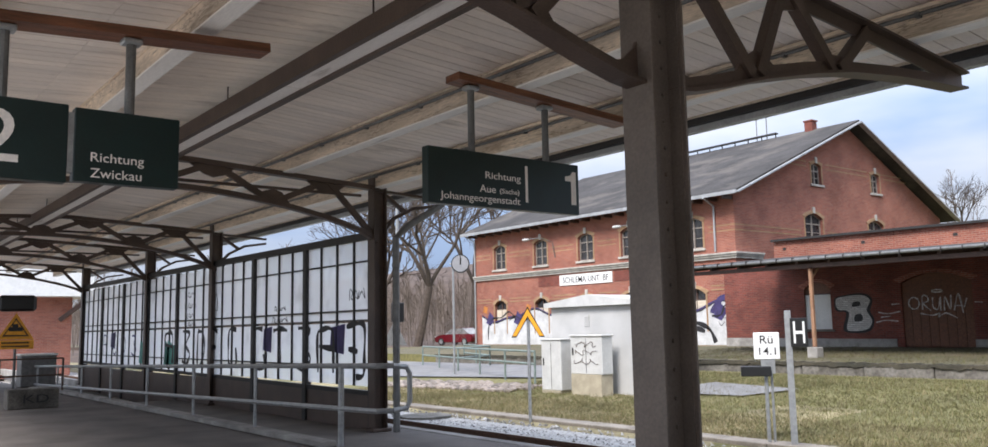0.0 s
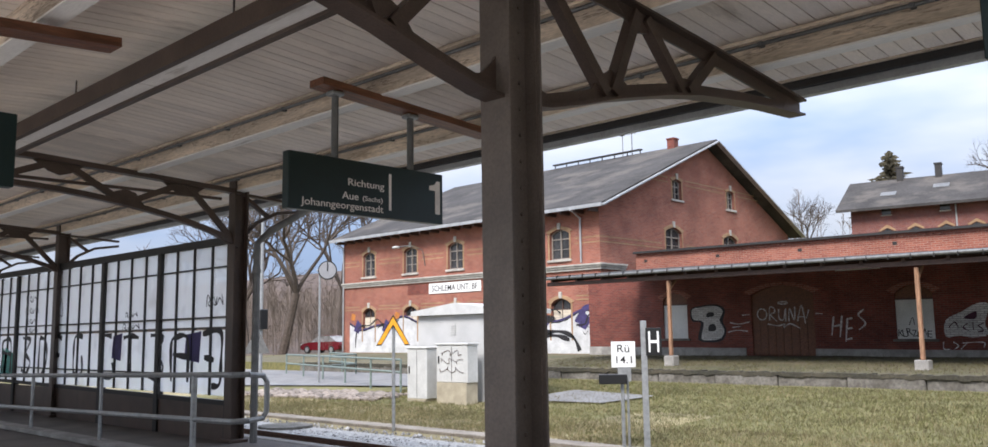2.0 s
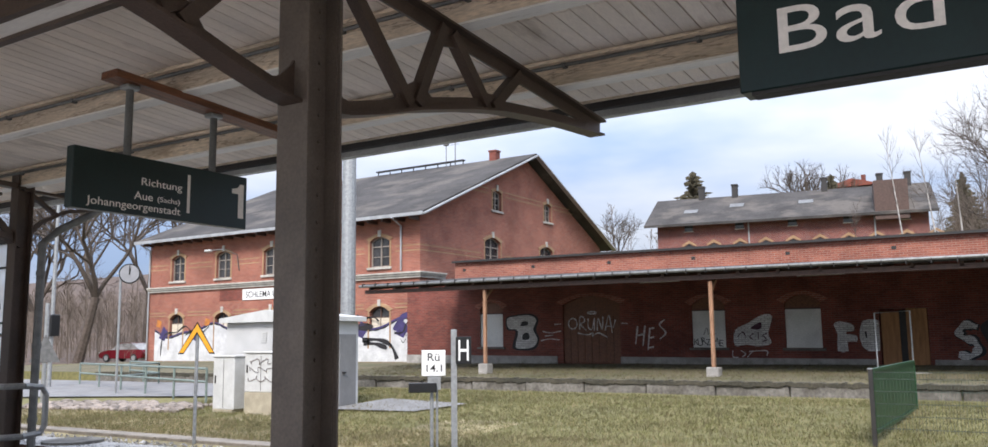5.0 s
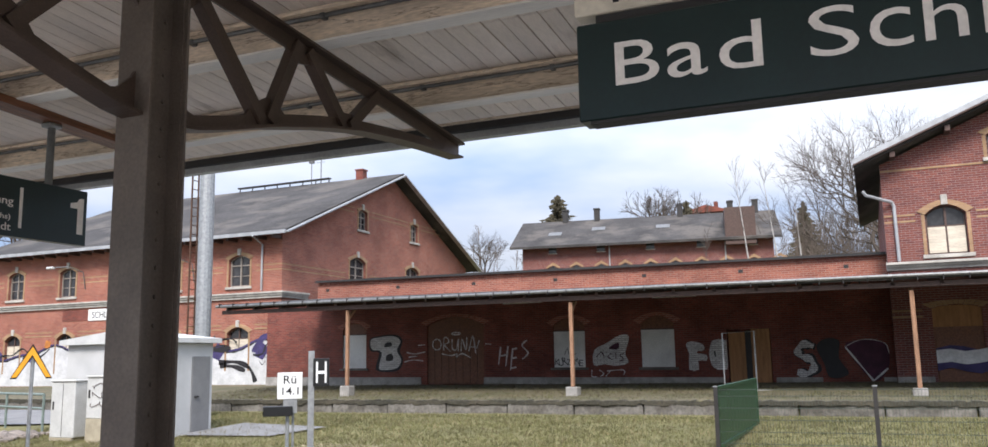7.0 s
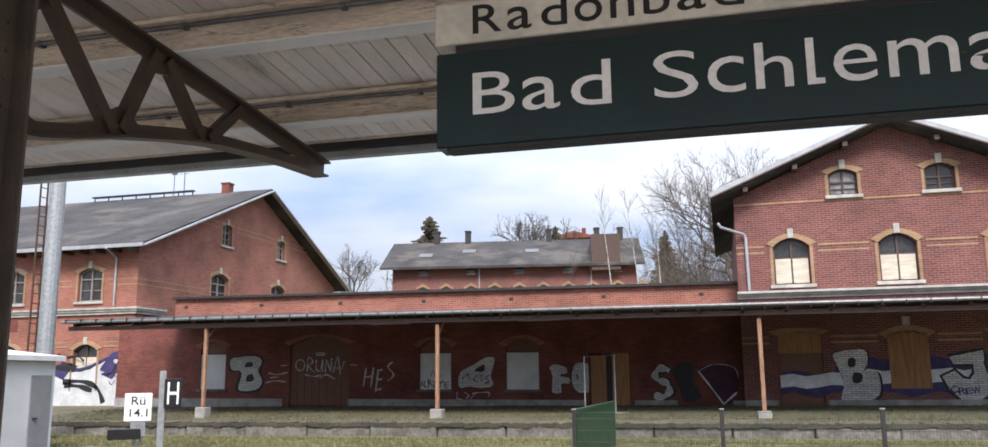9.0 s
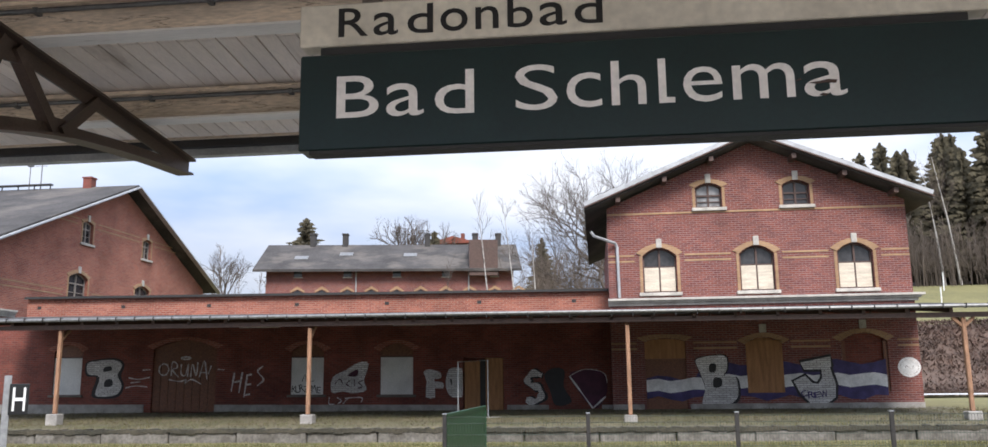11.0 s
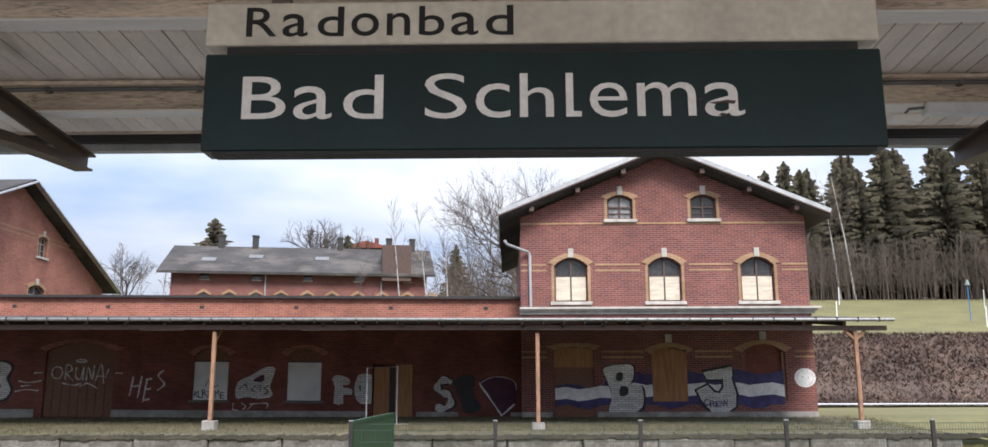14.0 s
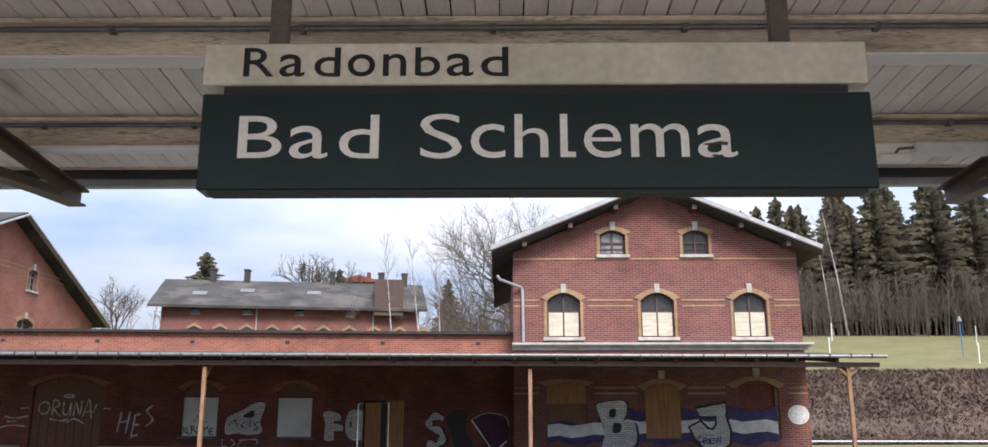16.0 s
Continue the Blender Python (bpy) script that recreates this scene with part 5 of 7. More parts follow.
for k in range(12):
    bm = B()
    box(bm, -0.012, 0.1 + 0.455 * k, 0.0, 0.012, 0.1 + 0.455 * k + 0.44, 0.93)
    part("sheet", bm, M_green, gate)
tf = thing("fence_frame", (-4.0, 28.2, 0), "bare galvanised site fence frame standing on blocks", "frame", rz=25)
bm = B()
tube(bm, [(-0.5, 0, 0.35), (-0.5, 0, 2.2), (0.5, 0, 2.25), (0.5, 0, 0.35)], 0.025)
part("frame", bm, M_galv, tf)
bm = B()
box(bm, 0.2, -0.3, 0.3, 0.9, 0.3, 0.46, 0.02)
part("foot_block", bm, M_conc, tf)

# radio mast with ladder
mast = thing("radio_mast", (-19.3, 21.6, 0), "tall grey steel radio mast with ladder", "mast")
bm = B()
tube(bm, [(0, 0, -0.3), (0, 0, 16)], 0.25, 14, 0.2)
part("shaft", bm, M_galv, mast)
bm = B()
for s in (-0.16, 0.12):
    bar(bm, (-0.36, -0.12 + s, -0.2), (-0.36, -0.12 + s, 16), 0.04, 0.04)
for k in range(54):
    bar(bm, (-0.36, -0.28, 0.1 + 0.29 * k), (-0.36, 0.0, 0.1 + 0.29 * k), 0.022, 0.022)
part("ladder", bm, M_rust, mast)

# platform clock
M_dial = mat("grey white clock dial", (0.3, 0.3, 0.31), 0.4, scale=4, vary=0.15, bump=0)
ck = thing("platform_clock", (-27.3, 19.2, 0), "round white station clock on slim pole", "clock", rz=52)
bm = B()
tube(bm, [(-0.28, 0, -0.3), (-0.28, 0, 3.95)], 0.04)
tube(bm, [(-0.4, 0, 4.0), (-0.05, 0, 4.0)], 0.03)
part("pole", bm, M_galv, ck)
bm = B()
tube(bm, [(0, -0.1, 4.0), (0, 0.1, 4.0)], 0.35, 28)
part("case", bm, M_black, ck)
bm = B()
tube(bm, [(0, -0.112, 4.0), (0, -0.102, 4.0)], 0.31, 28)
part("dial", bm, M_dial, ck)
bm = B()
bar(bm, (0, -0.118, 3.96), (0, -0.118, 4.3), 0.01, 0.03, (1, 0, 0))
bar(bm, (0, -0.118, 3.97), (0.01, -0.118, 4.2), 0.01, 0.05, (1, 0, 0))
part("pointer", bm, M_black, ck)

# tall slim light pole and small signal by the crossing
lp = thing("light_pole", (-33.5, 20.2, 0), "tall slim pale street light pole", "lamp")
bm = B()
tube(bm, [(0, 0, -0.3), (0, 0, 9.5)], 0.09, 10, 0.06)
part("pole", bm, M_galv, lp)
bm = B()
box(bm, -0.25, -0.2, 1.9, 0.25, 0.2, 2.75, 0.03)
part("box", bm, M_black, lp)
tp = thing("triangle_sign", (-27.5, 16.4, 0), "grey back of a triangular sign on post", "sign", rz=55)
bm = B()
tube(bm, [(0, 0.05, -0.4), (0, 0.05, 2.9)], 0.07)
part("post", bm, M_galv, tp)
bm = B()
prism(bm, [(-0.45, 1.0), (0.45, 1.0), (0, 1.9)], "y", -0.02, 0.0)
part("plate", bm, M_galv_d, tp)

# pale green railings by the path
for a, b, nposts in (((-33.5, 21.5), (-21.2, 17.6), 6), ((-34.5, 24.5), (-30.0, 22.6), 3), ((-30.0, 22.6), (-28.6, 19.95), 2)):
    r = thing("path_railing", (0, 0, 0), "pale green steel railing beside the path", "railing", "path railings")
    for z in (0.8, 0.42):
        bm = B()
        tube(bm, [(a[0], a[1], z), (b[0], b[1], z)], 0.035)
        part("rail", bm, M_rail_g, r)
    for k in range(nposts):
        t = k / (nposts - 1)
        bm = B()
        x, y = a[0] + (b[0] - a[0]) * t, a[1] + (b[1] - a[1]) * t
        tube(bm, [(x, y, -0.4), (x, y, 0.8)], 0.035)
        part("post", bm, M_rail_g, r)

# path, rubble bed, cable trough
def sheet(name, pts, material, label, category, lift=0.02, cut=1.0):
    bm = B()
    n = 8
    rows = []
    for i in range(n + 1):
        v = i / n
        row = []
        for j in range(n + 1):
            u = j / n
            x = (pts[0][0] * (1 - u) + pts[1][0] * u) * (1 - v) + (pts[3][0] * (1 - u) + pts[2][0] * u) * v
            y = (pts[0][1] * (1 - u) + pts[1][1] * u) * (1 - v) + (pts[3][1] * (1 - u) + pts[2][1] * u) * v
            row.append(bm.verts.new((x, y, ground_z(x, y) + lift + 0.03)))
        rows.append(row)
    for r0, r1 in zip(rows, rows[1:]):
        for k in range(n):
            bm.faces.new((r0[k], r0[k + 1], r1[k + 1], r1[k]))
    return struct(name, bm, material, label, category)


M_path = mat("pale paved path", (0.2, 0.195, 0.19), 0.85, scale=1.5, vary=0.25, fine=25, bump=0.2)
sheet("path", [(-34, 16.2), (-22.5, 19.2), (-22.0, 23.4), (-40, 23.0)], M_path, "pale paved path to the platform crossing", "path")
sheet("path_to_hut", [(-16.3, 17.4), (-13.6, 17.6), (-13.2, 19.4), (-16.3, 20.0)], M_path, "pale paved strip before the relay hut", "path")
sheet("road", [(11.5, 47), (120, 47), (120, 51), (11.5, 51)], M_path, "pale narrow road at the foot of the bank", "road", 0.12)
scene.objects["road"].data.materials[0] = mat("pale road", (0.5, 0.49, 0.47), 0.85, scale=1, vary=0.2)
rub = random.Random(8)
bm = B()
for k in range(420):
    x, y = rub.uniform(-26.5, -20.3), 0
    y = 15.0 + (x + 26.5) * 0.12 + rub.uniform(0, 1.7)
    s = rub.uniform(0.06, 0.17)
    z = ground_z(x, y)
    vs = bmesh.ops.create_icosphere(bm, subdivisions=1, radius=s)["verts"]
    for v in vs:
        v.co = Vector((v.co.x * rub.uniform(0.9, 1.5), v.co.y, v.co.z * 0.6)) + Vector((x, y, z + s * 0.3))
M_rubble = mat("rubble stones", (0.3, 0.25, 0.21), 0.9, scale=3, vary=0.4, fine=25, bump=0.3, island=0.5)
tagged(part("rubble", bm, M_rubble), "bed of loose brown rubble stones", "stones", kind="stuff")
bal = random.Random(11)
bm = B()
for k in range(5200):
    x, y = bal.uniform(-26, -8.5), bal.uniform(9.8, 11.8)
    s = bal.uniform(0.025, 0.06)
    z = max(ground_z(x, y), -0.62) + (0.12 if y < 11.3 else 0.03)
    vs = [bm.verts.new((x + bal.uniform(-1, 1) * s * 1.3, y + bal.uniform(-1, 1) * s * 1.3, z + q)) for q in (0, 0, 0)] + [bm.verts.new((x, y, z + s))]
    for f in ((0, 1, 3), (1, 2, 3), (2, 0, 3)):
        bm.faces.new([vs[i] for i in f])
tagged(part("ballast_stones", bm, mat("ballast stones", (0.5, 0.48, 0.46), 0.9, scale=8, vary=0.3, island=0.6)), "loose pale ballast stones beside the rail", "ballast", kind="stuff")
bm = B()
prism(bm, [(7.6, -0.62), (7.6, -0.47), (10.5, -0.47), (11.7, -0.48), (11.9, -0.62)], "x", -200, 80)
struct("ballast_bed", bm, M_ballast, "bed of pale ballast under the track", "ballast")
tr_ = thing("cable_trough", (0, 0, 0), "row of weathered concrete cable trough covers", "cable trough")
tr_["kind"] = "structure"
bm = B()
box(bm, 0, -0.22, -0.5, 0.98, 0.22, -0.3, 0.012)
tm = finish(bm, "trough_cover", mat("weathered trough concrete", (0.3, 0.26, 0.21), 0.9, scale=2, vary=0.4, fine=40, bump=0.3))
for k in range(36):
    o = new("trough_cover", tm)
    o.parent = tr_
    o.location = (-34 + k * 1.0, 12.2 + 0.02 * math.sin(k * 3.3), -0.06)
bm = B()
tube(bm, [(-17.6, 11.2, -0.5), (-17.6, 11.2, -0.42)], 0.6, 20)
tagged(part("manhole_cover", bm, M_conc_d), "round concrete shaft cover in the ballast", "manhole", kind="structure")

# red car by the gable
car = thing("red_car", (-59.7, 42.25, 0.2), "dark red parked saloon car", "car", rz=190)
car.location.z = ground_z(-59.7, 42.25) + 0.03
bm = B()
prism(bm, [(-2.15, 0.32), (-1.75, 0.26), (1.8, 0.26), (2.12, 0.32), (2.2, 0.5), (2.12, 0.68), (1.75, 0.8), (1.05, 0.9), (-1.55, 0.95), (-2.1, 0.9), (-2.2, 0.7)], "y", -0.86, 0.86)
bmesh.ops.bevel(bm, geom=list(bm.edges), offset=0.05, segments=2, affect="EDGES")
part("body", bm, M_car, car)
bm = B()
prism(bm, [(-1.75, 0.93), (1.1, 0.9), (0.3, 1.36), (-0.1, 1.41), (-0.95, 1.4)], "y", -0.72, 0.72)
part("window_glass", bm, M_pane_l, car)
bm = B()
prism(bm, [(-0.95, 1.395), (0.28, 1.375), (0.2, 1.43), (-0.85, 1.44)], "y", -0.7, 0.7)
part("roof", bm, M_car, car)
for x in (-1.35, 1.35):
    for s in (-1, 1):
        bm = B()
        tube(bm, [(x, s * 0.7, 0.31), (x, s * 0.88, 0.31)], 0.31, 16)
        wv = part("wheel", bm, M_tyre, car)
        bm = B()
        tube(bm, [(x, s * 0.881, 0.31), (x, s * 0.89, 0.31)], 0.19, 12)
        part("rim", bm, M_galv, wv)
for s in (-1, 1):
    bm = B()
    box(bm, 2.05, s * 0.6 - 0.2, 0.6, 2.14, s * 0.6 + 0.2, 0.72, 0.02)
    part("headlight", bm, M_whites, car)

# ---- far end of the platform ----
sb = thing("signal_house", (0, 0, 0), "brick signal house with white boarded upper storey", "building")
bm = B()
box(bm, -62, 6.2, -0.5, -50.5, 10.6, 3.6)
part("wall", bm, M_brick, sb)
bm = B()
box(bm, -63, 5.2, 3.6, -49.4, 11.4, 6.2, 0.02)
part("upper_storey", bm, M_whites, sb, "white boarded upper storey")
bm = B()
bar(bm, (-50.4, 10.0, 2.4), (-49.6, 11.3, 3.6), 0.2, 0.2)
part("brace", bm, M_frame, sb)
ws = thing("warning_sign", (-29.5, 4.65, 0), "yellow triangular track crossing warning sign", "sign", rz=82)
bm = B()
tube(bm, [(0, 0.04, 0), (0, 0.04, 2.2)], 0.04)
part("post", bm, M_galv_d, ws)
for e, m_, d in ((0.0, M_yellow, 0), (0.09, M_black, 0.004), (0.13, M_yellow, 0.008)):
    bm = B()
    prism(bm, [(-0.48 + e * 1.5, 1.48 + e), (0.48 - e * 1.5, 1.48 + e), (0, 2.25 - e * 1.6)], "y", -0.02 - d, -d)
    part("plate", bm, m_, ws)
bm = B()
box(bm, -0.48, -0.02, 1.2, 0.48, 0, 1.46)
part("extra_plate", bm, M_yellow, ws)
bm = B()
box(bm, -0.18, -0.034, 1.72, 0.18, -0.03, 1.84)
box(bm, -0.1, -0.034, 1.84, 0.06, -0.03, 1.93)
part("pictogram", bm, M_black, ws)
bm = B()
for k in range(2):
    box(bm, -0.36, -0.026, 1.26 + 0.1 * k, 0.36, -0.021, 1.3 + 0.1 * k)
part("writing", bm, M_black, ws)
bm = B()
box(bm, -0.48, -0.06, 2.3, 0.52, 0.1, 2.78, 0.08)
tagged(part("mirror_back", bm, M_black, ws), "black back of a crossing mirror")
gb = thing("grey_cabinet", (-31.5, 5.6, 0), "grey metal cabinet at the ramp head", "cabinet")
bm = B()
box(bm, -0.4, -0.5, 0.0, 0.4, 0.5, 0.95, 0.02)
part("body", bm, M_galv_d, gb)
bm = B()
box(bm, -0.44, -0.54, 0.95, 0.44, 0.54, 1.02, 0.02)
part("lid", bm, M_whites, gb)
bk = thing("concrete_block", (-21.9, 3.85, 0), "low dark concrete block with painted letters", "block")
bm = B()
box(bm, -0.25, -0.55, 0.0, 0.25, 0.45, 0.42, 0.02)
part("body", bm, M_conc_d, bk)
letters("lettering", "KD", 0.5, 0.17, M_gr_k, bk, pose(0.251, -0.25, 0.13, 90, 0, 90), 0.003)
er = thing("end_railing", (0, 0, 0), "dark pipe railing across the ramp head", "railing")
for z in (0.95, 0.5):
    bm = B()
    tube(bm, [(-27, 3.9, z), (-27, 5.45, z)], 0.024)
    part("rail", bm, M_steel, er)
for y in (3.9, 5.45):
    bm = B()
    tube(bm, [(-27, y, -0.05), (-27, y, 0.95)], 0.03)
    part("post", bm, M_steel, er)

# drain pipe on the first portal column
dp = thing("rain_pipe", (-12.2, GY + 0.05, 0), "grey steel rain pipe beside the portal column", "pipe")
bm = B()
tube(bm, [(0.15, 0.1, -0.3), (0.15, 0.1, 2.95), (0.2, 0.3, 3.15), (0.2, 0.9, 3.5), (0.2, 1.1, 3.7)], 0.055, 10)
part("pipe", bm, M_galv_d, dp)
for z in (0.5, 1.5, 2.5):
    bm = B()
    tube(bm, [(0.15, 0.1, z), (0.15, 0.1, z + 0.06)], 0.065, 10)
    part("clip", bm, M_galv_d, dp)

# name board and lamps on building A
nb_ = thing("name_board", (-38.05, AY - 0.05, 0), "white enamel station name board with black letters", "sign")
bm = B()
box(bm, 0, 0, 3.92, 4.25, 0.04, 4.52, 0.01)
part("board", bm, M_whites, nb_)
letters("lettering", "SCHLEMA UNT. BF", 3.7, 0.34, M_ink, nb_, pose(0.28, -0.001, 4.05, 90), 0.004)
for x0, x1 in ((-1.9, -0.1), (4.4, 6.0)):
    bm = B()
    box(bm, x0, 0.03, 3.95, x1, 0.045, 4.5)
    part("old_band", bm, M_brick_d, nb_, "darkened band of old lettering")
for x in (-38.4, -31.0):
    wl_ = thing("wall_lamp", (x, AY, 0), "small curved wall lamp", "lamp", "wall lamps")
    bm = B()
    tube(bm, [(0, -0.02, 5.6), (0, -0.2, 6.5), (-0.3, -0.9, 6.75), (-0.9, -1.3, 6.7)], 0.025)
    part("arm", bm, M_galv_d, wl_)
    bm = B()
    box(bm, -1.3, -1.45, 6.62, -0.85, -1.2, 6.74, 0.03)
    part("head", bm, M_cab, wl_)

# ---- graffiti ----
def tag_row(word, w, h, material, parent, x, y, z, seed, label, bold):
    """A sprayed word, letter by letter, each leaning and sized a little differently."""
    g = random.Random(seed)
    step_ = w / len(word)
    for k, ch in enumerate(word):
        hh = h * g.uniform(0.8, 1.15)
        letters("graffiti", ch, step_ * g.uniform(0.95, 1.25), hh, material, parent, pose(x + k * step_, y - 0.001 * (k % 2), z + g.uniform(-0.12, 0.12) * h, 90, g.uniform(-14, 6)), 0.003, label, bold)


def spray(name, bm, material, parent, label):
    bmesh.ops.remove_doubles(bm, verts=bm.verts, dist=1e-5)
    return part(name, bm, material, parent, label)


def smooth(pts, n=5, closed=False):
    """A curve through the points."""
    P = [Vector(p) for p in pts]
    out = []
    last = len(P) if closed else len(P) - 1
    for i in range(last):
        if closed:
            a, b, c, d = P[i - 1], P[i], P[(i + 1) % len(P)], P[(i + 2) % len(P)]
        else:
            a, b, c, d = P[max(i - 1, 0)], P[i], P[i + 1], P[min(i + 2, len(P) - 1)]
        for k in range(n):
            t = k / n
            out.append(0.5 * (2 * b + (c - a) * t + (2 * a - 5 * b + 4 * c - d) * t * t + (3 * b - a - 3 * c + d) * t ** 3))
    return out + ([P[0]] if closed else [P[-1]])


def sprayed(parent, frame_, strokes, w, yy, material, label, closed=False):
    """Sprayed lines of width w in a frame (x0, z0, x1, z1); each stroke is a part of its own."""
    x0, z0, x1, z1 = frame_
    for st in strokes:
        pts = smooth([(x0 + (x1 - x0) * u, z0 + (z1 - z0) * v) for u, v in st], 5, closed)
        bm = B()
        ring = []
        for k, p in enumerate(pts):
            d = (pts[min(k + 1, len(pts) - 1)] - pts[max(k - 1, 0)]).normalized()
            ww = w / 2 * (0.75 + 0.25 * math.sin(k * 0.9 + x0))
            ring.append([bm.verts.new((p.x - d.y * e, yy, p.y + d.x * e)) for e in (ww, -ww)])
        for a, b in zip(ring, ring[1:]):
            bm.faces.new((a[0], a[1], b[1], b[0]))
        part("graffiti", bm, material, parent, label)


def blot(parent, frame_, pts, yy, material, label, n=4):
    """A sprayed field with a rounded outline."""
    x0, z0, x1, z1 = frame_
    bm = B()
    bm.faces.new([bm.verts.new((x0 + (x1 - x0) * p.x, yy, z0 + (z1 - z0) * p.y)) for p in smooth(pts, n, True)[:-1]])
    part("graffiti", bm, material, parent, label)


def oval(cx, cy, rx, ry, n=10):
    return [(cx + rx * math.cos(k * math.tau / n), cy + ry * math.sin(k * math.tau / n)) for k in range(n + 1)]


y = WY - 0.006
# block letter with a ragged black outline
fr = (-20.25, 1.0, -18.6, 2.5)
blot(wing, fr, [(0.0, 0.8), (0.1, 0.95), (0.75, 1.02), (1.0, 0.85), (0.93, 0.55), (1.02, 0.3), (0.9, 0.02), (0.5, -0.04), (0.2, 0.05), (0.3, 0.5), (0.05, 0.55)], y, M_gr_k, "black sprayed outline")
blot(wing, fr, [(0.04, 0.8), (0.14, 0.92), (0.72, 0.97), (0.94, 0.83), (0.84, 0.57), (0.96, 0.3), (0.84, 0.07), (0.5, 0.02), (0.3, 0.08), (0.38, 0.52), (0.1, 0.6)], y - 0.004, M_gr_b, "white sprayed block letter on brick")
for pts in ([(0.48, 0.66), (0.68, 0.7), (0.66, 0.8), (0.5, 0.78)], [(0.52, 0.28), (0.72, 0.3), (0.7, 0.46), (0.54, 0.44)]):
    blot(wing, fr, pts, y - 0.008, M_gr_k, "black sprayed counter")
sprayed(wing, (-18.5, 1.2, -17.5, 2.0), [[(0, 0.2), (0.4, 0.3), (0.9, 0.25)], [(0.1, 0.7), (0.5, 0.62), (1.0, 0.72)], [(0.2, 0.45), (0.6, 0.5)]], 0.05, y, M_gr_l, "worn pale sprayed line")
# looping tag across the goods door
fr = (-17.2, 1.5, -14.96, 2.42)
yd = WY + 0.045
sprayed(wing, fr, [oval(0.1, 0.62, 0.09, 0.24), oval(0.5, 1.1, 0.09, 0.05), [(0.24, 0.35), (0.25, 0.9), (0.33, 0.88), (0.34, 0.7), (0.26, 0.6), (0.38, 0.3)], [(0.42, 0.85), (0.42, 0.45), (0.5, 0.38), (0.55, 0.85), (0.54, 0.3)], [(0.6, 0.3), (0.62, 0.85), (0.7, 0.35), (0.72, 0.92)], [(0.76, 0.3), (0.84, 0.97), (0.9, 0.2)], [(0.76, 0.5), (0.9, 0.48)], [(0.2, 0.2), (0.4, 0.12), (0.52, 0.2), (0.5, 0.05), (0.62, 0.2), (0.8, 0.0)], [(0.97, 0.78), (0.92, 0.42)]], 0.06, yd, M_gr_l, "thin pale sprayed tag")
sprayed(wing, fr, [[(-0.28, 0.6), (-0.14, 0.62)], [(1.1, 0.62), (1.22, 0.6)]], 0.05, y, M_gr_l, "thin pale sprayed dash")
# worn leaning letters
fr = (-14.21, 1.05, -12.84, 2.19)
sprayed(wing, fr, [[(0.04, 0.15), (0.12, 0.78)], [(0.08, 0.45), (0.3, 0.5)], [(0.27, 0.1), (0.35, 0.8)], [(0.42, -0.05), (0.5, 0.72)], [(0.47, 0.68), (0.64, 0.72)], [(0.45, 0.36), (0.62, 0.4)], [(0.43, 0.02), (0.6, 0.06)], [(0.96, 1.0), (0.8, 0.82), (0.98, 0.55), (0.8, 0.34)]], 0.075, y, M_gr_l, "pale worn sprayed letter stroke")
# leaning white piece with wine red strokes
fr = (-10.14, 1.15, -8.71, 2.3)
blot(wing, fr, [(0.0, 0.02), (0.02, 0.52), (0.38, 0.76), (0.72, 1.0), (1.0, 0.97), (0.88, 0.42), (0.95, 0.1), (0.6, 0.0), (0.3, 0.06)], y, M_gr_b, "white sprayed piece on brick", 3)
blot(wing, fr, [(0.42, 0.58), (0.7, 0.78), (0.68, 0.55)], y - 0.004, M_gr_r, "wine red sprayed field", 3)
sprayed(wing, fr, [[(0.08, 0.3), (0.22, 0.46), (0.3, 0.28)], [(0.5, 0.42), (0.4, 0.3), (0.52, 0.2)], [(0.62, 0.45), (0.62, 0.22)], [(0.85, 0.42), (0.74, 0.35), (0.84, 0.22), (0.72, 0.16)]], 0.05, y - 0.005, M_gr_r, "wine red sprayed stroke")
sprayed(wing, (-10.3, 0.72, -8.95, 1.02), [[(0.05, 0.9), (0.05, 0.1), (0.2, 0.08)], [(0.28, 0.9), (0.4, 0.5), (0.3, 0.1)], [(0.62, 0.9), (0.45, 0.1)], [(0.5, 0.8), (0.98, 0.9), (0.98, 0.3)]], 0.045, y, M_gr_l, "thin pale sprayed stroke")
# two rounded block letters
fr = (-6.57, 1.0, -5.08, 2.08)
blot(wing, fr, [(0.0, 0.85), (0.14, 0.96), (0.42, 0.86), (0.45, 0.66), (0.29, 0.62), (0.29, 0.54), (0.5, 0.5), (0.5, 0.3), (0.29, 0.3), (0.3, 0.0), (0.06, 0.0), (0.08, 0.55)], y, M_gr_b, "white sprayed block letter on brick", 2)
blot(wing, fr, [(0.62, 0.86), (0.72, 1.0), (0.95, 1.0), (1.0, 0.9), (1.0, 0.1), (0.94, 0.0), (0.75, 0.0), (0.62, 0.16), (0.57, 0.5)], y, M_gr_b, "white sprayed block letter on brick")
sprayed(wing, fr, [[(0.7, 0.62), (0.72, 0.42)]], 0.06, y - 0.004, M_gr_k, "black sprayed counter")
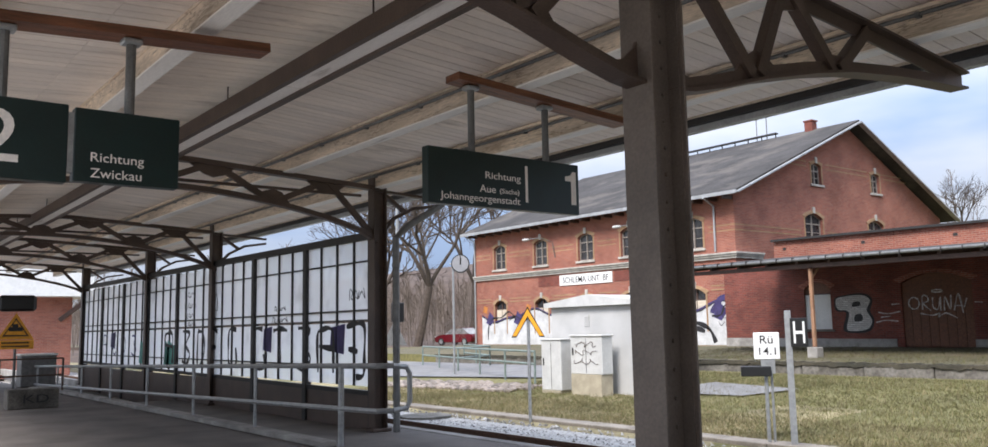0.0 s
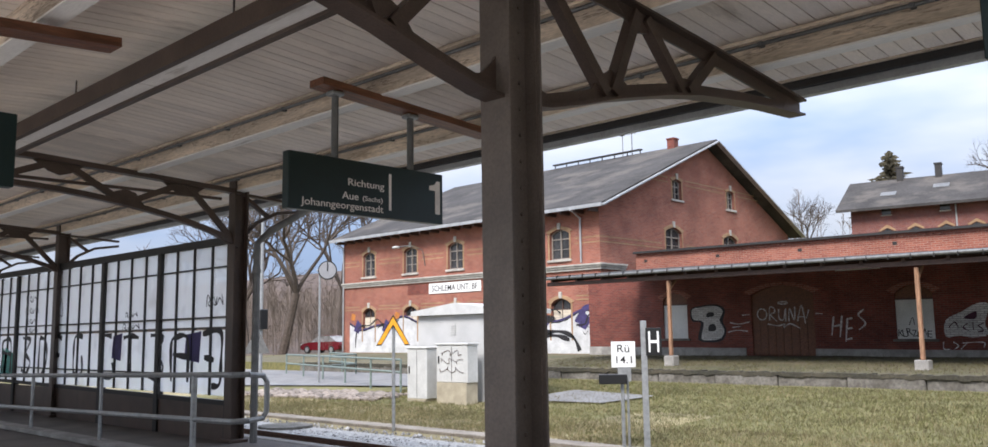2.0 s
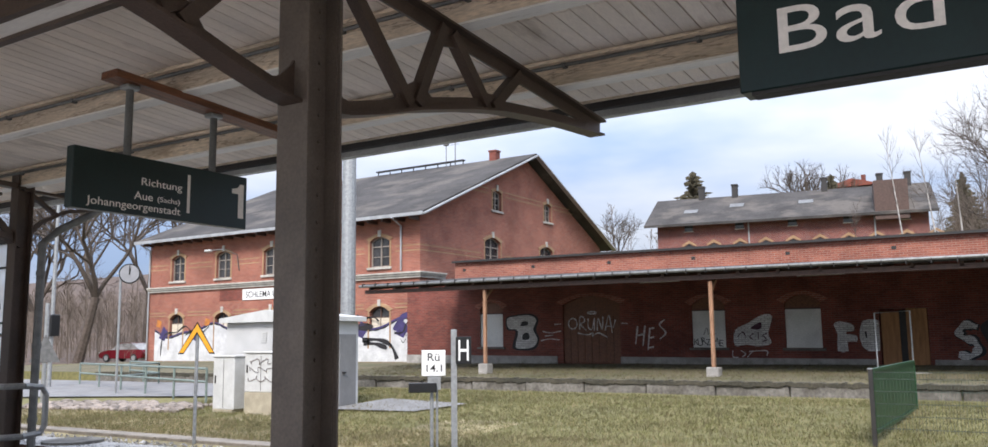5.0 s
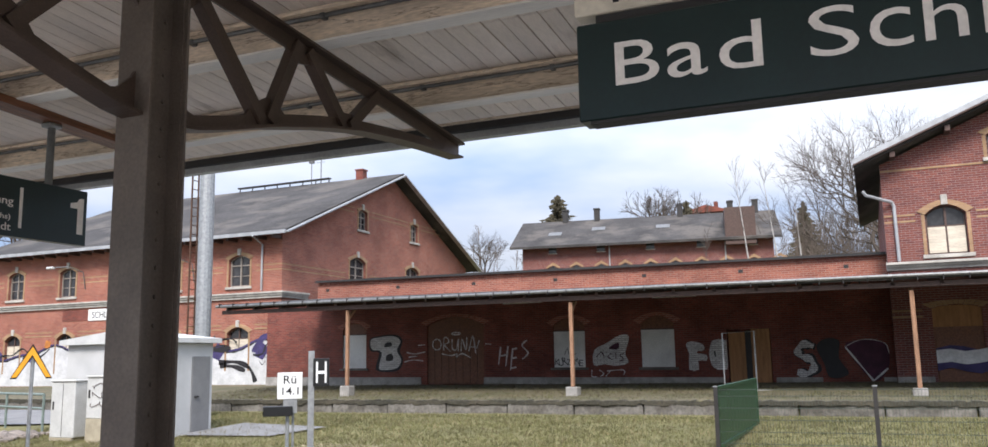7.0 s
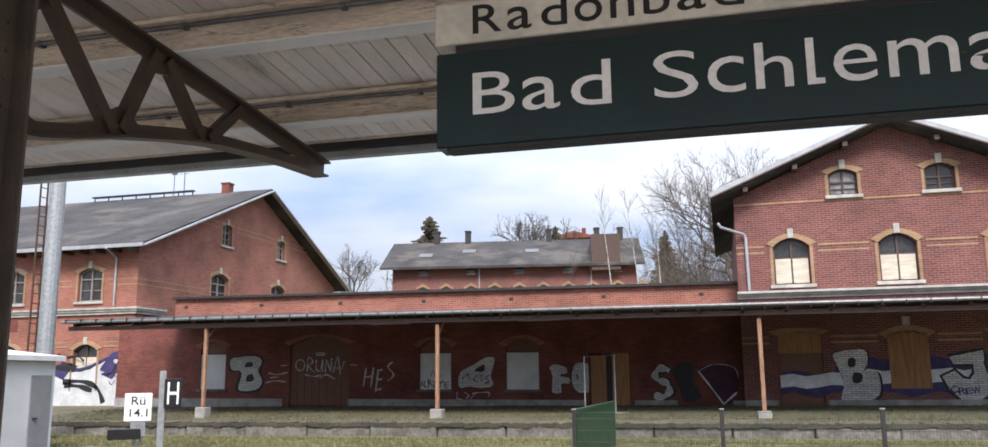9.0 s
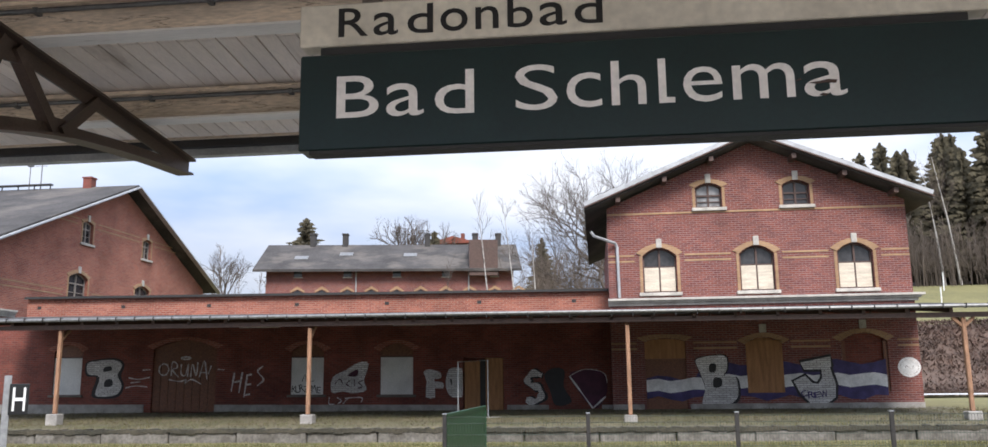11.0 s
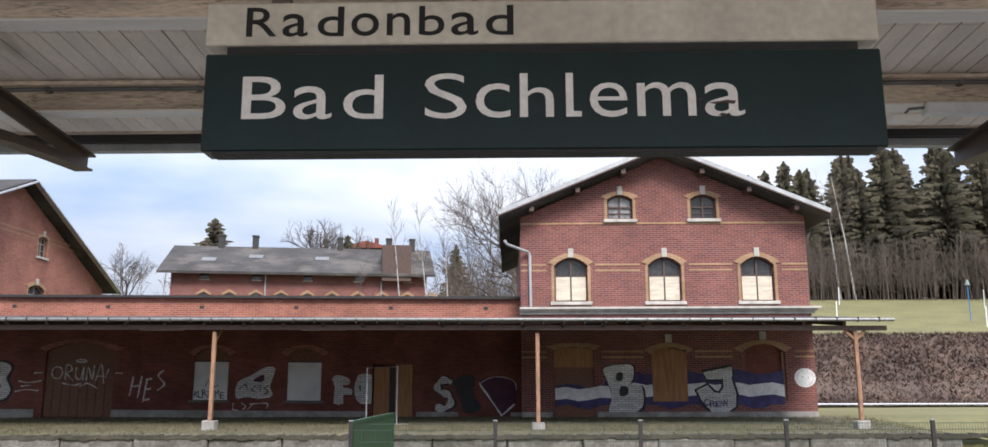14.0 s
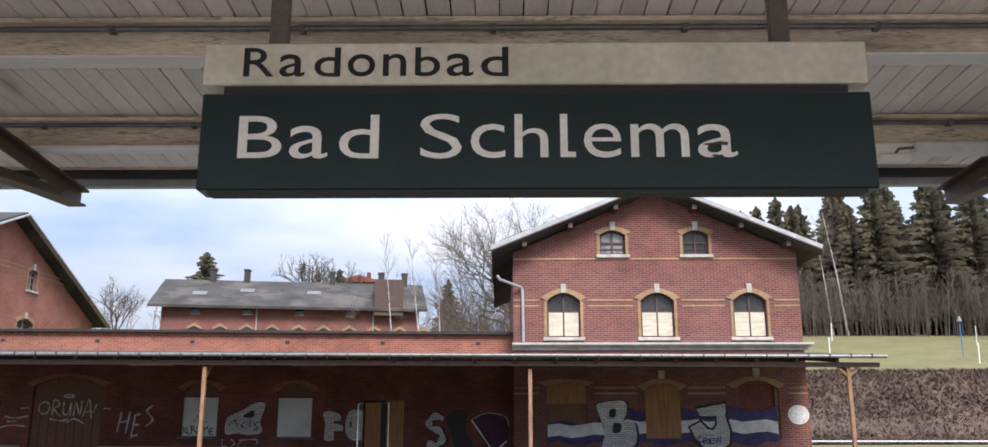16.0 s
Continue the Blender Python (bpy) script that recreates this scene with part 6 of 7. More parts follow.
# curved letter with its dark shadow
fr = (-2.76, 0.76, -2.05, 1.91)
curve = [[(0.95, 0.9), (0.5, 0.97), (0.2, 0.8), (0.3, 0.62), (0.75, 0.5), (0.9, 0.28), (0.6, 0.08), (0.1, 0.12)]]
sprayed(wing, (fr[0] + 0.06, fr[1] - 0.02, fr[2] + 0.06, fr[3] - 0.02), curve, 0.42, y, M_gr_k, "black sprayed outline")
sprayed(wing, fr, curve, 0.29, y - 0.005, M_gr_b, "white sprayed curved letter on brick")
blot(wing, (-2.0, 0.7, -1.0, 2.05), [(0.0, 0.8), (0.3, 1.0), (0.75, 0.95), (0.72, 0.5), (1.0, 0.1), (0.4, 0.0), (0.2, 0.4)], y - 0.001, M_gr_k, "black sprayed field")
# wine red pointed field with a white edge
fr = (-1.06, 0.6, 0.32, 2.0)
edge = [(0.0, 0.83), (0.3, 0.98), (0.62, 1.0), (0.93, 0.9), (1.0, 0.66), (0.95, 0.3), (0.6, 0.0)]
blot(wing, fr, edge, y - 0.014, M_gr_r, "wine red sprayed field", 3)
sprayed(wing, fr, [[(0.0, 0.83), (0.3, 0.42), (0.6, 0.0)], [(0.6, 0.0), (0.95, 0.3)]], 0.07, y - 0.02, M_gr_w, "white sprayed edge")
sprayed(wing, fr, [[(0.0, 0.83), (0.3, 0.98), (0.62, 1.0), (0.93, 0.9), (1.0, 0.66)]], 0.03, y - 0.02, M_gr_l, "thin pale sprayed edge")
tag_row("KURZEME", 1.15, 0.24, M_gr_k, wing, -11.75, WY + 0.045, 1.18, 5, "black sprayed tag", 0.0)
sprayed(wing, (-11.4, 1.5, -10.8, 1.95), [[(0.1, 0.2), (0.3, 0.8), (0.4, 0.2)], [(0.6, 0.8), (0.62, 0.2), (0.9, 0.3)]], 0.03, WY + 0.045, M_gr_k, "black sprayed stroke")
y = BY - 0.068
bm = B()
top = [(1.7 + k * 0.41, (2.12 if k > 4 else 1.62) + 0.1 * math.sin(k * 1.3)) for k in range(21)]
bot = [(1.7 + k * 0.41, 0.9 + 0.1 * math.sin(k * 1.7)) for k in range(21)]
for k in range(20):
    flat(bm, [bot[k], bot[k + 1], top[k + 1], top[k]], y)
spray("graffiti", bm, M_gr_p, Bd, "dark purple sprayed band")
bm = B()
for k in range(20):
    c0, c1 = (1.5 - 0.14 * step(6, 3, q) + 0.05 * math.sin(q * 2.1) for q in (k, k + 1))
    flat(bm, [(top[k][0], c0 - 0.22), (top[k + 1][0], c1 - 0.22), (top[k + 1][0], c1 + 0.2), (top[k][0], c0 + 0.2)], y, 0.004)
spray("graffiti", bm, M_gr_w, Bd, "white sprayed stripe")
bm = B()
obox(bm, front(BY), 5.2, 1.08, -0.085, 6.45, 2.9, -0.075)
spray("boarding", bm, M_ply, Bd, "plywood board")
fr = (3.44, 0.55, 4.89, 2.38)
bee = [(0.0, 0.92), (0.2, 0.98), (0.7, 1.0), (0.74, 0.75), (0.66, 0.62), (0.92, 0.6), (0.98, 0.42), (0.95, 0.2), (0.75, 0.08), (0.38, 0.04), (0.12, 0.08), (0.2, 0.4), (0.12, 0.62), (0.04, 0.8)]
blot(Bd, (fr[0] - 0.03, fr[1] - 0.09, fr[2] + 0.08, fr[3] + 0.03), bee, y - 0.006, M_gr_k, "black sprayed outline")
blot(Bd, fr, bee, y - 0.012, M_gr_b, "white sprayed block letter on brick")
for pts in ([(0.32, 0.7), (0.46, 0.7), (0.48, 0.84), (0.34, 0.84)], [(0.4, 0.4), (0.58, 0.42), (0.6, 0.56), (0.42, 0.58)]):
    blot(Bd, fr, pts, y - 0.018, M_gr_k, "black sprayed counter", 3)
JJ = [(7.02, 2.1), (8.06, 2.3), (8.06, 1.98), (8.02, 1.9), (8.17, 1.35), (8.13, 0.9), (7.8, 0.66), (7.3, 0.7), (6.97, 1.03), (6.76, 1.47), (7.16, 1.65), (7.38, 1.4), (7.58, 1.36), (7.73, 1.55), (7.72, 1.86), (7.14, 1.86)]
for m_, gx_, d, lab in ((M_gr_k, 0.09, 0.006, "black sprayed outline"), (M_gr_b, 0.0, 0.012, "white sprayed letter on brick")):
    bm = B()
    cz = []
    for k, (px_, pz_) in enumerate(JJ):
        a_, b_ = JJ[k - 1], JJ[(k + 1) % len(JJ)]
        t_ = Vector((b_[0] - a_[0], b_[1] - a_[1])).normalized()
        cz.append((px_ - t_.y * gx_, pz_ + t_.x * gx_))
    flat(bm, cz, y, d)
    spray("graffiti", bm, m_, Bd, lab)
tag_row("CREW", 0.85, 0.24, M_gr_p, Bd, 7.0, y - 0.018, 0.9, 7, "purple sprayed word", 0.02)
bm = B()
flat(bm, [(10.66 + 0.38 * math.cos(k * math.tau / 20), 1.9 + 0.34 * math.sin(k * math.tau / 20)) for k in range(20)], y)
spray("graffiti", bm, M_gr_w, Bd, "white sprayed round badge")
bm = B()
for k in range(14):
    a, b = k * math.tau / 14, (k + 0.7) * math.tau / 14
    bar(bm, (10.66 + 0.3 * math.cos(a), y - 0.005, 1.9 + 0.26 * math.sin(a)), (10.66 + 0.3 * math.cos(b), y - 0.005, 1.9 + 0.26 * math.sin(b)), 0.004, 0.03)
scrawl(bm, 10.5, 10.82, y - 0.002, 1.82, 1.96, 2, 4, 0.012)
spray("graffiti", bm, M_gr_l, Bd, "faint drawing")
# long mural on building A
y = AY - 0.006
def wave(x, ph):
    return 2.25 + 0.3 * math.sin(x * 0.9 + ph) + 0.1 * math.sin(x * 2.3 + ph)
xs = [-45.6 + 0.35 * k for k in range(57)]
for m_, ph, lo, up_, d, lab in ((M_gr_p, 0.25, 0.9, 0.12, 0.0, "purple sprayed mural edge"), (M_mural, 0.2, 0.55, 0.0, 0.004, "white sprayed mural")):
    bm = B()
    for a, b in zip(xs, xs[1:]):
        flat(bm, [(a, lo), (b, lo), (b, wave(b, ph) + up_), (a, wave(a, ph) + up_)], y, d)
    spray("graffiti", bm, m_, A, lab)
sprayed(A, (0, 0, 1, 1), [[(x, wave(x, 0.2)) for x in xs]], 0.1, y - 0.008, M_gr_k, "black sprayed mural line")
for x in (-45.2, -42.4, -38.5, -29.8, -27.2):
    bm = B()
    flat(bm, [(x, 1.9), (x + 0.5, 1.7), (x + 0.9, 2.2), (x + 0.4, 2.6)], y, 0.01)
    spray("graffiti", bm, M_gr_p, A, "purple sprayed field")
for x in (-45.5, -41.2):
    bm = B()
    flat(bm, [(x, 2.6), (x + 0.4, 2.5), (x + 0.5, 2.9), (x + 0.1, 3.0)], y, 0.002)
    spray("graffiti", bm, M_gr_o, A, "orange sprayed field")
ya = y - 0.014
fr = (-30.2, 0.55, -25.75, 3.1)
sprayed(A, fr, [[(0.2, 0.42), (0.45, 0.42), (0.62, 0.3), (0.7, 0.05)], [(0.22, 0.36), (0.4, 0.34), (0.56, 0.26)]], 0.26, ya, M_gr_k, "thick black sprayed curve")
sprayed(A, fr, [[(0.12, 0.92), (0.2, 0.85), (0.36, 0.86), (0.44, 0.78)], [(0.1, 0.68), (0.22, 0.74), (0.36, 0.68), (0.24, 0.62), (0.1, 0.68)], [(0.66, 0.55), (0.78, 0.56), (0.84, 0.74), (0.98, 0.84)]], 0.11, ya, M_gr_k, "black sprayed mural line")
blot(A, fr, [(0.1, 0.66), (0.26, 0.72), (0.34, 0.66), (0.24, 0.6)], ya - 0.003, M_gr_k, "black sprayed eye")
blot(A, fr, [(0.64, 0.62), (0.74, 0.6), (0.8, 0.8), (0.96, 0.95), (0.78, 0.92), (0.7, 0.78)], ya + 0.002, M_gr_p, "purple sprayed field")
sprayed(A, (-27.0, 1.4, -25.85, 2.15), [[(0.05, 0.95), (0.05, 0.55), (0.1, 0.75), (0.25, 0.8)], [(0.35, 0.8), (0.35, 0.6), (0.5, 0.6), (0.5, 0.9)], [(0.7, 0.9), (0.6, 0.7), (0.72, 0.58)], [(0.8, 0.95), (0.8, 0.55)], [(0.1, 0.35), (0.25, 0.1), (0.4, 0.35)], [(0.5, 0.35), (0.5, 0.05), (0.7, 0.1)], [(0.95, 0.35), (0.78, 0.3), (0.92, 0.12), (0.76, 0.05)]], 0.045, ya, M_gr_k, "black scribbled tag")
sprayed(A, (-45.6, 0.6, -40.5, 3.0), [[(0.12, 0.1), (0.14, 0.5), (0.24, 0.66), (0.4, 0.68), (0.55, 0.82), (0.68, 0.6)], [(0.55, 0.6), (0.66, 0.7), (0.8, 0.62), (0.95, 0.8)]], 0.12, ya, M_gr_k, "black sprayed mural line")
# letters on the glazed screen
ys = SY - 0.036
glyphs = {
    "hook": [[(0.0, 0.95), (0.5, 1.0), (0.95, 0.95), (0.95, 0.4), (0.9, 0.0), (0.5, -0.05)], [(0.1, 0.5), (0.6, 0.45)]],
    "mouth": [[(0.05, 0.0), (0.0, 0.75), (0.3, 0.9), (0.9, 0.85), (0.95, 0.0)], [(0.1, 0.55), (0.9, 0.5)]],
    "tee": [[(0.0, 0.9), (0.5, 0.95), (1.0, 0.9)], [(0.5, 0.95), (0.55, 0.05)]],
    "bracket": [[(0.8, 0.95), (0.1, 0.9), (0.1, 0.1), (0.9, 0.05), (0.9, 0.35)]],
    "cup": [[(0.9, 0.95), (0.3, 0.95), (0.2, 0.5), (0.3, 0.05), (0.9, 0.1), (0.85, 0.5)]],
    "eff": [[(0.1, 0.0), (0.12, 0.95), (0.8, 0.92)], [(0.12, 0.5), (0.65, 0.5)]],
    "dee": [[(0.1, 0.95), (0.1, 0.0), (0.6, 0.15), (0.8, 0.5), (0.6, 0.88), (0.1, 0.95)]],
    "three": [[(0.05, 0.95), (0.8, 0.9), (0.4, 0.55), (0.85, 0.3), (0.5, 0.0), (0.0, 0.1)]],
}
for k, (x, g) in enumerate(((-13.3, "hook"), (-14.35, "mouth"), (-15.15, "three"), (-16.2, "tee"), (-17.2, "bracket"), (-18.6, "cup"), (-19.6, "eff"), (-20.4, "dee"), (-21.4, "three"), (-22.7, "mouth"))):
    sprayed(scr, (x, 0.84, x + 0.62, 1.64), glyphs[g], 0.11, ys, M_gr_k, "black sprayed letter stroke")
for x, g in ((-25.6, "three"), (-26.6, "dee"), (-27.6, "cup"), (-28.6, "eff")):
    sprayed(scr, (x, 1.0, x + 0.5, 1.55), glyphs[g], 0.06, ys, M_gr_p, "purple sprayed letter stroke")
for x0, z0, x1, z1 in ((-13.2, 2.0, -12.68, 2.22), (-16.15, 1.92, -15.65, 2.02), (-16.25, 1.7, -15.55, 1.82), (-21.3, 2.1, -20.5, 2.28), (-21.3, 2.34, -20.6, 2.55), (-21.3, 1.7, -20.5, 1.83), (-21.2, 1.88, -20.6, 2.04)):
    sprayed(scr, (x0, z0, x1, z1), [[(0.0, 0.1), (0.05, 0.95), (0.2, 0.6), (0.1, 0.3), (0.25, 0.1)], [(0.3, 0.2), (0.42, 0.8), (0.55, 0.2), (0.35, 0.4)], [(0.62, 0.8), (0.6, 0.2), (0.78, 0.7), (0.98, 0.2), (0.9, 0.95)]], 0.028, ys, M_gr_k, "black scribbled tag")
sprayed(scr, (-19.35, 2.05, -19.05, 2.4), [[(0, 0), (0.4, 1), (0.7, 0), (0, 0.05)]], 0.03, ys, M_gr_k, "black scribbled tag")
bm = B()
for x, w in ((-13.9, 0.5), (-16.7, 0.4), (-27.8, 0.5), (-24.6, 0.3)):
    flat(bm, [(x, 1.2), (x + w, 1.15), (x + w * 1.1, 1.65), (x + 0.05, 1.6)], SY - 0.03)
spray("graffiti", bm, M_gr_p, scr, "purple sprayed fields")
bm = B()
for x, w in ((-24.9, 0.5), (-22.6, 0.6), (-22.8, 0.4)):
    flat(bm, [(x, 0.8), (x + w, 0.78), (x + w * 1.1, 1.25), (x + 0.1, 1.4)], SY - 0.032)
spray("graffiti", bm, M_gr_t, scr, "turquoise sprayed fields")

# ---- background ----
C = thing("far_brick_building", (0, 0, 0), "long red brick building with grey roof on the slope behind", "building")
bm = B()
box(bm, -27.6, 70, 5.0, -6.0, 80, 10.6)
part("wall", bm, M_brick_b, C)
bm = B()
prism(bm, [(69.2, 10.55), (75, 13.4), (80.8, 10.55), (80.8, 10.35), (75, 13.15), (69.2, 10.35)], "x", -28.6, -5.3)
part("roof", bm, M_slate, C)
bm = B()
box(bm, -9.9, 69.3, 10.0, -7.4, 73, 12.9)
part("fire_wall", bm, M_frame, C, "dark stepped brick wall through the roof")
for x in (-21.4, -13.7, -9.2, -24.4, -7.0):
    bm = B()
    box(bm, x - 0.25, 74.5, 12.6, x + 0.25, 75.2, 14.2, 0.02)
    box(bm, x - 0.3, 74.45, 14.2, x + 0.3, 75.25, 14.32)
    part("chimney", bm, M_dark, C)
for k in range(5):
    x = -25.2 + 4.3 * k
    w = new("window")
    w.parent = C
    bm = B()
    box(bm, x, 69.95, 10.0, x + 0.7, 70.02, 10.45)
    part("pane", bm, M_pane, w)
    bm = B()
    box(bm, x - 0.06, 69.92, 9.92, x + 0.76, 69.99, 9.99)
    part("sill", bm, M_stone, w)
    for j in (0, 1):
        w = new("window")
        w.parent = C
        xx = x + j * 2.1 - 0.1
        bm = B()
        prism(bm, [(xx, 7.2), (xx + 0.9, 7.2), (xx + 0.9, 8.7), (xx + 0.45, 8.95), (xx, 8.7)], "y", 69.93, 70.02)
        part("pane", bm, M_pane, w)
        bm = B()
        prism(bm, [(xx - 0.15, 8.75), (xx + 0.45, 9.02), (xx + 1.05, 8.75), (xx + 1.05, 8.9), (xx + 0.45, 9.25), (xx - 0.15, 8.9)], "y", 69.9, 70.0)
        part("brick_arch", bm, M_brick_y, w)
for x in (-19.8, -9.95):
    bm = B()
    tube(bm, [(x, 69.9, 10.4), (x, 69.9, 5)], 0.06)
    part("downpipe", bm, M_zinc, C)
for x, z in ((-25.5, 11.6), (-21.6, 12.0), (-15.8, 11.9)):
    bm = B()
    yy = 69.2 + (z - 10.55) / 0.491
    prism(bm, [(yy, z + 0.02), (yy + 0.7, z + 0.37), (yy + 0.7, z + 0.42), (yy, z + 0.07)], "x", x, x + 1.2)
    part("skylight", bm, M_galv_d, C)
C.matrix_world = Matrix.Translation((-5.8, 69.2, 0)) @ Matrix.Rotation(radians(9.7), 4, "Z") @ Matrix.Diagonal((0.917, 1, 1, 1)) @ Matrix.Translation((5.3, -69.2, 0))
H2 = thing("far_house", (0, 0, 0), "red roofed house far behind the trees", "house")
bm = B()
box(bm, -22, 116, 6, -16, 124, 20.5)
part("wall", bm, M_conc, H2)
bm = B()
prism(bm, [(-22.6, 20.2), (-19, 21.2), (-15.6, 20.2)], "y", 115, 125)
part("roof", bm, mat("red tile roof", (0.24, 0.07, 0.045), 0.85, scale=1, vary=0.35), H2)
for x in (-18.5, -16.6):
    bm = B()
    box(bm, x, 119, 20.6, x + 0.5, 119.6, 22.2)
    part("chimney", bm, M_brick_d, H2)


def limb(bm, a, d, length, r, depth, rng, spread):
    """A branch that bends, thins and forks."""
    pts = [a]
    n = 4 if depth > 2 else 3
    dirv = d.copy()
    for k in range(n):
        dirv = (dirv + Vector((rng.uniform(-1, 1), rng.uniform(-1, 1), rng.uniform(-0.35, 0.75))) * 0.18).normalized()
        pts.append(pts[-1] + dirv * length / n)
    tube(bm, pts, r, 6 if depth > 3 else (4 if depth > 1 else 3), r * (0.6 if depth else 0.3), cap=False)
    if depth == 0:
        return
    kids = rng.randint(3, 4) if depth > 1 else rng.randint(3, 5)
    for k in range(kids):
        t = rng.uniform(0.45, 1.0) if k else 1.0
        i = min(n - 1, int(t * n))
        p = pts[i] + (pts[i + 1] - pts[i]) * (t * n - i if i < n - 1 else 1.0)
        side_v = dirv.cross(Vector((rng.uniform(-1, 1), rng.uniform(-1, 1), rng.uniform(-1, 1)))).normalized()
        nd = (dirv * rng.uniform(0.6, 1.0) + side_v * spread * rng.uniform(0.6, 1.1) + Vector((0, 0, 0.15))).normalized()
        limb(bm, p, nd, length * rng.uniform(0.58, 0.78), r * 0.58, depth - 1, rng, spread)


def bare_tree(name, x, y, height, seed, label, depth=5, lean=(0, 0), spread=0.75, r=None, z=None, trunk=0.28):
    rng = random.Random(seed)
    t = thing(name, (x, y, ground_z(x, y) - 0.2 if z is None else z), label, "tree", "bare trees")
    r = r or height * 0.02
    bm = B()
    top = Vector((lean[0], lean[1], height * trunk))
    tube(bm, [(0, 0, 0), tuple(top * 0.4 + Vector((0.05, 0, 0))), tuple(top)], r * 1.25, 8, r * 0.9)
    part("trunk", bm, M_bark, t)
    bm = B()
    for k in range(4):
        a = k * math.tau / 4 + rng.uniform(-0.5, 0.5)
        d = Vector((math.cos(a) * spread * 0.75, math.sin(a) * spread * 0.75, 1.0)).normalized()
        limb(bm, top, d, height * 0.28, r * 0.62, depth - 1, rng, spread)
    part("crown", bm, M_twig, t)
    return t


def spruce(seed):
    """Trunk and crown of a spruce 1 m tall, to be scaled: whorls of drooping, ragged boughs."""
    rng = random.Random(seed)
    t = thing("spruce", (0, 0, 0), "tall dark green spruce on the slope", "tree", "spruces")
    bm = B()
    tube(bm, [(0, 0, 0), (0, 0, 10)], 0.16, 7, 0.02)
    part("trunk", bm, M_bark, t)
    bm = B()
    for k in range(46):
        u = k / 45
        z = 1.2 + 8.7 * u
        reach = (2.7 * (1 - u) ** 0.75 + 0.15) * rng.uniform(0.86, 1.08)
        lean = rng.uniform(0, math.tau)
        for j in range(17 if u < 0.7 else 9):
            a = rng.uniform(0, math.tau)
            L = reach * rng.uniform(0.35, 1.12) * (1 + 0.15 * math.cos(a - lean))
            ca, sa = math.cos(a), math.sin(a)
            droop = rng.uniform(0.12, 0.4)
            for i in range(7):
                w0 = L * (0.15 + 0.85 * i / 7)
                ww = (0.035 + 0.055 * (1 - i / 7)) * (0.5 + reach / 3)
                zz = z - droop * w0 * 0.8 + 0.12 * (w0 / max(reach, 0.3)) ** 2
                ang = rng.uniform(-0.9, 0.9)
                cx, cy = ca * w0, sa * w0
                px, py = -sa * math.cos(ang) * ww + ca * math.sin(ang) * ww, ca * math.cos(ang) * ww + sa * math.sin(ang) * ww
                vs = [bm.verts.new(p) for p in ((cx - ca * 0.1, cy - sa * 0.1, zz + 0.1), (cx + px, cy + py, zz - rng.uniform(0.04, 0.26)), (cx + ca * L * 0.22, cy + sa * L * 0.22, zz - rng.uniform(0, 0.1)), (cx - px, cy - py, zz - rng.uniform(0.04, 0.26)))]
                bm.faces.new(vs[:3])
                bm.faces.new((vs[0], vs[2], vs[3]))
    part("crown", bm, M_fir, t)
    return t


def put(t, x, y, height, turn, z=None, wide=1.0):
    s = height / 10
    zz = ground_z(x, y) - 0.2 if z is None else z
    t.matrix_basis = pose(x, y, zz, 0, 0, turn) @ Matrix.Diagonal((s * wide, s * wide, s, 1))


def again(t, x, y, height, turn, z=None, wide=1.0):
    c = copy_thing(t, pose(0, 0, 0))
    put(c, x, y, height, turn, z, wide)
    return c


sa_, sb_ = spruce(1), spruce(2)
put(sa_, -28.9, 84, 10.0, 0, 8.2, 1.6)
put(sb_, 44.0, 112, 20.0, 0)
rng = random.Random(21)
for k, (x, y, h) in enumerate(((33.5, 118, 18.5), (38.5, 112, 18), (41, 116, 19), (47.5, 108, 20.5), (51, 112, 21), (54.5, 107, 20), (57, 114, 22), (61, 110, 20), (65, 118, 23), (70, 113, 21), (49, 122, 22), (76, 120, 22), (84, 116, 22), (58, 126, 23), (36.5, 126, 17), (67, 130, 24), (29.5, 112, 15), (42.5, 124, 20), (53, 118, 22), (62.5, 120, 22), (73, 108, 19), (46, 118, 19), (44.5, 108, 17), (40, 132, 21), (52, 134, 23), (60, 136, 24), (69, 122, 23), (45, 138, 23), (79, 128, 25), (56, 121, 21))):
    again(sa_ if k % 2 else sb_, x, y, h, rng.uniform(0, 360))
again(sb_, -18.0, 96, 9.1, 40, 9.5, 1.3)
again(sb_, -5.5, 92, 8.6, 140, 8.2)

bare_tree("bare_tree", 2.2, 62, 17.5, 5, "wide bare deciduous tree behind the station", 7, spread=0.72, r=0.22, trunk=0.22)
bare_tree("bare_tree", 3.4, 70, 14, 9, "bare deciduous tree on the slope behind", 6)
bare_tree("bare_tree", -20.6, 100, 11.5, 12, "small bare tree on the slope behind", 6, z=9.5, r=0.32)
bare_tree("bare_tree", -46, 84, 8.5, 14, "bare tree between the distant houses", 6)
bare_tree("bare_tree", -39, 88, 7.5, 15, "bare tree between the distant houses", 5)
bare_tree("bare_tree", -62, 39.5, 17, 31, "tall bare tree with thick leaning trunk by the path", 6, (1.2, 0.5), 0.75, 0.33, trunk=0.3)
bare_tree("bare_tree", -66.5, 48.5, 17, 32, "tall bare tree near the station gable", 6, (0.5, 0), 0.7, 0.27, trunk=0.34)
bare_tree("bare_tree", -75, 44, 16, 33, "tall bare tree in the park", 6, (-1, 0), 0.75, 0.35)
bare_tree("bare_tree", 60, 90, 15, 41, "bare tree on the hillside", 5)
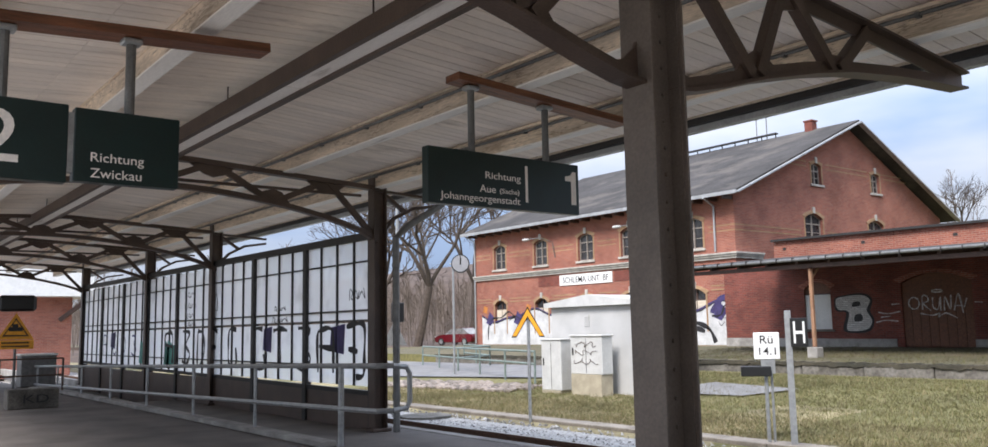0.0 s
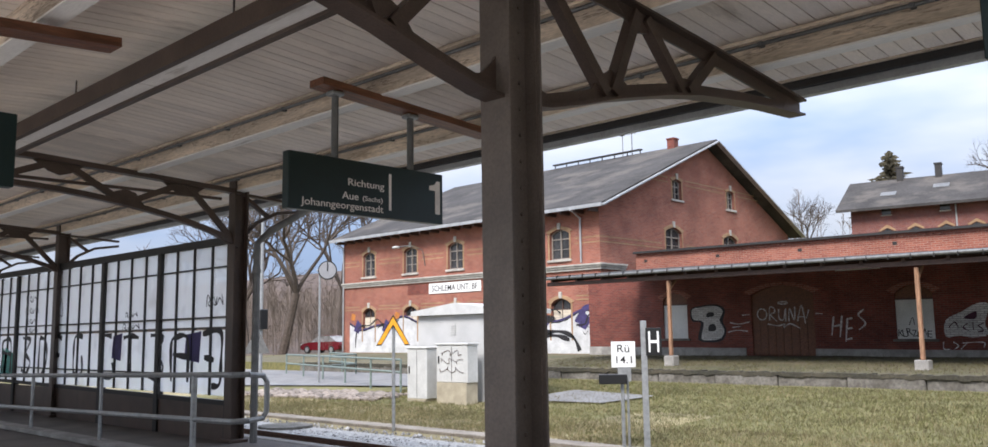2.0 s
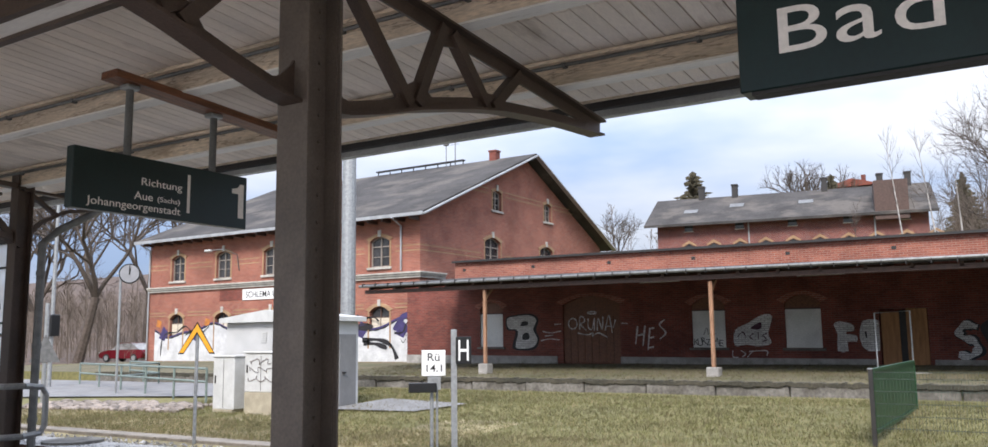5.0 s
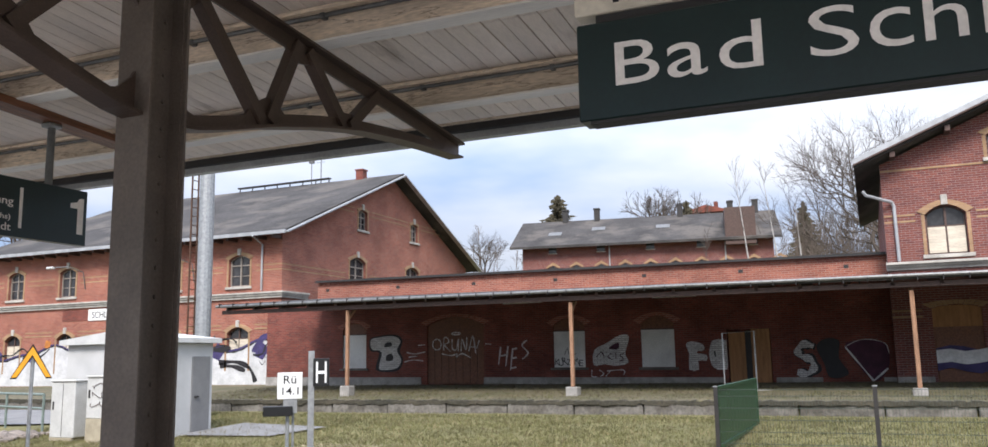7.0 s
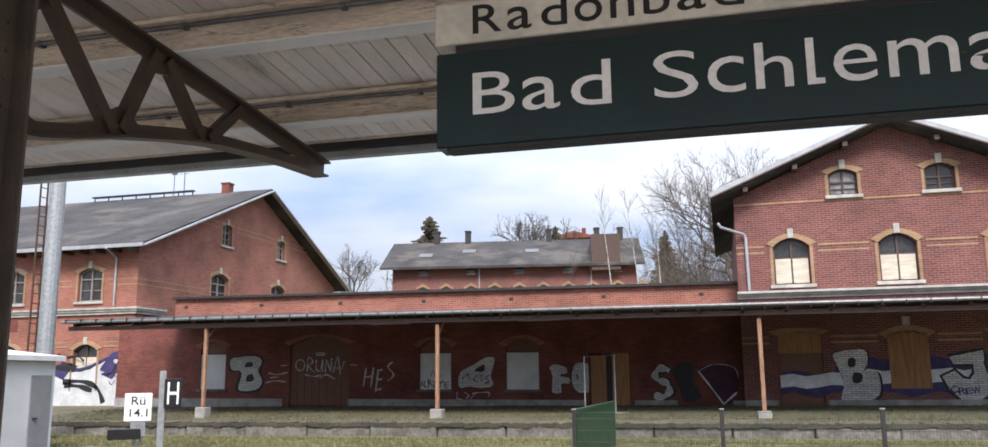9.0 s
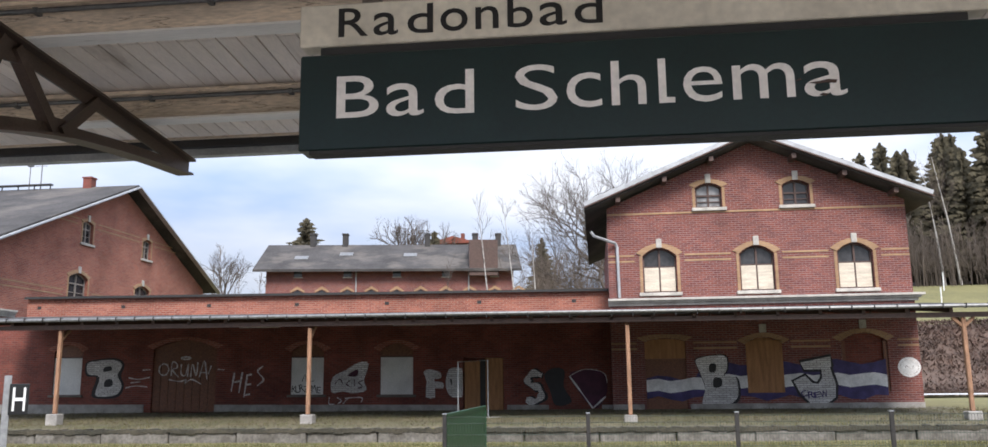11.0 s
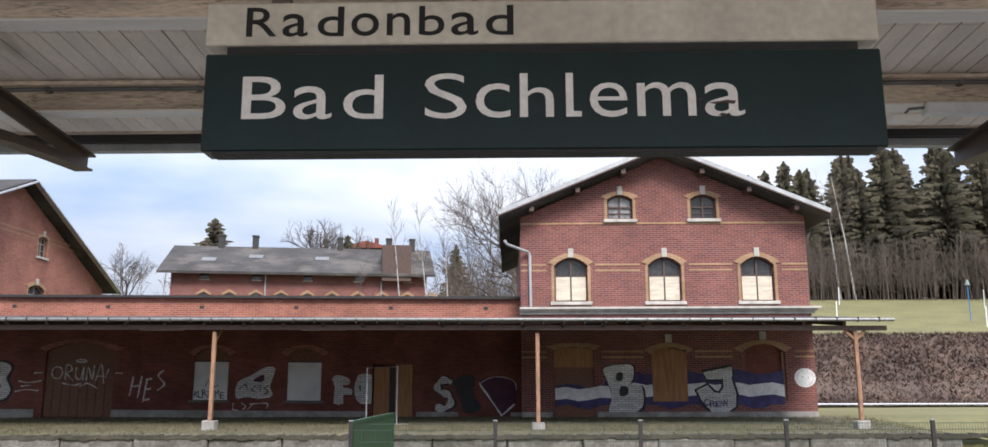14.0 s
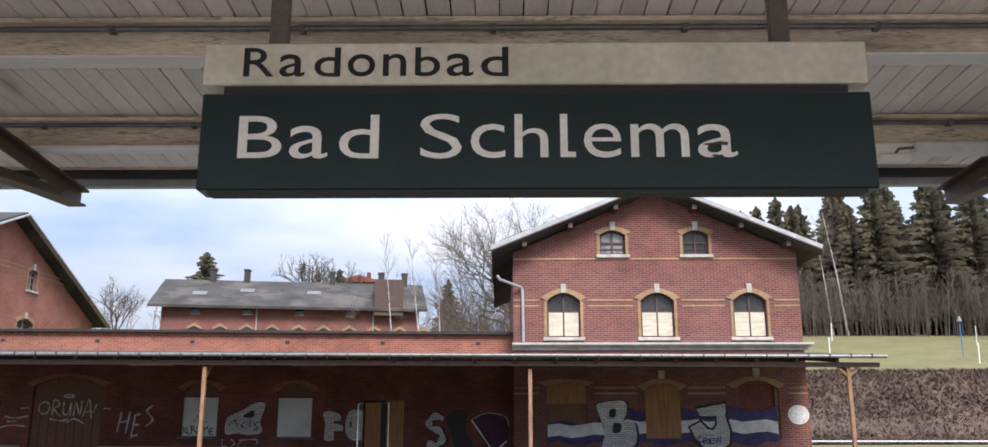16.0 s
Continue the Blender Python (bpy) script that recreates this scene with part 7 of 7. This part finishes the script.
for k, (x, h, lean) in enumerate(((-4.15, 3.7, -0.35), (-3.1, 3.6, -0.4), (-2.3, 2.4, -0.1), (-5.8, 1.6, 0.2), (-1.5, 1.3, 0.2))):
    t = thing("birch_sapling", (x, WY + 0.6, 4.68), "thin pale birch sapling growing from the flat roof", "tree", "birch saplings")
    bm = B()
    tube(bm, [(0, 0, 0), (lean * 0.5, 0, h * 0.5), (lean, 0, h)], 0.03 if k < 3 else 0.014, 6, 0.006)
    part("stem", bm, M_birch if k < 3 else M_twig, t)
    bm = B()
    r_ = random.Random(k + 70)
    for j in range(16):
        u = r_.uniform(0.35, 1)
        a = r_.uniform(0, math.tau)
        limb(bm, Vector((lean * u, 0, h * u)), Vector((math.cos(a) * 0.6, math.sin(a) * 0.6, 1)).normalized(), h * 0.16, 0.008, 1, r_, 0.6)
    part("crown", bm, M_twig, t)


M_brush = mat("brown brushwood", (0.15, 0.118, 0.092), 0.95, scale=0.5, vary=0.4, bump=0, island=0.3)


def thicket(name, spots, label, hmin, hmax, seed):
    """Many thin bare stems with side twigs, one mesh."""
    r_ = random.Random(seed)
    verts, faces = [], []
    def stick(a, b, w):
        d = Vector(b) - Vector(a)
        s1 = Vector((1, 0, 0)) * w
        s2 = Vector((0, 1, 0)) * w
        i = len(verts)
        for p, f in ((Vector(a), 1.0), (Vector(b), 0.4)):
            verts.extend([tuple(p + s1 * f), tuple(p - s1 * 0.5 * f + s2 * 0.87 * f), tuple(p - s1 * 0.5 * f - s2 * 0.87 * f)])
        faces.extend([(i, i + 1, i + 4, i + 3), (i + 1, i + 2, i + 5, i + 4), (i + 2, i, i + 3, i + 5)])
    for x, y in spots:
        h = r_.uniform(hmin, hmax)
        z = ground_z(x, y) - 0.1
        tx, ty = x + r_.uniform(-0.1, 0.1) * h, y + r_.uniform(-0.08, 0.08) * h
        stick((x, y, z), (tx, ty, z + h), 0.008 * h)
        for k in range(14):
            u = r_.uniform(0.25, 0.97)
            a = r_.uniform(0, math.tau)
            L = h * 0.3 * (1.1 - u) + 0.25
            b0 = (x + (tx - x) * u, y + (ty - y) * u, z + h * u)
            b1 = (b0[0] + math.cos(a) * L * 0.6, b0[1] + math.sin(a) * L * 0.6, b0[2] + L)
            stick(b0, b1, 0.004 * h)
            for j in range(3):
                a2 = a + r_.uniform(-1, 1)
                v = r_.uniform(0.3, 1.0)
                m0 = tuple(b0[i] + (b1[i] - b0[i]) * v for i in range(3))
                stick(m0, (m0[0] + math.cos(a2) * L * 0.4, m0[1] + math.sin(a2) * L * 0.4, m0[2] + L * 0.4), 0.002 * h)
    me = bpy.data.meshes.new(name)
    me.from_pydata(verts, [], faces)
    me.materials.append(M_brush)
    return tagged(new(name, me), label, "woods", kind="stuff")


r_ = random.Random(77)
thicket("hillside_thicket", [(r_.uniform(22, 80), r_.uniform(99, 112)) for k in range(1000)], "thin bare saplings along the forest edge", 3, 8, 1)
thicket("far_woods", [(r_.uniform(-190, -66), r_.uniform(8, 130)) for k in range(1100)], "bare brown woods in the distance", 5, 9, 2)
thicket("woods_behind_station", [(r_.uniform(-60, 6), r_.uniform(84, 120)) for k in range(150)], "bare brown woods behind the station", 4, 8, 3)
thicket("slope_shrubs", [(r_.uniform(-6, 3), r_.uniform(70, 82)) for k in range(170)], "dense brown shrubs on the slope behind the station", 3, 6.5, 9)
thicket("park_shrubs", [(r_.uniform(-110, -54), r_.uniform(36, 60)) for k in range(260)], "bare brown shrubs behind the path", 1.5, 3.2, 4)

for x, y, h, lean in ((38.5, 101, 13, -1.2), (40.6, 102, 15, -1.8), (35.0, 103, 11, 0.6)):
    t = thing("birch", (x, y, ground_z(x, y) - 0.2), "slender pale birch before the dark spruces", "tree", "birches")
    bm = B()
    tube(bm, [(0, 0, 0), (lean * 0.4, 0, h * 0.5), (lean, 0, h)], 0.14, 7, 0.03)
    part("trunk", bm, M_birch, t)
    bm = B()
    b_r = random.Random(int(x * 10))
    for j in range(18):
        u = b_r.uniform(0.45, 1)
        a = b_r.uniform(0, math.tau)
        limb(bm, Vector((lean * u, 0, h * u)), Vector((math.cos(a) * 0.6, math.sin(a) * 0.6, 1)).normalized(), h * 0.13, 0.025, 2, b_r, 0.6)
    part("crown", bm, M_twig, t)

# brown scrub on the bank
r_ = random.Random(5)
verts, faces = [], []
for k in range(36000):
    x, y = r_.uniform(11, 75), r_.uniform(51.5, 68)
    z = ground_z(x, y)
    for j in range(2):
        a = r_.uniform(0, math.tau)
        h, w = r_.uniform(0.08, 0.34), r_.uniform(0.03, 0.09)
        i = len(verts)
        verts += [(x - w * math.cos(a), y - w * math.sin(a), z), (x + w * math.cos(a), y + w * math.sin(a), z), (x + r_.uniform(-0.3, 0.3), y + r_.uniform(-0.3, 0.3), z + h)]
        faces.append((i, i + 1, i + 2))
me = bpy.data.meshes.new("bank_scrub")
me.from_pydata(verts, [], faces)
me.materials.append(mat("brown scrub", (0.125, 0.076, 0.056), 0.95, scale=0.3, vary=0.5, fine=2, island=0.22, bump=0))
tagged(new("bank_scrub", me), "reddish brown scrub covering the bank", "scrub", kind="stuff")

# grass tufts
def tufts(name, label, count, xr_, yr_, hmin, hmax, material, seed, keep=None):
    q_ = random.Random(seed)
    vs, fs = [], []
    for k in range(count):
        x, y = q_.uniform(*xr_), q_.uniform(*yr_)
        if keep and not keep(x, y):
            continue
        z = ground_z(x, y) - 0.01
        for j in range(5):
            a = q_.uniform(0, math.tau)
            h, w = q_.uniform(hmin, hmax), q_.uniform(0.003, 0.009)
            ox, oy = q_.uniform(-0.09, 0.09), q_.uniform(-0.09, 0.09)
            i = len(vs)
            vs += [(x + ox - w * math.cos(a), y + oy - w * math.sin(a), z), (x + ox + w * math.cos(a), y + oy + w * math.sin(a), z), (x + ox + q_.uniform(-0.07, 0.07), y + oy + q_.uniform(-0.07, 0.07), z + h)]
            fs.append((i, i + 1, i + 2))
    me = bpy.data.meshes.new(name)
    me.from_pydata(vs, [], fs)
    me.materials.append(material)
    tagged(new(name, me), label, "grass", kind="stuff")


M_blade = mat("grass blades", (0.155, 0.148, 0.05), 0.9, scale=0.4, vary=0.5, col2=(0.1, 0.1, 0.03), island=0.5, bump=0)
M_blade_d = mat("dry grass blades", (0.27, 0.225, 0.115), 0.9, scale=0.5, vary=0.4, island=0.5, bump=0)
clear = lambda x, y: not (-19.9 < x < -16.1 and 16.7 < y < 19) and not (-40 < x < -22 and 16 < y < 23.5)
tufts("meadow_grass", "short winter grass on the meadow", 46000, (-24, 13), (12.6, 23.3), 0.03, 0.1, M_blade, 1, clear)
tufts("track_side_straw", "dry straw grass along the cable trough", 9000, (-26, 2), (12.4, 15.2), 0.03, 0.1, M_blade_d, 8, clear)
tufts("dry_meadow_grass", "tufts of dry straw grass", 9000, (-26, 13), (12.4, 23.3), 0.05, 0.15, M_blade_d, 2, clear)
tufts("old_platform_weeds", "weeds on the old station platform", 5000, (-24, 13), (24.5, 32.2), 0.03, 0.12, mat("withered weeds", (0.16, 0.13, 0.075), 0.9, scale=0.5, vary=0.4, island=0.5, bump=0), 3)
tufts("old_platform_grass", "moss and grass on the old station platform", 6000, (-24, 13), (24.4, 31), 0.02, 0.08, M_blade, 4)

# young trees in white sleeves and a blue lamp on the hill meadow
for x, y in ((31.5, 84), (43.5, 80), (50, 92), (36, 95), (57, 96), (62, 86)):
    t = thing("staked_sapling", (x, y, ground_z(x, y)), "young tree in white protective sleeve", "tree", "staked saplings")
    bm = B()
    tube(bm, [(0, 0, -0.1), (0.05, 0, 1.9)], 0.06, 8)
    part("sleeve", bm, M_whites, t)
    bm = B()
    tube(bm, [(0.05, 0, 1.9), (0.1, 0.1, 4.2)], 0.03, 5, 0.01)
    part("stem", bm, M_twig, t)
bl = thing("blue_lamp", (44.2, 84, ground_z(44.2, 84)), "blue painted lamp post on the hill meadow", "lamp")
bm = B()
tube(bm, [(0, 0, -0.1), (0, 0, 3.4)], 0.05, 8)
part("pole", bm, mat("blue paint", (0.05, 0.2, 0.45), 0.5), bl)
bm = B()
tube(bm, [(0, 0, 3.4), (0, 0, 3.7), (0, 0, 3.95)], 0.24, 10, 0.05)
part("head", bm, M_rail_g, bl)

# the old wing and its canopy have settled towards their eastern end
def settle(ob):
    for c in ob.children:
        if abs(c.location.x) > 1e-6:
            c.location.z += sag(c.location.x)
        elif c.data:
            for v in c.data.vertices:
                v.co.z += sag(v.co.x)
        settle(c)


def sag(x):
    return 0.0088 * (-x - 4.0) if x < 0.5 else -0.04 * (1 - step(0.5, 9.0, x))


settle(wing)
settle(can)
